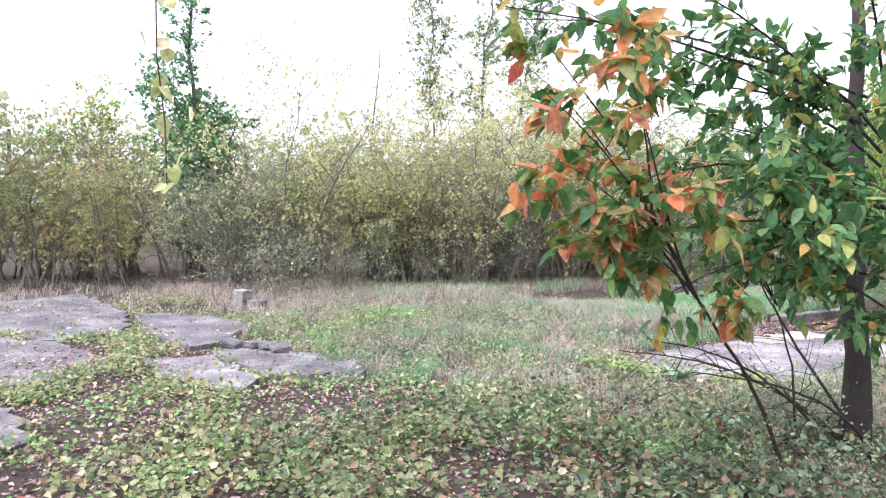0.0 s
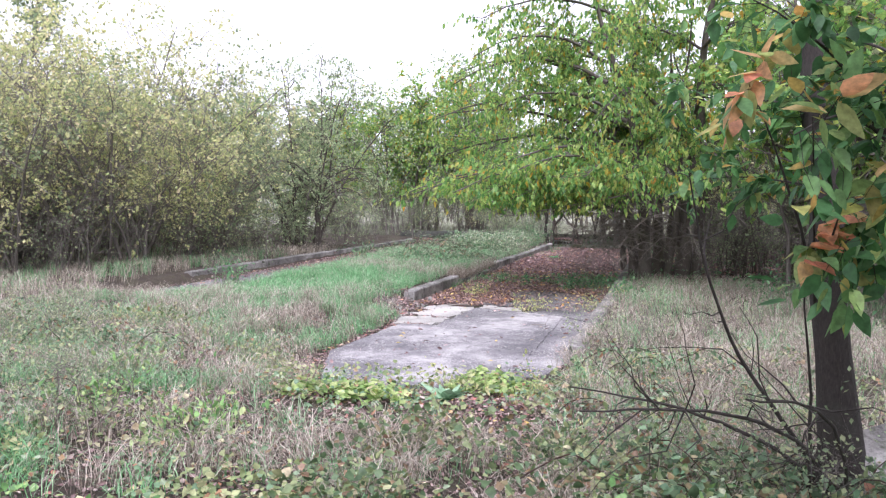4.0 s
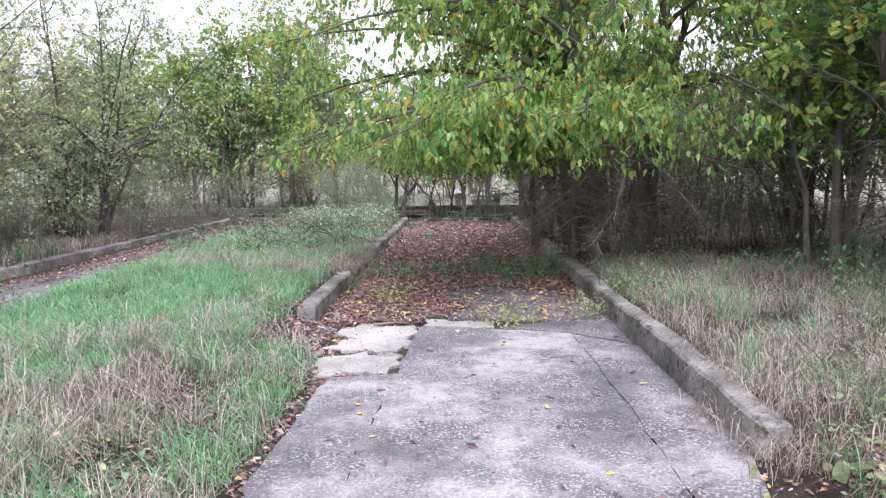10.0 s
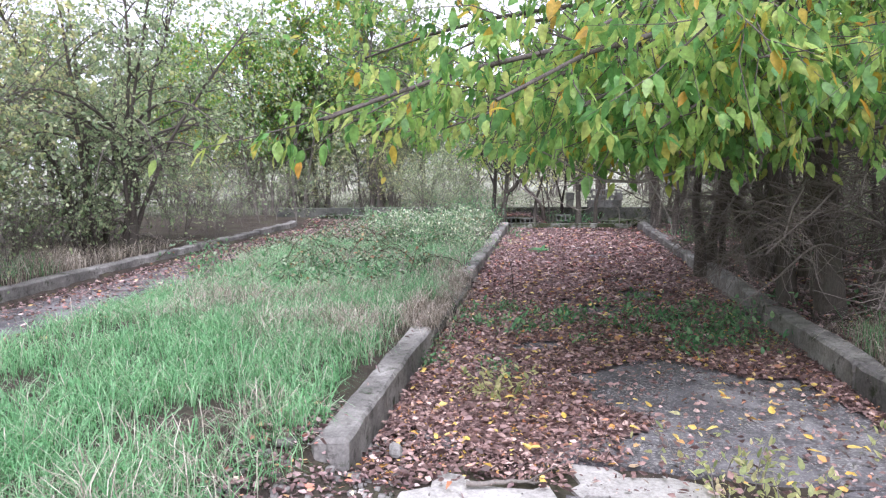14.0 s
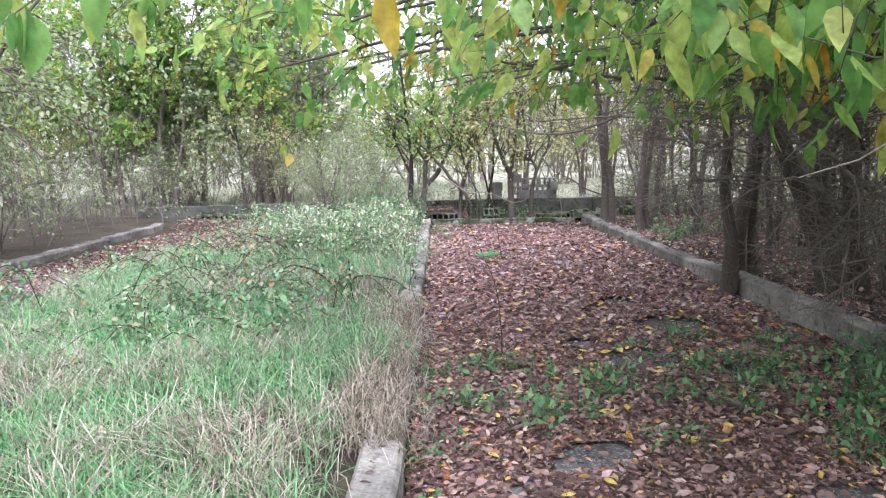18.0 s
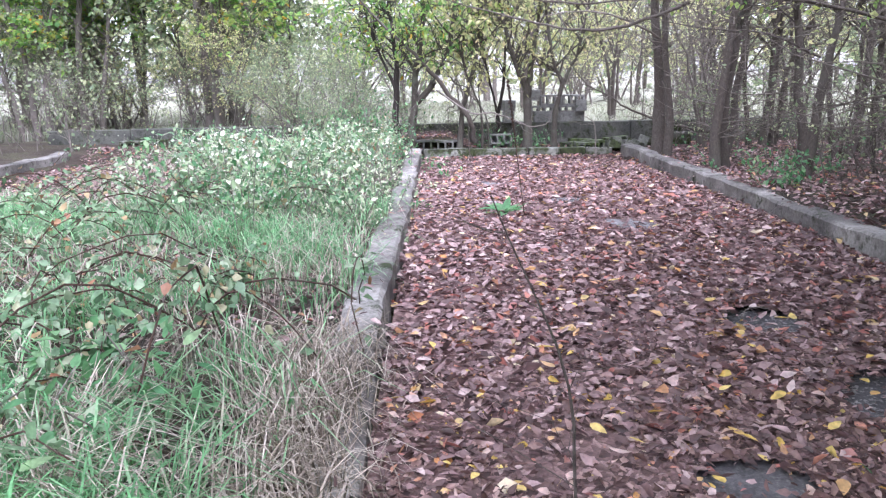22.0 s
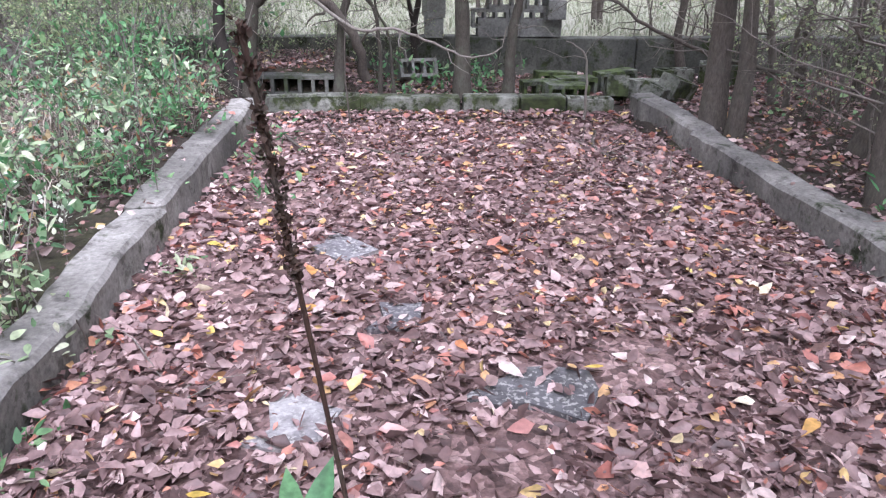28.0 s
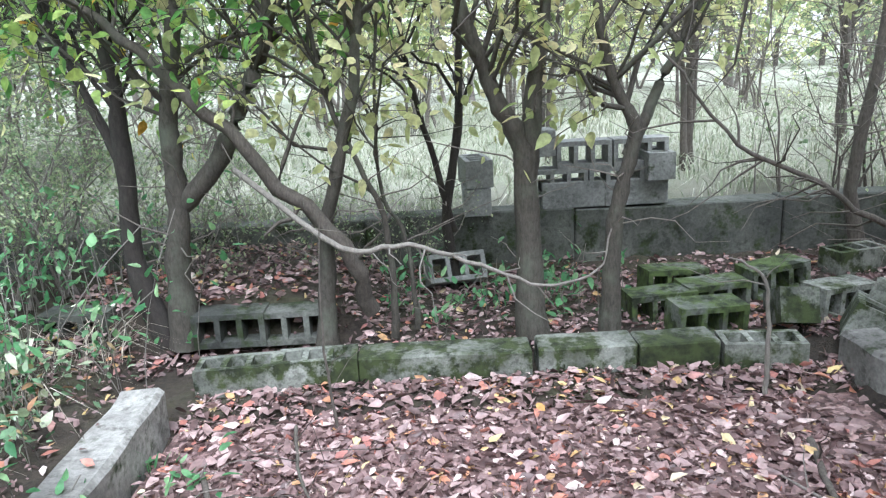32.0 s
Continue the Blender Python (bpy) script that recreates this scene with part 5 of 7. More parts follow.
tree("bush", "bare thorny shrub with tangled grey twigs", "bush", "", 28, (0, 0, 0), [(1.2, 25.4, -0.9, -0.1, 2.6, 0.03), (1.4, 25.8, -0.6, 0.1, 2.8, 0.03), (1.1, 25.0, -0.3, -0.3, 2.4, 0.025), (1.7, 25.3, 0.2, 0.2, 2.6, 0.025)],
     (70, 0.5, 1.5, 0.011), (700, 0.15, 0.6, 0.004), (160, 0.04, 0.08), YELLOW, bark_mat=GREYBARK, twig_mat=TWIG, limb_from=0.12, limb_up=0.15, wiggle=0.4, keep=clear_of_lane)


def bare_branch(name, label, points, r, seed, twigs=14, mat=BARK, category="branch"):
    """A single long bough through given places, with a few twigs."""
    rs = np.random.default_rng(seed)
    p = np.array(points, float)
    t = np.linspace(0, len(p) - 1, 5 * (len(p) - 1) + 1)
    i = np.minimum(t.astype(int), len(p) - 2)
    w = (t - i)[:, None]
    g = np.gradient(p, axis=0)
    h1, h2, h3, h4 = 2 * w ** 3 - 3 * w ** 2 + 1, w ** 3 - 2 * w ** 2 + w, -2 * w ** 3 + 3 * w ** 2, w ** 3 - w ** 2
    q = (h1 * p[i] + h2 * g[i] + h3 * p[i + 1] + h4 * g[i + 1])[None]
    q = q + rs.normal(size=q.shape) * r * 0.25
    rad = (r * (1 - 0.75 * np.linspace(0, 1, len(t))))[None]
    top = tagged(new(name), label, category)
    v, f = tubes(q, rad, 7)
    stem = child("stem", data_mesh("stem", v, f, mats=[mat], smooth=True), top)
    if twigs:
        P, R = sprout(rs, q, rad, twigs, (0.1, 1), (0.15, 0.6), 0.6, 0.05, 0.05, 0.35, 5, r * 0.3)
        v, f = tubes(P, R, 4)
        tagged(child("twigwork", data_mesh("twigwork", v, f, mats=[mat], smooth=True), stem), kind="stuff")
    return top


bare_branch("leaning_bough", "long dead brown bough leaning across the young trees", [(-2.3, 26.0, 0.0), (-2.4, 25.85, 0.42), (-2.85, 25.8, 0.95), (-3.18, 25.75, 1.35), (-3.6, 25.7, 1.75), (-4.4, 25.6, 2.6)], 0.05, 1, 10)
bare_branch("drooping_branch", "thin pale dead branch hanging in a low arc", [(-2.9, 25.8, 0.85), (-2.37, 25.5, 0.5), (-2.06, 25.48, 0.5), (-1.73, 25.45, 0.39), (-1.45, 25.45, 0.28), (-1.18, 25.47, 0.33), (-1.12, 25.5, 0.52)], 0.016, 2, 10, TWIG)
bare_branch("overhanging_branch", "dark bare branch reaching over the blocks", [(1.3, 25.2, 0.15), (0.58, 25.25, 0.32), (0.06, 25.3, 0.51), (-0.26, 25.3, 0.72), (-0.62, 25.3, 0.91), (-0.95, 25.3, 1.3)], 0.022, 3, 26)
bare_branch("overhead_branch", "dark leafless branch crossing above the lane", [(0.3, 23.6, 1.9), (-0.6, 23.7, 1.62), (-1.3, 23.9, 1.66), (-2.0, 24.2, 1.85), (-2.8, 24.6, 2.1)], 0.025, 4, 16)
bare_branch("overhead_branch", "dark leafless branch crossing above the lane", [(1.6, 21.4, 1.5), (0.6, 21.5, 1.74), (-0.4, 21.7, 1.8), (-1.4, 22.0, 1.78), (-2.2, 22.2, 1.9)], 0.022, 5, 22)
bare_branch("overhead_branch", "thin dark twiggy branch above the lane", [(1.4, 20.4, 1.7), (0.5, 20.3, 1.9), (-0.3, 20.4, 1.92), (-1.1, 20.7, 2.0)], 0.016, 6, 22)
bare_branch("overhead_branch", "thin dark twiggy branch beside the trunks", [(1.5, 22.6, 1.2), (0.7, 22.2, 1.45), (0.0, 22.0, 1.5), (-0.7, 22.0, 1.62)], 0.014, 7, 22)
bare_branch("overhead_branch", "long bare brown branch above the kerb", [(0.5, 16.4, 1.55), (-0.4, 15.7, 1.75), (-1.4, 15.2, 1.72), (-2.3, 15.0, 1.8), (-3.1, 14.9, 1.95)], 0.02, 8, 24)
bare_branch("overhead_branch", "bare brown branch forking above the lane", [(0.4, 16.2, 1.2), (-0.3, 15.2, 1.5), (-0.9, 14.6, 1.62), (-1.6, 14.2, 1.68)], 0.018, 9, 24)

for k, (x, y, z, dx, dy, dz) in enumerate([(0.7, 14.0, 0.9, -1.5, -0.7, -0.35), (0.6, 14.2, 0.6, -1.2, -0.9, -0.3), (0.8, 14.0, 1.2, -1.4, -1.4, -0.4), (0.6, 14.5, 1.0, -1.5, 0.2, -0.45), (0.9, 13.9, 0.7, -0.8, -1.4, -0.3), (1.3, 14.0, 1.0, 0.4, -1.6, -0.4), (0.6, 15.0, 0.7, -1.3, -0.2, -0.4), (0.7, 16.2, 0.8, -1.2, -0.8, -0.3)]):
    bare_branch("dead_branch", "grey dead branch with a tangle of bare twigs", [(x, y, z), (x + dx * 0.35, y + dy * 0.35, z + 0.12), (x + dx * 0.7, y + dy * 0.7, z + dz * 0.4), (x + dx, y + dy, z + dz)], 0.014, 60 + k, 60, DEADWOOD)

for k, (x, y, w) in enumerate([(-3.0, 26.75, 0.5), (-2.5, 26.9, 0.45), (-3.6, 27.0, 0.6), (-4.2, 27.1, 0.7), (-2.1, 26.95, 0.35), (-3.3, 28.0, 0.7), (-4.4, 28.2, 0.8), (1.6, 26.4, 0.5), (2.3, 25.4, 0.5)]):
    again(brush, x, y, 64 * k, w, label="tangle of brown dead weeds by the low wall")
for k, (x, y, w) in enumerate([(-4.4, 26.6, 0.38), (-5.2, 26.2, 0.42), (-5.6, 28.4, 0.55), (-4.8, 25.5, 0.3)]):
    again(hedge_b, x, y, 77 * k, w, label="low leafy shrub beside the blocks")

bare_branch("dead_bough", "long pale dead bough with bare twigs beside the lane", [(0.9, 14.2, 1.7), (0.38, 13.2, 1.72), (-0.43, 12.7, 1.56), (-1.07, 12.3, 1.43), (-1.64, 11.9, 1.32), (-2.12, 11.5, 1.5)], 0.022, 95, 46, TWIG)

# ---- trees and vines at the start of the walk ----
def near_tree(name, label, seed, trunks, boughs, leaves, mat, size, singles, turning):
    return tree(name, label, "tree", "", seed, (0, 0, 0), trunks, (0, 0.5, 1.0, 0.012), (max(leaves, singles) // 8, 0.1, 0.34, 0.004), (leaves, *size), mat, bark_mat=DARKBARK, fold=2, hang=0.45, wide=0.25, boughs=boughs, twig_droop=0.15, singles=(singles, size, turning, None))


near_tree("tree", "leaning sapling with orange and green leaves", 50, [(2.25, 2.15, 0.15, -1.4, 1.9, 0.02)],
          [((2.4, 1.0, 1.35), (2.5, -0.3, 2.4), 0.1, .009), ((2.4, 0.9, 1.4), (2.3, 0.0, 2.1), 0.1, .008), ((2.4, 0.9, 1.45), (2.75, -0.1, 2.65), 0.1, .008), ((2.4, 0.6, 1.7), (2.95, 0.4, 1.9), 0.1, .007), ((2.35, 1.1, 1.3), (2.1, 0.8, 1.75), 0.1, .007),
           ((2.4, 1.0, 1.35), (2.4, 0.1, 1.75), 0.08, .007), ((2.4, 1.3, 1.2), (2.8, 0.8, 1.35), 0.08, .007), ((2.4, 0.6, 1.8), (2.5, 0.2, 2.9), 0.05, .007), ((2.4, 0.7, 1.7), (1.85, 0.2, 2.65), 0.08, .008), ((2.4, 0.8, 1.6), (1.75, 0.5, 2.35), 0.08, .008), ((2.4, 0.7, 1.8), (2.0, -0.1, 2.95), 0.08, .008)], 420, ORANGE, (0.09, 0.155), 295, TURNING)
near_tree("tree", "dark-trunked young tree with broad green leaves", 51, [(2.16, 3.15, -0.15, 0.1, 5.2, 0.11), (2.75, 3.3, 0.5, 0.3, 3.8, 0.04)],
          [((2.4, 3.1, 1.6), (2.75, 1.3, 2.0), 0.15, .016), ((2.4, 3.1, 1.4), (2.5, 1.5, 1.35), 0.12, .012), ((2.4, 3.1, 1.9), (1.75, 1.8, 1.9), 0.12, .012), ((2.4, 3.0, 1.9), (1.6, 2.2, 2.5), 0.1, .012), ((2.4, 3.1, 1.2), (1.95, 2.0, 1.5), 0.1, .01),
           ((2.4, 3.0, 2.3), (2.2, 1.4, 2.9), 0.1, .014), ((2.5, 3.0, 2.2), (3.2, 1.7, 2.7), 0.1, .012), ((2.4, 3.1, 1.5), (3.0, 1.9, 1.6), 0.1, .012), ((2.4, 3.0, 2.8), (2.9, 1.6, 3.4), 0.1, .012), ((2.4, 3.2, 2.0), (1.3, 3.9, 2.3), 0.1, .01),
           ((2.4, 3.3, 1.6), (1.5, 4.2, 1.8), 0.1, .01), ((2.5, 3.4, 2.4), (1.7, 4.4, 2.8), 0.1, .01), ((2.4, 3.1, 1.0), (2.75, 2.0, 1.1), 0.1, .01), ((2.4, 3.0, 2.2), (2.0, 0.6, 2.9), 0.1, .012), ((2.4, 3.0, 2.4), (2.5, 0.3, 3.1), 0.1, .012), ((2.4, 3.1, 1.7), (2.9, 1.2, 1.7), 0.1, .012), ((2.4, 3.1, 1.9), (2.6, 0.9, 2.3), 0.1, .012), ((2.4, 3.1, 1.6), (2.2, 1.4, 1.6), 0.1, .012), ((2.3, 3.0, 2.0), (2.3, 0.5, 2.0), 0.15, .014), ((2.3, 3.0, 1.7), (2.4, 0.3, 1.65), 0.15, .014), ((2.3, 3.0, 1.6), (2.4, 0.7, 1.4), 0.12, .012), ((2.3, 3.0, 2.6), (2.4, -0.4, 2.75), 0.1, .014), ((2.3, 3.0, 2.2), (2.6, 1.0, 1.9), 0.12, .012), ((2.3, 3.0, 2.7), (1.7, 0.2, 2.95), 0.15, .014), ((2.3, 3.0, 2.5), (1.9, 0.9, 2.6), 0.15, .012)], 3700, SHADEGREEN, (0.07, 0.135), 290, HANGING)
near_tree("tree", "slim stem with orange and red leaves", 57, [(2.0, 2.75, -0.15, -0.3, 1.6, 0.014)],
          [((1.95, 2.5, 1.2), (1.8, 1.75, 1.95), 0.06, .008), ((1.95, 2.5, 1.2), (1.95, 1.85, 1.7), 0.06, .008), ((1.9, 2.4, 1.4), (1.6, 1.9, 2.1), 0.06, .008)], 0, ORANGE, (0.1, 0.16), 70, TURNING)
tree("tree", "tall narrow dark-green tree", "tree", "", 52, (-16.6, 3.4, 0), [(0, 0, 0.2, 0.1, 9.0, 0.12)] + [(0.15 * math.cos(k), 0.15 * math.sin(k), 0.9 * math.cos(k * 1.05), 0.9 * math.sin(k * 1.05), 4.2 + 0.45 * k, 0.05) for k in range(6)], (240, 0.3, 1.1, 0.02), (1400, 0.3, 0.8, 0.006), (17000, 0.08, 0.15), HERB, fold=False, limb_from=0.15, limb_up=0.7)
tree("tree", "tall sparse poplar with thin airy crown", "tree", "poplars", 53, (-19.0, 15.4, 0), [(0, 0, 0.3, 0.2, 12.6, 0.1), (0.6, 1.3, 0.8, 0.9, 12.0, 0.08), (-0.8, -1.8, -0.5, -0.4, 11.4, 0.07)], (200, 0.6, 1.9, 0.016), (1100, 0.4, 0.9, 0.005), (13000, 0.09, 0.15), OLIVE, fold=False, limb_up=0.6)
tree("tree", "tall dead bare tree", "tree", "", 54, (-19.6, 10.6, 0), [(0, 0, 0.3, 0.2, 8.6, 0.07)], (14, 0.4, 1.0, 0.012), (40, 0.3, 0.6, 0.006), (60, 0.06, 0.1), OLIVE, fold=False, limb_up=0.6)

# hanging vine
vine = tagged(new("vine"), "thin vine hanging with a few yellowing leaves", "vine")
rs = np.random.default_rng(60)
P = np.array([[2.55, -1.95, 3.4], [2.53, -1.93, 2.9], [2.56, -1.92, 2.55], [2.57, -1.92, 2.3], [2.58, -1.9, 2.1], [2.6, -1.9, 1.9]])[None]
v, f = tubes(P, np.full((1, 6), 0.0025), 5)
child("stem", data_mesh("stem", v, f, mats=[STALK], smooth=True), vine)
v, f = leaf_cloud(rs, P, 26, (0.04, 0.075), stray=0.03, hang=0.6)
child("foliage", data_mesh("foliage", v, f, mats=[YELLOW]), vine)

# ---- grass, weeds and ground cover ----
def scatter(rs, x0, x1, y0, y1, per_m2):
    n = int((x1 - x0) * (y1 - y0) * per_m2)
    return rs.uniform(x0, x1, n), rs.uniform(y0, y1, n)


def patchy(x, y, s, k):
    return np.sin(x * 2.1 * s + 1.3 * np.sin(y * 1.7 * s + k)) * np.sin(y * 2.4 * s + k + np.sin(x * 1.9 * s)) + 0.5 * np.sin(x * 5.3 * s + k) * np.sin(y * 4.7 * s - k)


def on_plate(x, y):
    hit = np.zeros(len(x), bool)
    for o, _ in PLATES + YARD:
        inside = np.zeros(len(x), bool)
        for (ax, ay), (bx, by) in zip(o, o[1:] + o[:1]):
            cross = (ay > y) != (by > y)
            inside ^= cross & (x < (bx - ax) * (y - ay) / (by - ay + 1e-9) + ax)
        hit |= inside
    return hit


def in_lane(x, y):
    return (x > -3.1 + 0.3 * (y < 10.8)) & (x < 0.32 - (y - 9) * 0.017) & (y > 5.5 + 1.0 * (x > -0.5)) & (y < 25.4)


def turf(name, label, seed, box, per_m2, height, width, bend, mat, cut=-0.3, keep=None, scale=1.0, tuft=12, loose=0.06):
    """Grass in tufts: blades lean out from the middle of their tuft."""
    rs = np.random.default_rng(seed)
    cx, cy = scatter(rs, *box, per_m2 / tuft)
    ok = patchy(cx, cy, scale, seed) + rs.normal(size=len(cx)) * 0.35 > cut
    cx, cy = np.repeat(cx[ok], tuft), np.repeat(cy[ok], tuft)
    ox, oy = rs.normal(size=len(cx)) * loose, rs.normal(size=len(cx)) * loose
    x, y = cx + ox, cy + oy
    ok = ~on_plate(x, y) & ~in_lane(x, y)
    if keep is not None:
        ok &= keep(x, y)
    face = (np.arctan2(oy, ox) + rs.normal(size=len(cx)) * 0.7 + 0.6)[ok]
    x, y = x[ok], y[ok]
    v, f = blades(rs, np.stack([x, y, ground_height(x, y) - 0.01], 1), height, width, bend, face)
    return tagged(new(name, data_mesh(name, v, f, mats=[mat])), label, "grass", kind="stuff")


soft_edge = lambda x, y: x < -3.42 + 0.09 * np.sin(y * 3)
rubble_free = lambda x, y: (x < -3.55) | (y < 7.6)
turf("grass", "fresh green grass on the strip between the lanes", 1, (-6.7, -3.36, 7.0, 17.4), 1650, (0.08, 0.27), (0.004, 0.009), (0.5, 1.9), GRASS, -0.6, lambda x, y: soft_edge(x, y) & (y > 8.6 + 0.6 * np.sin(x * 3) + 0.4 * np.sin(x * 7.1)) & (y < 15.9 + 0.5 * np.sin(x * 2.3) + 0.35 * np.sin(x * 7 + y) - 0.9 * (x < -5.6)))
turf("grass", "fresh green grass in the rough", 2, (-8.0, -2.4, 1.6, 9.5), 1300, (0.1, 0.28), (0.004, 0.008), (0.5, 2.0), GRASS, 0.2)
turf("grass", "fresh green grass at the wood's edge", 3, (-13, -9.2, 6, 17), 260, (0.15, 0.4), (0.006, 0.012), (0.3, 1.1), GRASS, 0.1)
turf("dry_grass", "dry straw-coloured grass", 4, (-8.5, -2.2, 1.8, 9.8), 420, (0.12, 0.33), (0.003, 0.007), (0.9, 2.3), STRAW, 0.0, rubble_free)
turf("dry_grass", "dry straw-coloured grass along the kerb", 5, (-4.2, -3.28, 8, 20), 520, (0.12, 0.34), (0.003, 0.006), (0.9, 2.2), STRAW, 0.0, lambda x, y: ((y > 11.3) | (x < -3.6)) & (x < -3.34))
turf("dry_grass", "dry straw-coloured grass beside the lane", 6, (0.38, 6, 2.4, 14.2), 800, (0.12, 0.34), (0.003, 0.007), (0.9, 2.3), STRAW, -0.5)
turf("dry_grass", "dry straw-coloured grass before the concrete", 16, (-2.6, 0.8, 2.2, 5.7), 800, (0.1, 0.3), (0.003, 0.007), (0.9, 2.3), STRAW, 0.05, lambda x, y: (x < -1.8) | (y < 3.8))
turf("grass", "green blades before the concrete", 17, (-3.5, 1.8, 1.5, 5.5), 420, (0.1, 0.28), (0.004, 0.008), (0.5, 1.9), GRASS, 0.3, lambda x, y: (x < -1.8) | (y < 3.8))
turf("dry_grass", "dry grass behind the yard plates", 19, (-18, -8, -6, 4.5), 150, (0.12, 0.38), (0.005, 0.01), (0.8, 2.1), STRAW, -0.3)
turf("dry_grass", "tall dry grass under the thicket", 7, (-16.5, -9, 2, 20), 260, (0.15, 0.45), (0.004, 0.009), (0.8, 2.1), STRAW, -0.6)
turf("dry_grass", "dry grass between the lanes under the weeds", 8, (-7.0, -3.36, 16.6, 26), 300, (0.12, 0.36), (0.003, 0.007), (0.9, 2.2), STRAW, -0.4, lambda x, y: (x < -3.62) | (y < 17))
turf("dry_grass", "dry tussocks along the green strip", 24, (-6.2, -3.4, 12.8, 17.4), 560, (0.16, 0.36), (0.003, 0.006), (0.9, 2.1), STRAW, 0.1, tuft=90, loose=0.08)
turf("dry_grass", "dry blades through the green strip", 25, (-6.8, -3.45, 9.0, 16.4), 18, (0.15, 0.36), (0.003, 0.006), (0.5, 1.7), STRAW, -0.2)
turf("grass", "green blades among the brambles", 18, (-6.6, -3.36, 14.6, 20.5), 900, (0.12, 0.36), (0.005, 0.009), (0.5, 2.0), GRASS, -0.1)
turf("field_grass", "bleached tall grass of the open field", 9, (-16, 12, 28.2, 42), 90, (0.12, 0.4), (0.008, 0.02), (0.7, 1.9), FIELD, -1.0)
def kerb_tuft():
    rs = np.random.default_rng(77)
    y = np.concatenate([rs.uniform(13.6, 17.0, 3400), rs.uniform(6.9, 8.2, 700)])
    x = np.where(y > 10, rs.normal(size=len(y)) * 0.1 - 3.3, rs.normal(size=len(y)) * 0.12 + 0.3)
    v, f = blades(rs, np.stack([x, y, np.where(np.abs(x + 3.24) < 0.1, -0.12, ground_height(x, y))], 1), (0.1, 0.28), (0.003, 0.007), (0.6, 1.8))
    return tagged(new("dry_grass", data_mesh("dry_grass", v, f, mats=[STRAW])), "dry grass hanging over the kerb", "grass", kind="stuff")


kerb_tuft()
turf("dry_grass", "tall dry tufts in the rough", 14, (-8.5, -2.3, 1.2, 9.8), 330, (0.2, 0.42), (0.003, 0.006), (0.7, 1.9), STRAW, -0.3, tuft=80, loose=0.09)
turf("dry_grass", "tall dry tufts beside the lane", 15, (0.5, 5, 2.0, 9.0), 300, (0.2, 0.42), (0.003, 0.006), (0.7, 1.9), STRAW, 0.0, tuft=80, loose=0.09)
turf("dry_grass", "dry tufts before the concrete", 23, (-2.4, 1.0, 2.0, 4.6), 420, (0.18, 0.38), (0.003, 0.006), (0.7, 1.9), STRAW, 0.1, lambda x, y: (x < -1.8) | (y < 3.6), tuft=80, loose=0.09)
turf("grass", "green grass in the dry stand", 12, (0.38, 6, 3, 14), 220, (0.15, 0.4), (0.004, 0.008), (0.3, 1.2), GRASS, 0.1)


def cover(name, label, seed, box, per_m2, size, rise, mat, cut, keep=None, scale=0.8, wide=0.48, lane=False, flat=0.7):
    """Broad leaves of creepers and weeds, held a little above the ground."""
    rs = np.random.default_rng(seed)
    x, y = scatter(rs, *box, per_m2)
    ok = (patchy(x, y, scale, seed) + rs.normal(size=len(x)) * 0.25 > cut) & (lane | ~in_lane(x, y))
    if keep is not None:
        ok &= keep(x, y)
    x, y = x[ok], y[ok]
    a = rs.uniform(0, 2 * np.pi, len(x))
    d = unit(np.stack([np.cos(a), np.sin(a), rs.normal(size=len(x)) * 0.35 - 0.1], 1))
    base = np.stack([x, y, ground_height(x, y) + rs.uniform(*rise, len(x))], 1)
    v, f = leaf_shapes(rs, base, d, rs.uniform(*size, len(x)), True, wide, flat)
    return tagged(new(name, data_mesh(name, v, f, mats=[mat])), label, "weeds", kind="stuff")


cover("creeper", "low yellow-green creeper leaves over the ground", 1, (-14, 1.9, -3.2, 2.6), 620, (0.02, 0.068), (0.01, 0.17), CREEP, 0.25, lambda x, y: ~(on_plate(x, y) & (np.random.default_rng(5).random(len(x)) > 0.13)))
cover("weeds", "small green weeds between the yard plates", 21, (-10, 1.0, -3.2, 2.0), 380, (0.02, 0.055), (0.01, 0.16), GREENCREEP, 0.2, lambda x, y: ~on_plate(x, y), 1.4)
cover("creeper", "low yellow-green creeper leaves in the grass", 2, (-8.5, 4.2, 1.5, 7.0), 240, (0.024, 0.055), (0.05, 0.28), CREEP, 0.3)
cover("weeds", "dark green weeds low in the dry grass", 11, (-8.5, 4.2, 0.8, 7.5), 300, (0.02, 0.05), (0.02, 0.2), BRAMBLE, 0.1, lambda x, y: ~on_plate(x, y), 1.3)
cover("creeper", "broad green creeper mat in the rough", 12, (-8.2, -4.6, 1.9, 4.4), 700, (0.028, 0.065), (0.05, 0.3), GREENCREEP, 0.25, None, 0.6)
cover("creeper", "green creeper spilling over the slab corner", 13, (-0.75, 0.3, 5.2, 6.5), 900, (0.035, 0.085), (0.03, 0.12), SLABCREEP, -0.9, lambda x, y: np.hypot((x + 0.5) / 1.2, y - 5.85) < 0.46 + 0.1 * np.sin(7 * x), 1.6, 0.55, True, 0.3)
cover("creeper", "green creeper over the near edge of the slab", 14, (-2.0, -0.1, 3.6, 4.9), 820, (0.035, 0.09), (0.03, 0.14), SLABCREEP, -0.9, lambda x, y: (np.hypot((x + 1.35) / 1.3, y - 4.6) < 0.42 + 0.1 * np.sin(9 * y)) & (np.hypot(x + 0.42, y - 4.47) > 0.35), 1.5, 0.55, True, 0.3)
cover("creeper", "weeds and creeper beside the kerb end", 15, (0.1, 1.6, 4.4, 7.3), 260, (0.03, 0.07), (0.03, 0.16), CREEP, 0.0, None, 1.2)
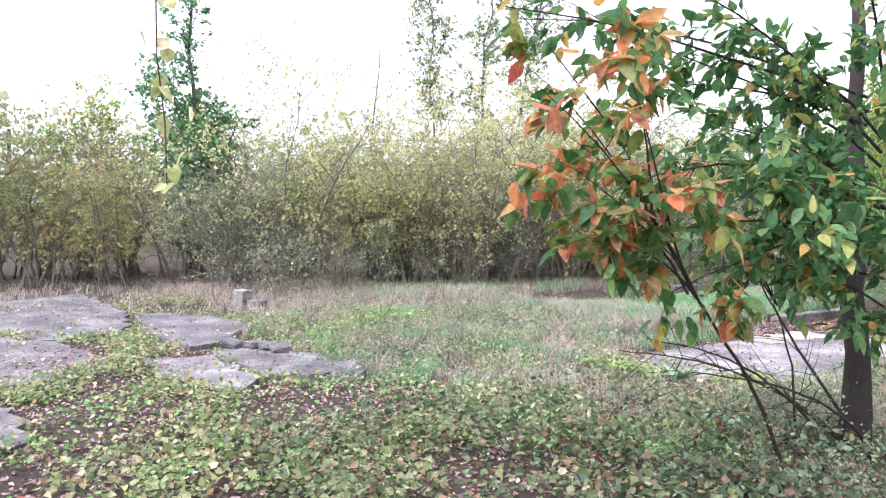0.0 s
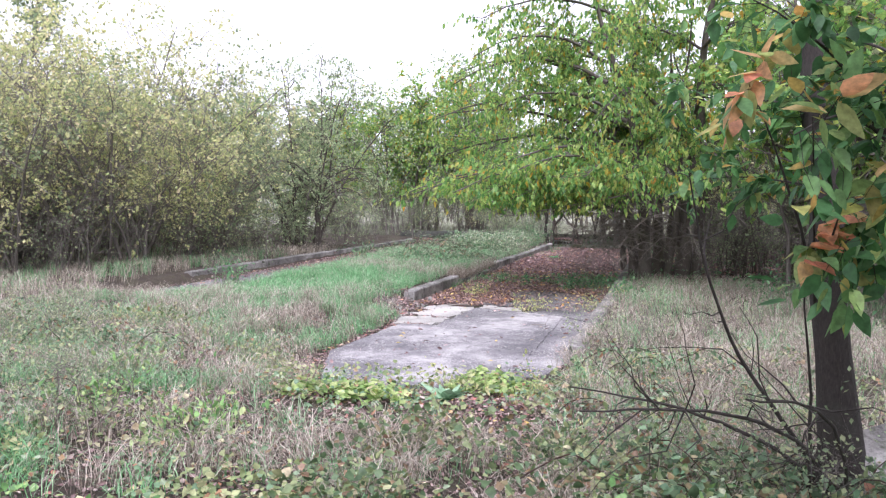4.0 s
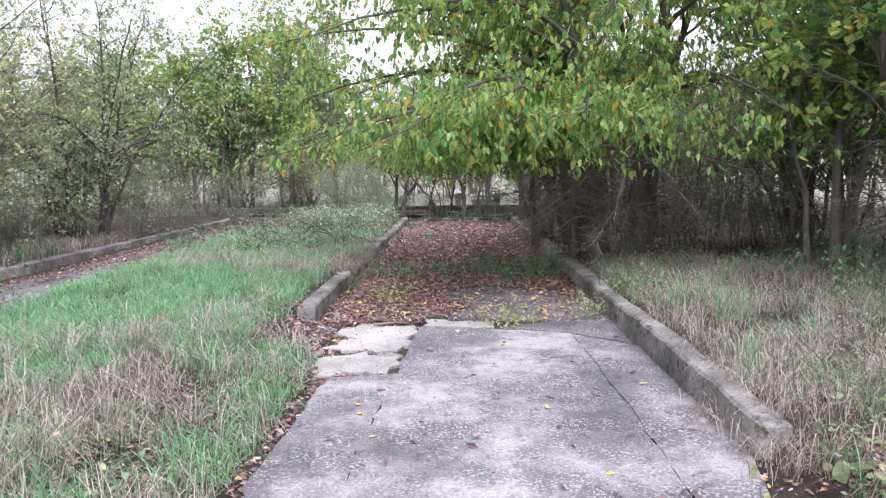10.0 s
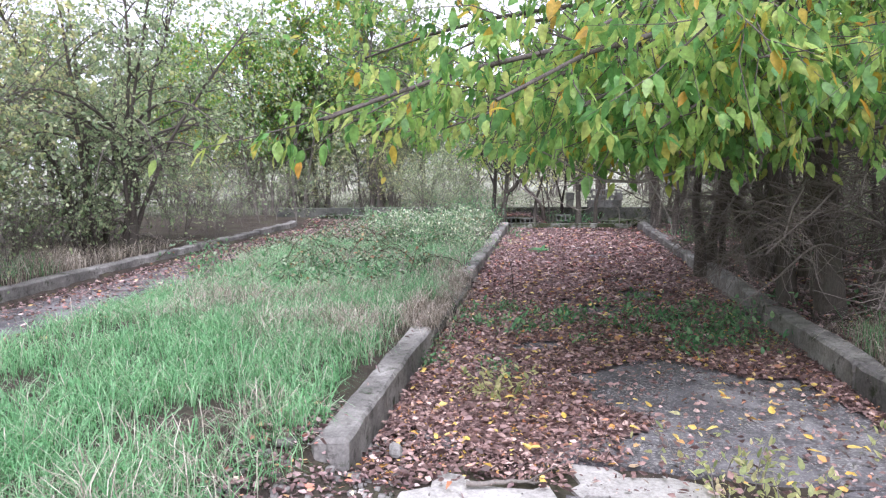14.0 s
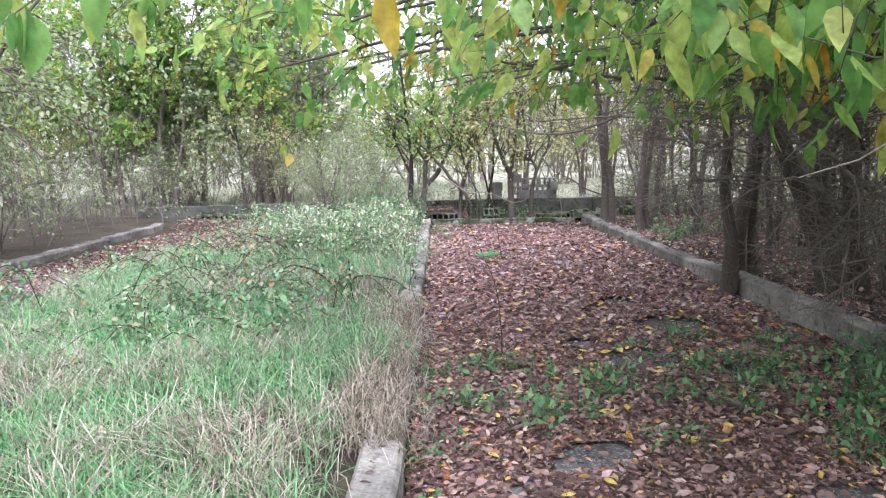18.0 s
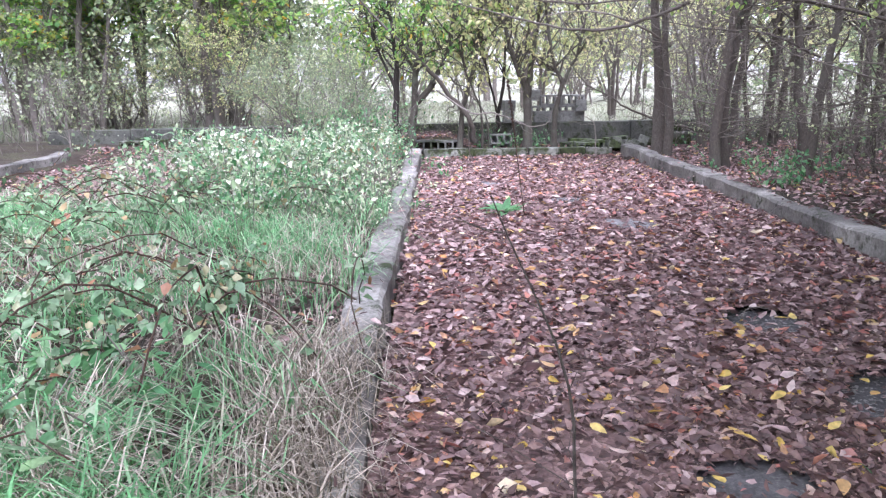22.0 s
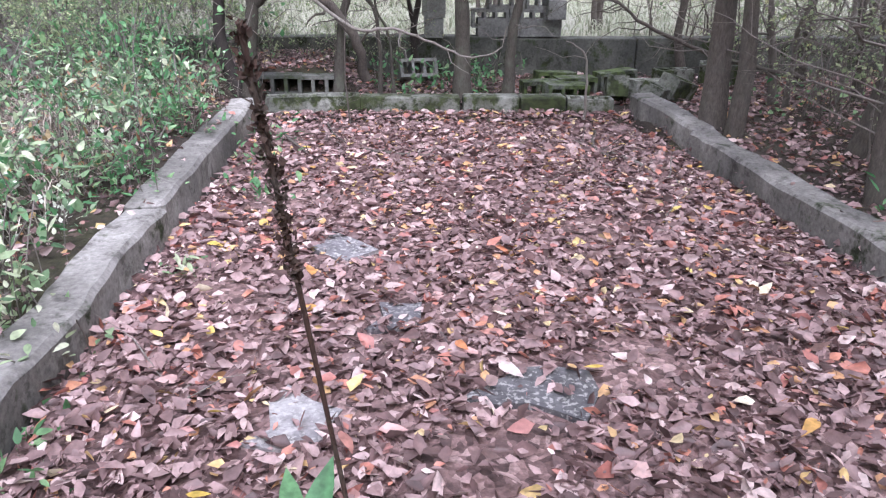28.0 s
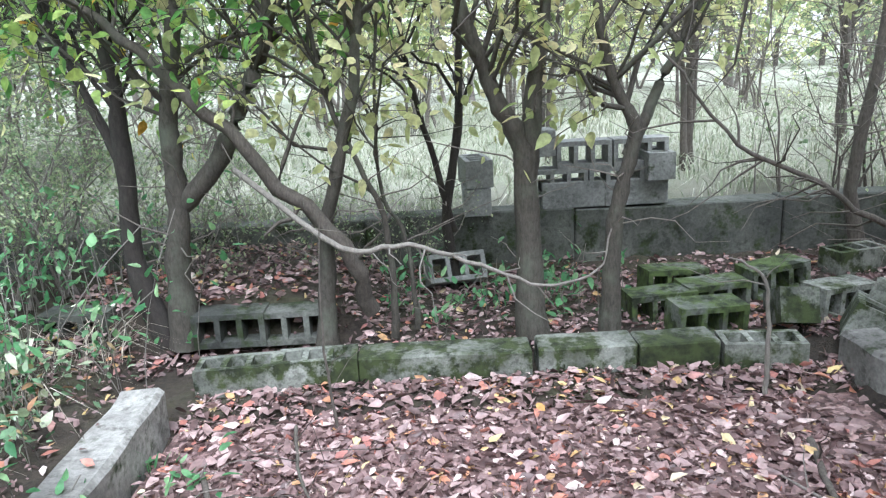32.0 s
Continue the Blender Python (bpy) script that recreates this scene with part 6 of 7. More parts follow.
cover("weeds", "dark tangled weeds under the young trees", 16, (-0.6, 4.4, -0.9, 3.6), 620, (0.025, 0.065), (0.03, 0.34), ROUGHLEAF, -0.35, None, 1.1)
cover("creeper", "few creeper leaves at the lane's edge", 3, (-0.6, 1.0, 4.9, 6.9), 70, (0.05, 0.11), (0.03, 0.16), CREEP, -0.2)
cover("creeper", "creeper and weeds on the near edge of the concrete", 8, (-2.6, 1.2, 3.0, 5.4), 24, (0.03, 0.08), (0.03, 0.25), CREEP, 0.0)
cover("weeds", "mixed green weeds beside the woods", 4, (0.6, 4.5, 12.5, 26), 60, (0.03, 0.07), (0.05, 0.3), HERB, 0.4)


def herb_patch(name, label, seed, spots, stems, height, leaf, mat, per_stem=14, flowers=False, category="weeds"):
    """Leafy upright weeds, each stem its own tube, with leaves all along."""
    rs = np.random.default_rng(seed)
    base = np.array(spots, float)
    k = rs.integers(0, len(base), stems)
    x = base[k, 0] + rs.normal(size=stems) * base[k, 2]
    y = base[k, 1] + rs.normal(size=stems) * base[k, 2]
    ok = (x < -3.36) | (x > 0.35) | (y < 4.8) if flowers else np.ones(stems, bool)
    x, y = x[ok], y[ok]
    n = len(x)
    s = np.linspace(0, 1, 5)[None, :, None]
    h = rs.uniform(*height, n)[:, None, None]
    lean = rs.normal(size=(n, 1, 3)) * np.array([0.3, 0.3, 0])
    P = np.stack([x, y, ground_height(x, y) - 0.02], 1)[:, None] + s * h * np.array([0, 0, 1.0]) + s ** 2 * h * lean
    v, f = tubes(P, np.full(P.shape[:2], 0.003), 3)
    top = tagged(new(name), label, category, "weeds")
    tagged(child("stalkwork", data_mesh("stalkwork", v, f, mats=[TWIG]), top), kind="stuff")
    v, f = leaf_cloud(rs, P, n * per_stem, leaf, (0.5 if flowers else 0.15, 1), hang=0.1, fold=2, wide=0.23, stray=0.05, flat=0.3)
    child("foliage", data_mesh("foliage", v, f, mats=[mat]), top)
    if flowers:
        # Tips coloured brighter than the leaves below, for light falling on top.
        v, f = leaf_cloud(rs, P, n * (9 if spots[0][1] < 22.5 else 3), (0.035, 0.085), (0.78, 1.0), hang=0.15, fold=2, wide=0.24, stray=0.04, flat=0.25)
        child("top_leaves", data_mesh("top_leaves", v, f, mats=[PALE]), top, "larger pale leaves at the stem tips, brightened for light from above")
        v, f = leaf_cloud(rs, P, n * (10 if spots[0][1] < 22 else 2), (0.012, 0.028), (0.75, 1.0), hang=-0.2, fold=False, wide=0.45, stray=0.035)
        tagged(child("seed_fluff", data_mesh("seed_fluff", v, f, mats=[WHITE]), top, "small whitish seed heads"), kind="stuff")
    return top


def bramble(seed, x, y, spread, canes, reach, high):
    """Arching thorny canes with dull leaves, rooted round one place."""
    rs = np.random.default_rng(seed)
    a = rs.uniform(0, 2 * np.pi, canes)
    bx, by = x + rs.normal(size=canes) * spread, y + rs.normal(size=canes) * spread
    s = np.linspace(0, 1, 8)[None, :, None]
    out = np.stack([np.cos(a), np.sin(a), np.zeros(canes)], 1)[:, None]
    ln, h = rs.uniform(0.5 * reach, reach, canes)[:, None, None], rs.uniform(0.4 * high, high, canes)[:, None, None]
    P = np.stack([bx, by, ground_height(bx, by) - 0.02], 1)[:, None] + out * s * ln + np.array([0, 0, 1.0]) * h * (3.4 * s * (1 - s) + 0.35 * s) + np.cumsum(rs.normal(size=(canes, 8, 3)) * 0.018, axis=1)
    ok = (P[..., 0] < -3.05).all(axis=1) | (bx > 0.2)
    P = P[ok]
    top = tagged(new("bramble"), "bramble of brown arching canes with dull green leaves", "bramble", "brambles")
    v, f = tubes(P, np.full(P.shape[:2], 0.0035) * rs.uniform(0.6, 1.4, (len(P), 1)), 4)
    tagged(child("canework", data_mesh("canework", v, f, mats=[STALK]), top), kind="stuff")
    v, f = leaf_cloud(rs, P, len(P) * 34, (0.028, 0.065), (0.12, 1), hang=0.15, wide=0.36, stray=0.03)
    tagged(child("foliage", data_mesh("foliage", v, f, mats=[BRAMBLE]), top), kind="stuff")
    return top


for k, (bx, by) in enumerate([(-4.2, 16.6), (-5.1, 16.9), (-6.0, 16.8), (-4.5, 17.6), (-5.4, 18.0), (-3.85, 17.2), (-6.3, 18.4), (-5.9, 21.4), (-6.0, 23.4), (-4.9, 24.4), (-4.4, 19.2), (-5.2, 19.4)]):
    bramble(300 + k, bx, by, 0.4, 11, 1.2, 0.36 + 0.1 * (k % 3))
for k, (bx, by) in enumerate([(-4.3, 15.6), (-4.9, 15.4), (-5.3, 16.1)]):
    bramble(345 + k, bx, by, 0.25, 10, 0.8, 0.34)
for k, (sx, sy, sr, n) in enumerate([(-4.05, 15.65, 0.13, 12), (-4.45, 15.85, 0.16, 14), (-3.8, 16.25, 0.12, 12), (-4.2, 16.45, 0.18, 18), (-4.9, 16.2, 0.2, 18), (-5.4, 15.6, 0.2, 16)]):
    herb_patch("weed", "broad-leaved green weed among dry grass and brambles", 520 + k, [(sx, sy, sr)], n, (0.16, 0.36), (0.05, 0.095), HERB, 10)
for k, (bx, by) in enumerate([(-4.6, 4.9), (-6.2, 5.4), (-3.4, 3.2), (-5.6, 3.6), (-2.4, 3.0), (1.3, 4.4), (2.4, 1.6), (3.0, 2.4), (1.9, 3.2), (-7.4, 6.2), (1.4, 6.0), (2.6, 0.7)]):
    bramble(330 + k, bx, by, 0.3, 14, 0.7, 0.3)
for k, (sx, sy, n) in enumerate([(-1.69, 15.08, 6), (-1.5, 14.75, 6), (-0.35, 15.9, 8), (-2.14, 14.54, 5), (-1.26, 14.48, 7), (-1.74, 14.0, 4), (-2.56, 14.67, 4), (-2.7, 15.49, 6), (-2.44, 15.36, 5), (-3.05, 15.26, 7), (-1.2, 15.3, 7), (-0.9, 14.9, 8), (-0.7, 15.4, 8), (-0.9, 13.9, 6), (-3.05, 13.9, 5), (-1.0, 16.2, 5), (-0.5, 14.5, 9), (-2.5, 12.95, 4), (-3.0, 13.2, 5)]):
    herb_patch("nettle", "small green nettle growing through fallen leaves", 400 + k, [(sx, sy, 0.07)], n + 2, (0.06, 0.2), (0.025, 0.058), HERB, 22)
for k, (sx, sy) in enumerate([(-3.02, 24.0), (-3.0, 22.2), (-3.03, 21.0), (-3.42, 21.6), (-3.5, 22.9), (-3.45, 20.2), (-3.5, 24.1), (-3.55, 19.4)]):
    herb_patch("weed", "pale weed leaning on the kerb", 430 + k, [(sx, sy, 0.06 if sx > -3.3 else 0.14)], 6 if sx > -3.3 else 22, (0.08, 0.16) if sx > -3.3 else (0.15, 0.5), (0.03, 0.07), PALE if k % 2 else HERB, 14)

for k, (sx, sy, sr) in enumerate([(-3.95, 23.2, 0.35), (-4.1, 21.9, 0.4), (-4.0, 20.7, 0.38), (-4.3, 19.5, 0.3), (-4.7, 21.2, 0.35), (-4.8, 22.8, 0.4), (-4.0, 24.6, 0.35), (-5.9, 23.9, 0.4)]):
    herb_patch("weed_clump", "tall weed clump with pale grey-green leaves", 70 + k, [(sx, sy, sr * 1.15)], 74, (0.16, 0.74) if sy < 22 else (0.14, 0.55), (0.022, 0.065), HERB if k % 2 else BRAMBLE, 18, True)
for k, (sx, sy, sr, hh, n) in enumerate([(-6.9, 10.9, 0.15, 0.85, 34), (-3.5, 1.9, 0.35, 0.35, 40), (0.5, 11.6, 0.2, 0.4, 26), (-0.6, 14.2, 0.35, 0.25, 40), (-0.2, 15.0, 0.3, 0.28, 40), (-0.9, 15.3, 0.4, 0.2, 26), (4.0, 13.5, 0.5, 0.8, 60), (3.2, 11.6, 0.4, 0.6, 40), (-2.9, 14.6, 0.12, 0.25, 9), (-2.35, 14.3, 0.12, 0.3, 9), (-2.05, 14.9, 0.15, 0.22, 9), (-4.2, 25.2, 0.4, 0.9, 70), (-4.6, 26.4, 0.5, 1.0, 70), (-1.8, 26.4, 0.2, 0.45, 14), (-1.2, 26.4, 0.2, 0.4, 12), (1.0, 22.0, 0.3, 0.3, 20), (0.4, 20.8, 0.15, 0.2, 12), (-3.0, 24.7, 0.06, 0.2, 6), (-2.95, 23.3, 0.08, 0.2, 6), (-6.8, 16.6, 0.2, 0.5, 20)]):
    herb_patch("weed", "leafy green weed rising from the leaf litter", 90 + k, [(sx, sy, sr)], n, (hh * 0.5, hh), (0.035, 0.085), HERB, 12)
for k in range(12):
    again(brush, rp.uniform(-8, -2.6), rp.uniform(1.6, 6.5), rp.uniform(0, 360), rp.uniform(0.3, 0.5), label="small dry grey-brown weed stalks in the grass")
for k in range(8):
    again(brush, rp.uniform(0.7, 4.2), rp.uniform(2.5, 9), rp.uniform(0, 360), rp.uniform(0.3, 0.45), label="small dry grey-brown weed stalks in the grass")
for k, (sx, sy, sr) in enumerate([(-1.0, 11.05, 0.2), (-2.5, 12.4, 0.12), (0.2, 11.5, 0.2), (-0.4, 5.6, 0.35)]):
    herb_patch("weed", "pale yellow-green weed growing from a crack", 130 + k, [(sx, sy, sr)], 16, (0.12, 0.3), (0.035, 0.075), YELLOW, 14)

for k, (sx, sy, sr, n) in enumerate([(-5.25, 2.96, 0.3, 44), (-4.8, 2.5, 0.25, 36), (-6.0, 3.4, 0.3, 36), (-3.0, 3.5, 0.22, 26), (-5.4, 6.7, 0.25, 26), (-2.75, 5.5, 0.16, 18), (-3.7, 4.6, 0.25, 26), (-6.6, 1.9, 0.3, 36), (-4.2, 6.2, 0.2, 18), (-1.9, 3.3, 0.2, 22), (-0.2, 3.4, 0.25, 24), (0.9, 3.2, 0.25, 26), (1.5, 2.2, 0.3, 34), (0.7, 1.6, 0.25, 26), (2.2, 2.4, 0.3, 34)]):
    herb_patch("weed_mound", "leafy green and yellowing weed mound in the rough", 500 + k, [(sx, sy, sr)], n, (0.12, 0.34), (0.035, 0.085), CREEP if k % 3 else GREENCREEP, 14)

# rosette plant and dry stalks
ros = tagged(new("rosette_plant"), "low green rosette of long leaves on the leaf litter", "plant")
rs = np.random.default_rng(140)
a = np.arange(16) * 2.4
d = unit(np.stack([np.cos(a), np.sin(a), np.full(16, 0.35) + rs.uniform(-.2, .3, 16)], 1))
leaf_parts(ros, 142, np.tile([-2.28, 20.6, -0.17], (16, 1)), d, rs.uniform(0.16, 0.28, 16), HERBLEAF, 0.17, 0.1)


mul = tagged(new("mullein"), "large pale felted rosette at the edge of the slab", "plant")
rs = np.random.default_rng(141)
a = np.arange(14) * 2.4
d = unit(np.stack([np.cos(a), np.sin(a), np.full(14, 0.45) + rs.uniform(-.25, .4, 14)], 1))
leaf_parts(mul, 143, np.tile([-0.42, 4.47, 0.0], (14, 1)), d, rs.uniform(0.15, 0.26, 14), FELTLEAF, 0.24, 0.1)


def dry_stalk(x, y, top_x, top_y, z0, z1, r, seed):
    ob = tagged(new("dry_stalk"), "tall dead brown weed stalk with a seed spike", "dry stalk", "dry stalks")
    s = np.linspace(0, 1, 9)[:, None]
    P = (np.array([x, y, z0]) + s * np.array([top_x - x, top_y - y, z1 - z0]))[None]
    v, f = tubes(P, np.full((1, 9), r), 6)
    stem = child("stem", data_mesh("stem", v, f, mats=[STALK], smooth=True), ob)
    rs = np.random.default_rng(seed)
    v, f = leaf_cloud(rs, P, 420, (0.008, 0.018), (0.68, 1.0), hang=-0.4, fold=True, wide=0.4, stray=0.006)
    child("seed_spike", data_mesh("seed_spike", v, f, mats=[STALK]), stem)
    return ob


dry_stalk(-2.1, 20.45, -2.27, 20.42, -0.28, 1.02, 0.005, 1)
bare_branch("sapling", "thin bare sapling stem", [(-2.5, 15.8, -0.3), (-2.55, 15.7, 0.3), (-2.75, 15.6, 0.8)], 0.006, 11, 8)
bare_branch("sapling", "thin bare sapling stem", [(-2.4, 25.1, -0.25), (-2.43, 25.12, 0.25), (-2.4, 25.15, 0.75)], 0.008, 12, 4)
bare_branch("sapling", "thin crooked broken stem before the block row", [(-0.49, 25.2, -0.25), (-0.49, 25.2, 0.05), (-0.52, 25.2, 0.32), (-0.6, 25.2, 0.4), (-0.68, 25.2, 0.44)], 0.013, 13, 2, TWIG)
for k, (x0, y0, x1, y1, z, r) in enumerate([(-2.5, 10.93, -2.1, 11.02, -0.225, 0.016), (-0.75, 9.55, -0.45, 9.5, -0.235, 0.008), (-1.7, 20.1, -1.1, 19.7, -0.235, 0.012), (-0.5, 19.4, -0.1, 20.2, -0.22, 0.01), (-2.9, 21.0, -2.5, 22.0, -0.21, 0.012), (-0.6, 22.3, -0.9, 23.9, -0.2, 0.014), (-2.0, 22.9, -1.2, 23.0, -0.21, 0.01), (-0.3, 23.4, -0.75, 24.6, -0.2, 0.016)]):
    bare_branch("fallen_stick", "fallen grey stick on the lane floor", [(x0, y0, z), ((x0 + x1) / 2 + 0.04, (y0 + y1) / 2, z + 0.015), (x1, y1, z)], r, 20 + k, 4, TWIG, "stick")

for k, (pts, r) in enumerate([([(-2.25, 24.27), (-2.0, 24.14), (-1.72, 24.1), (-1.45, 24.17)], 0.014), ([(-2.88, 24.75), (-2.73, 24.38), (-2.65, 24.2), (-2.54, 23.96)], 0.013), ([(-0.52, 24.75), (-0.63, 24.33), (-0.61, 24.06), (-0.6, 23.84)], 0.016), ([(-2.58, 25.1), (-2.5, 24.71), (-2.37, 24.44), (-2.23, 24.29)], 0.009)]):
    bare_branch("fallen_branch", "dark mossy branch lying on the fallen leaves", [(x, y, -0.185) for x, y in pts], r, 40 + k, 8, BARK, "fallen branch")
for k in range(40):
    a, x, y = rp.uniform(0, 6.3), rp.uniform(-2.9, -0.2), rp.uniform(12.5, 25.0)
    ln = rp.uniform(0.1, 0.32)
    bare_branch("fallen_twig", "thin fallen twig on the brown leaves", [(x, y, -0.188), (x + 0.5 * ln * math.cos(a), y + 0.5 * ln * math.sin(a), -0.172), (x + ln * math.cos(a + 0.3), y + ln * math.sin(a + 0.3), -0.186)], rp.uniform(0.002, 0.0045), 700 + k, 0, DEADWOOD, "twig")

# block and slab by the second young tree, old stump of posts in the yard
block(2.35, 3.5, -0.05, 25, BLOCK, "grey hollow block half hidden in dry grass", "", rx=90, seed=71)
ob = tagged(new("concrete_slab"), "leaning piece of grey concrete slab on a block", "concrete slab")
part("slab_body", rough_box(0.6, 0.4, 0.08, 73), KERB, ob)
ob.matrix_basis = pose(2.6, 3.75, 0.14, 22, -12, 30)
for k, (x, y, w) in enumerate([(-3.1, 10.1, 0.16), (-3.25, 10.5, 0.12), (-2.95, 11.25, 0.14), (-3.35, 9.4, 0.1), (-3.15, 9.0, 0.12)]):
    ob = tagged(new("rubble_piece"), "pale broken lump of concrete beside the lane", "rubble", "rubble by the lane")
    part("lump", rough_box(w * 0.8, w * 0.55, w * 0.4, 185 + k, chip=0.012, round_=0.02), KERB, ob)
    ob.matrix_basis = pose(x, y, -0.225, 8 * k, -9, 50 * k)
for k, (x, y) in enumerate([(-9.6, 2.4), (-9.3, 2.6)]):
    ob = tagged(new("broken_post"), "short broken grey concrete post", "post", "broken posts")
    part("post_body", rough_box(0.3, 0.26, 0.5 - 0.2 * k, 75 + k), KERB, ob)
    ob.matrix_basis = pose(x, y, -0.1, 0, 4, 20 + 30 * k)
for k, (x, y) in enumerate([(-4.9, 1.0), (-4.65, 1.15), (-4.4, 1.2), (-5.1, 0.75)]):
    ob = tagged(new("rubble_piece"), "mossy broken lump of concrete", "rubble", "rubble in the yard")
    part("lump", rough_box(0.3 - 0.03 * k, 0.22, 0.1, 85 + k, chip=0.03, round_=0.02), DARKCONC, ob)
    ob.matrix_basis = pose(x, y, 0.03, 5 * k, -6, 40 * k)

# ---- fallen leaves ----
def lane_rise(y):
    """The leaf layer thickens along the lane and thins out before the block row."""
    return 0.045 * np.clip((y - 15) / 5, 0, 1) * np.clip((25.3 - y) / 3.5, -0.3, 1)


def litter_points(seed, box, per_m2, keep=None):
    rs = np.random.default_rng(seed)
    x, y = scatter(rs, *box, per_m2)
    if keep is not None:
        ok = keep(x, y, rs)
        x, y = x[ok], y[ok]
    return rs, x, y


def litter(name, label, seed, box, per_m2, keep=None, size=(0.045, 0.105), floor=-0.228, mat=None, wide=0.26):
    rs, x, y = litter_points(seed, box, per_m2, keep)
    z = np.maximum(ground_height(x, y), floor + lane_rise(y) * (floor > -0.23)) + 0.006 + rs.uniform(0, 0.032, len(x))
    a = rs.uniform(0, 2 * np.pi, len(x))
    d = unit(np.stack([np.cos(a), np.sin(a), rs.normal(size=len(x)) * 0.22], 1))
    v, f = leaf_shapes(rs, np.stack([x, y, z], 1), d, size[0] + (size[1] - size[0]) * rs.random(len(x)) ** 1.7, True, wide, 0.75)
    return tagged(new(name, data_mesh(name, v, f, mats=[mat or LITTER])), label, "leaves", kind="stuff")


BARE = [(-2.28, 22.46, 0.16), (-2.06, 21.8, 0.12), (-2.36, 21.13, 0.13), (-1.6, 21.25, 0.2), (-1.27, 20.0, 0.24), (-1.5, 15.6, 0.28), (-1.9, 16.05, 0.16), (-1.0, 16.6, 0.3), (-1.2, 17.6, 0.2), (-0.9, 15.2, 0.2)]


def bare_spots(x, y, rs):
    for px, py, r in BARE:
        x = np.where(np.hypot(x - px, y - py) < r * (0.8 + 0.4 * rs.random(len(x))), 99.0, x)
    thin = (on_plate(x, y) & (y < 11.3)) | (patchy(x, y, 1.1, 2.0) > 0.95) | ((y < 13.3 + 0.25 * np.sin(4 * x)) & (x > -1.7 + 0.22 * np.sin(3.3 * y) + 0.1 * np.sin(9 * y)) & (x < 0.0 - 0.2 * (y - 12)))
    return (~thin & (x < 50)) | (rs.random(len(x)) < 0.12)


carpet = tagged(new("leaf_carpet"), "loose fallen leaves in pink, rust and yellow on the lane", "fallen leaves")
rs = np.random.default_rng(200)
x = np.concatenate([rs.uniform(-3.0, -0.2, 190), rs.uniform(-3.0, -0.3, 100)])
y = np.concatenate([rs.uniform(17.0, 23.0, 190), rs.uniform(11.6, 15.0, 100)])
a = rs.uniform(0, 2 * np.pi, 290)
leaf_parts(carpet, 201, np.stack([x, y, -0.192 + lane_rise(y) + rs.uniform(0, 0.012, 290)], 1), unit(np.stack([np.cos(a), np.sin(a), rs.normal(size=290) * 0.15], 1)), rs.uniform(0.05, 0.1, 290), FALLEN, 0.24, 0.25)

gold = tagged(new("golden_leaves"), "single golden-yellow leaves fallen on the brown litter", "fallen leaves")
rs = np.random.default_rng(210)
y = np.concatenate([rs.uniform(11.3, 17.5, 200), rs.uniform(17.5, 25.2, 50), rs.uniform(6.5, 11.3, 16)])
x = rs.uniform(-2.95, -0.05, 266)
z = np.where(y > 11.3, -0.185 + lane_rise(y), -0.236)
a = rs.uniform(0, 2 * np.pi, 266)
leaf_parts(gold, 211, np.stack([x, y, z], 1), unit(np.stack([np.cos(a), np.sin(a), rs.normal(size=266) * 0.12], 1)), rs.uniform(0.045, 0.085, 266), GOLDEN, 0.27, 0.2)

fade = lambda y, rs: rs.random(len(y)) < np.clip((y - 15.6) / 2.4, 0.08, 1)
litter("leaf_litter", "pink, rust and cream fallen leaves covering the lane", 1, (-3.12, 0.1, 12.5, 25.5), 2300, lambda x, y, rs: bare_spots(x, y, rs) & fade(y, rs), size=(0.018, 0.088))
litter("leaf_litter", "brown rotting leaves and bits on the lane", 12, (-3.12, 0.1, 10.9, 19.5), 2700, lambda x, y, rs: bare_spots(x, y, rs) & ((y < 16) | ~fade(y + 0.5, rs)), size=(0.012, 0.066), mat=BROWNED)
litter("leaf_litter", "fallen leaves beyond the block row", 2, (-4.2, 4, 25.75, 27.3), 800, size=(0.03, 0.085))
litter("leaf_litter", "fallen leaves along the side lane", 3, (-8.6, -6.4, 9, 26.5), 560, lambda x, y, rs: rs.random(len(x)) < np.clip(0.25 + (y - 13.0) * 0.2 + (np.abs(x + 7.6) - 0.6) * 0.9, 0.1, 1), size=(0.03, 0.075), floor=-0.218)
litter("leaf_litter", "fallen leaves under the trees", 4, (0.12, 5, 13.5, 26), 520, lambda x, y, rs: rs.random(len(x)) < np.clip(1.1 - x * 0.2, 0.3, 1), size=(0.03, 0.085), floor=-1)
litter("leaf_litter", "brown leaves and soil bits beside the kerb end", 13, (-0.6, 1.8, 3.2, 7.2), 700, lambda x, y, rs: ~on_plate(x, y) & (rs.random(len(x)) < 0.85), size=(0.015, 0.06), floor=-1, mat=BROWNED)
litter("leaf_litter", "few scattered leaves on the concrete", 5, (-3.0, 0.1, 5.2, 11.3), 9, size=(0.03, 0.09), floor=-0.243)
litter("leaf_litter", "fallen leaves at the edge of the concrete", 6, (-3.7, -2.2, 5.5, 11.6), 1100, lambda x, y, rs: ~on_plate(x, y), size=(0.025, 0.06), floor=-1)
litter("leaf_litter", "brown leaves and bits in the yard", 7, (-9, 5, -3.2, 6.0), 420, lambda x, y, rs: ~in_lane(x, y), size=(0.025, 0.07), floor=-1)
litter("leaf_litter", "brown leaf bits lying on the yard plates", 9, (-14, -1.5, -3.0, 1.9), 22, lambda x, y, rs: on_plate(x, y), size=(0.03, 0.07), floor=0.03)
litter("leaf_litter", "fallen leaves under the weeds by the kerb", 10, (-6.5, -3.36, 17, 26), 420, size=(0.02, 0.075), floor=-1)


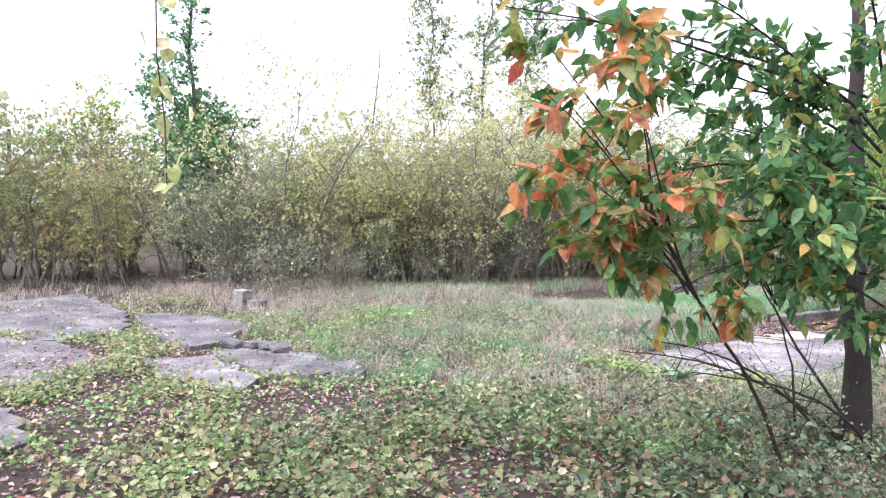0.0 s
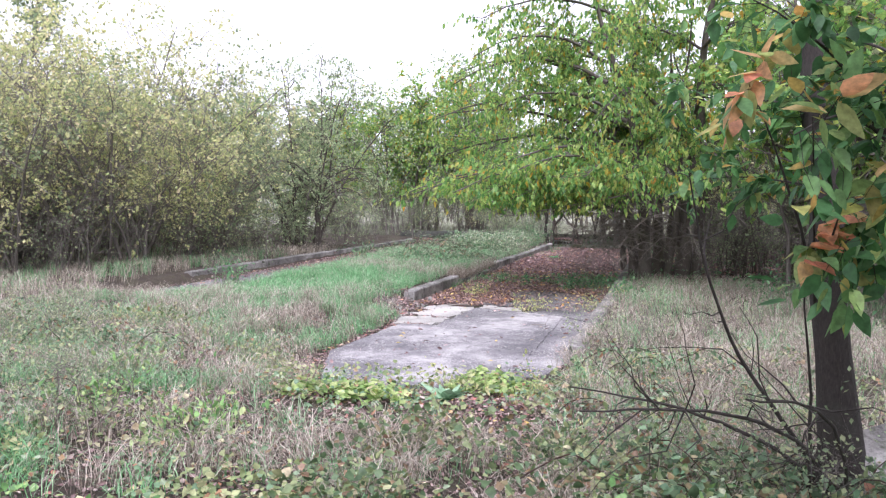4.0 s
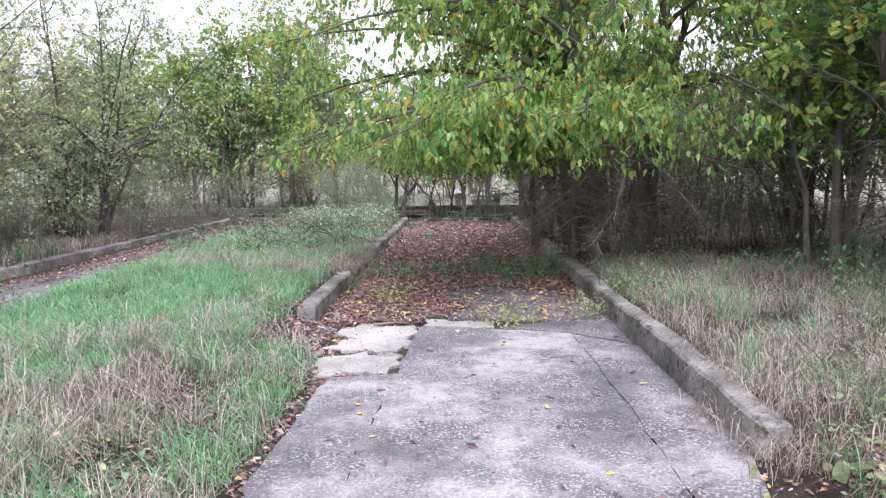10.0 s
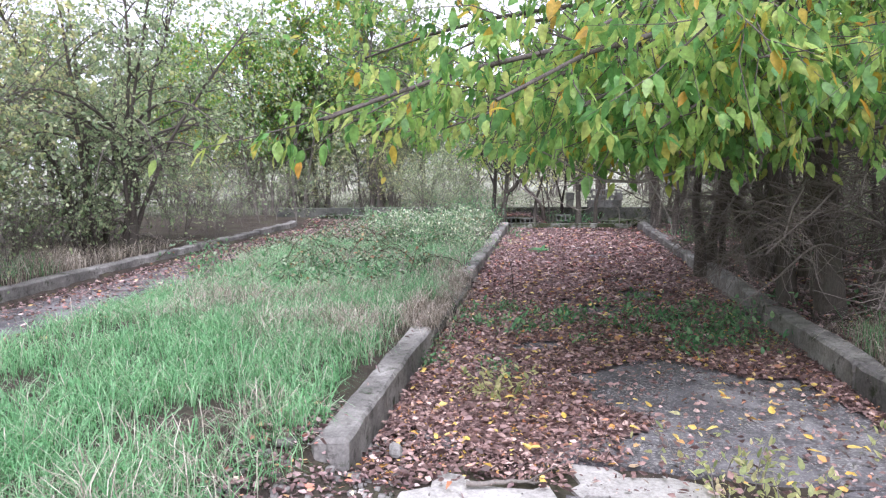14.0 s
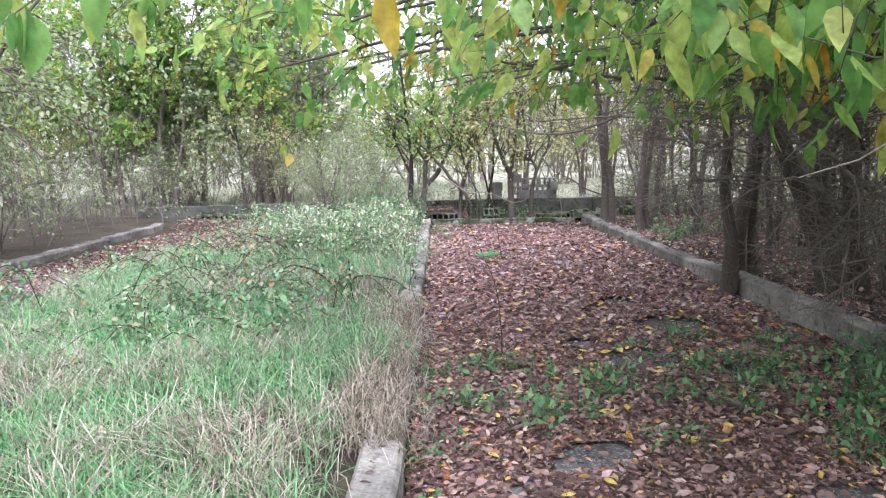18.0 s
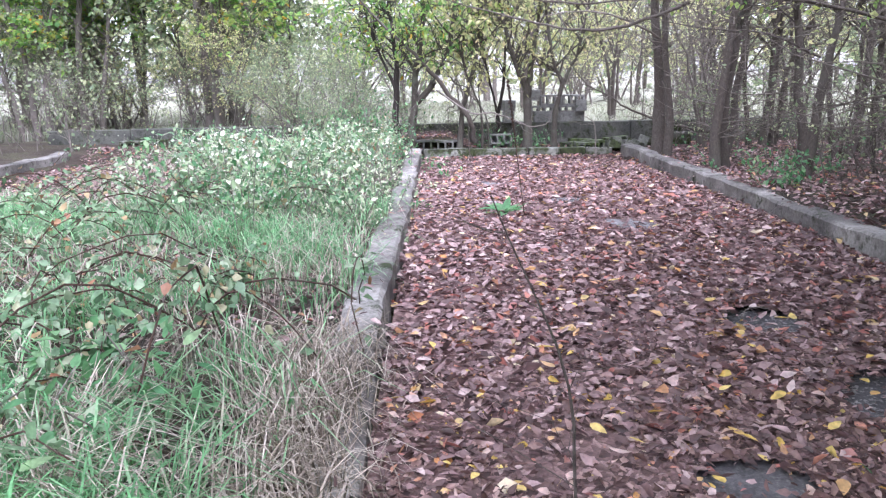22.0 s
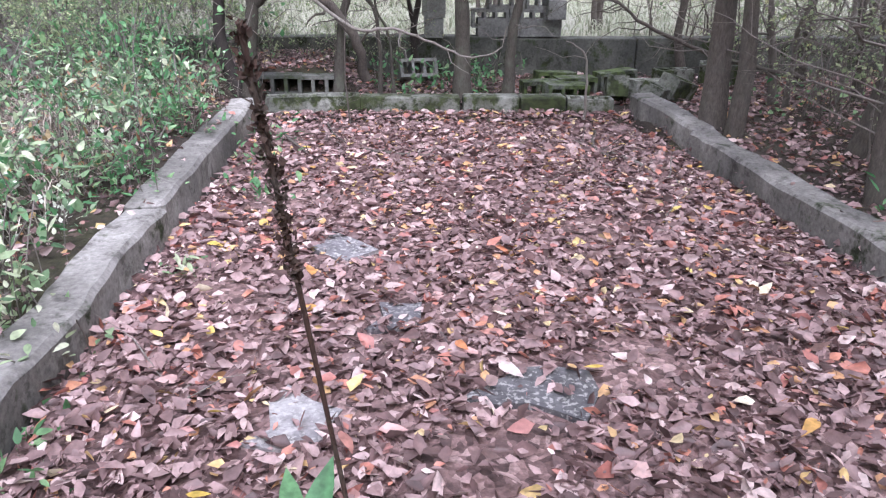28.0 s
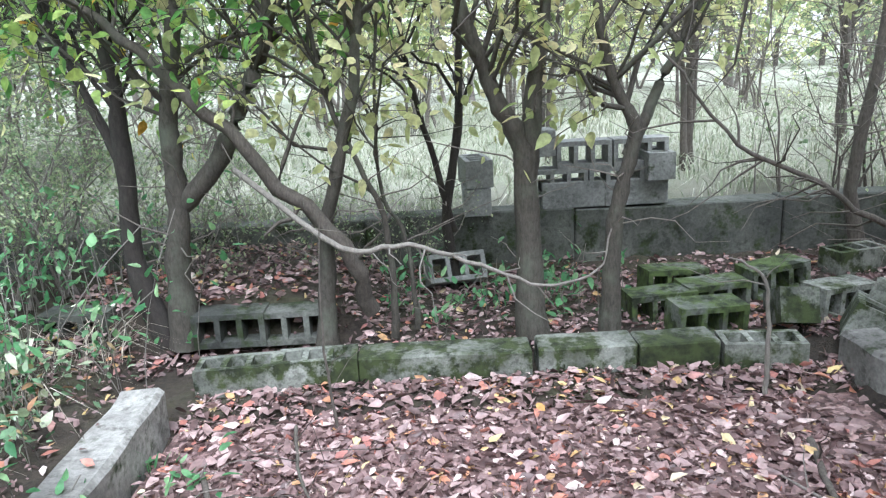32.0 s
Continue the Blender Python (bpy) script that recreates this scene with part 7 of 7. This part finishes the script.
def litter_mat(name, label, x0, x1, y0, y1, step, seed):
    """The pressed layer under the loose leaves: an uneven skin with ragged holes where the floor shows."""
    rs = np.random.default_rng(seed)
    xs, ys = np.arange(x0, x1, step), np.arange(y0, y1, step)
    X, Y = np.meshgrid(xs, ys, indexing="ij")
    Z = -0.236 + lane_rise(Y) + rs.uniform(0, 0.012, X.shape) + 0.008 * np.sin(X * 5 + Y * 3)
    thin = ((patchy(X, Y, 1.1, 2.0) > 0.95) & (Y < 15.5)) | ((Y < 13.3 + 0.25 * np.sin(4 * X)) & (X > -1.7 + 0.22 * np.sin(3.3 * Y) + 0.1 * np.sin(9 * Y)) & (X < 0.0 - 0.2 * (Y - 12))) | np.any([np.hypot(X - px, Y - py) < r for px, py, r in BARE if py < 19], axis=0) | (Y < 11.5 + 0.2 * np.sin(X * 6))
    idx = np.arange(X.size).reshape(X.shape)
    F = np.stack([idx[:-1, :-1], idx[1:, :-1], idx[1:, 1:], idx[:-1, 1:]], -1)
    F = F[~thin[:-1, :-1]]
    return tagged(new(name, data_mesh(name, np.stack([X, Y, Z], -1), F, mats=[LEAFMAT], smooth=True)), label, "leaves", kind="stuff")


litter_mat("leaf_mat", "pressed brown layer of rotting leaves", -3.13, 0.12, 11.3, 25.45, 0.06, 3)


def rubble(name, label, seed, box, count, size):
    """Loose crumbs of concrete: small chipped lumps."""
    rs = np.random.default_rng(seed)
    x, y = rs.uniform(box[0], box[1], count), rs.uniform(box[2], box[3], count)
    cube = np.array([[-1, -1, -1], [1, -1, -1], [1, 1, -1], [-1, 1, -1], [-1, -1, 1], [1, -1, 1], [1, 1, 1], [-1, 1, 1]], float)
    quad = np.array([[0, 3, 2, 1], [4, 5, 6, 7], [0, 1, 5, 4], [1, 2, 6, 5], [2, 3, 7, 6], [3, 0, 4, 7]])
    s = (rs.uniform(*size, count) * rs.uniform(0.5, 1, count))[:, None, None]
    V = cube[None] * s * rs.uniform(0.5, 1.0, (count, 1, 3)) * rs.uniform(0.6, 1.1, (count, 8, 1))
    V = V + np.stack([x, y, np.maximum(ground_height(x, y), -0.25) + 0.004], 1)[:, None]
    F = quad[None] + (np.arange(count) * 8)[:, None, None]
    return tagged(new(name, data_mesh(name, V.reshape(-1, 3), F.reshape(-1, 4), mats=[KERB])), label, "rubble", kind="stuff")


rubble("concrete_crumbs", "loose pale crumbs of broken concrete", 1, (-3.7, -2.85, 7.6, 11.6), 1200, (0.006, 0.035))
rubble("concrete_crumbs", "pale grit on the slab", 2, (-2.7, 0.1, 5.6, 11.0), 500, (0.004, 0.012))
rubble("concrete_crumbs", "pale grit on the darker floor", 3, (-1.9, 0.0, 11.3, 13.6), 350, (0.004, 0.013))
litter("leaf_litter", "fallen leaves on the kerb tops", 8, (-3.33, -3.15, 11, 25), 30, size=(0.03, 0.075), floor=-0.015)

for k, (x, y, w) in enumerate([(2.3, 2.6, 0.5), (2.9, 1.9, 0.45), (3.2, 1.0, 0.4), (1.7, 3.4, 0.4), (2.0, 1.4, 0.32)]):
    again(brush, x, y, 70 * k, w, label="tangle of bare stems under the young trees")
for k, pts in enumerate([[(2.2, 3.1, 0.1), (1.9, 2.6, 0.55), (1.5, 2.2, 0.75), (1.0, 1.9, 0.78)], [(2.2, 3.0, 0.0), (2.1, 2.5, 0.5), (1.9, 2.0, 0.85), (1.6, 1.5, 1.0)], [(2.3, 3.2, 0.0), (1.8, 3.0, 0.4), (1.3, 2.8, 0.6), (0.8, 2.9, 0.62)], [(2.5, 2.9, 0.0), (2.6, 2.3, 0.5), (2.5, 1.7, 0.8), (2.2, 1.2, 0.9)], [(2.1, 3.3, 0.2), (1.7, 3.2, 0.8), (1.5, 3.0, 1.3), (1.4, 2.8, 1.8)]]):
    bare_branch("bare_stem", "dark arching bare stem beside the young tree", pts, 0.014, 80 + k, 14, DARKBARK)
for k, (bx, by) in enumerate([(2.1, 2.9), (2.6, 2.6), (2.9, 3.1), (1.7, 2.6), (2.3, 2.0)]):
    bramble(360 + k, bx, by, 0.3, 18, 0.8, 0.4)
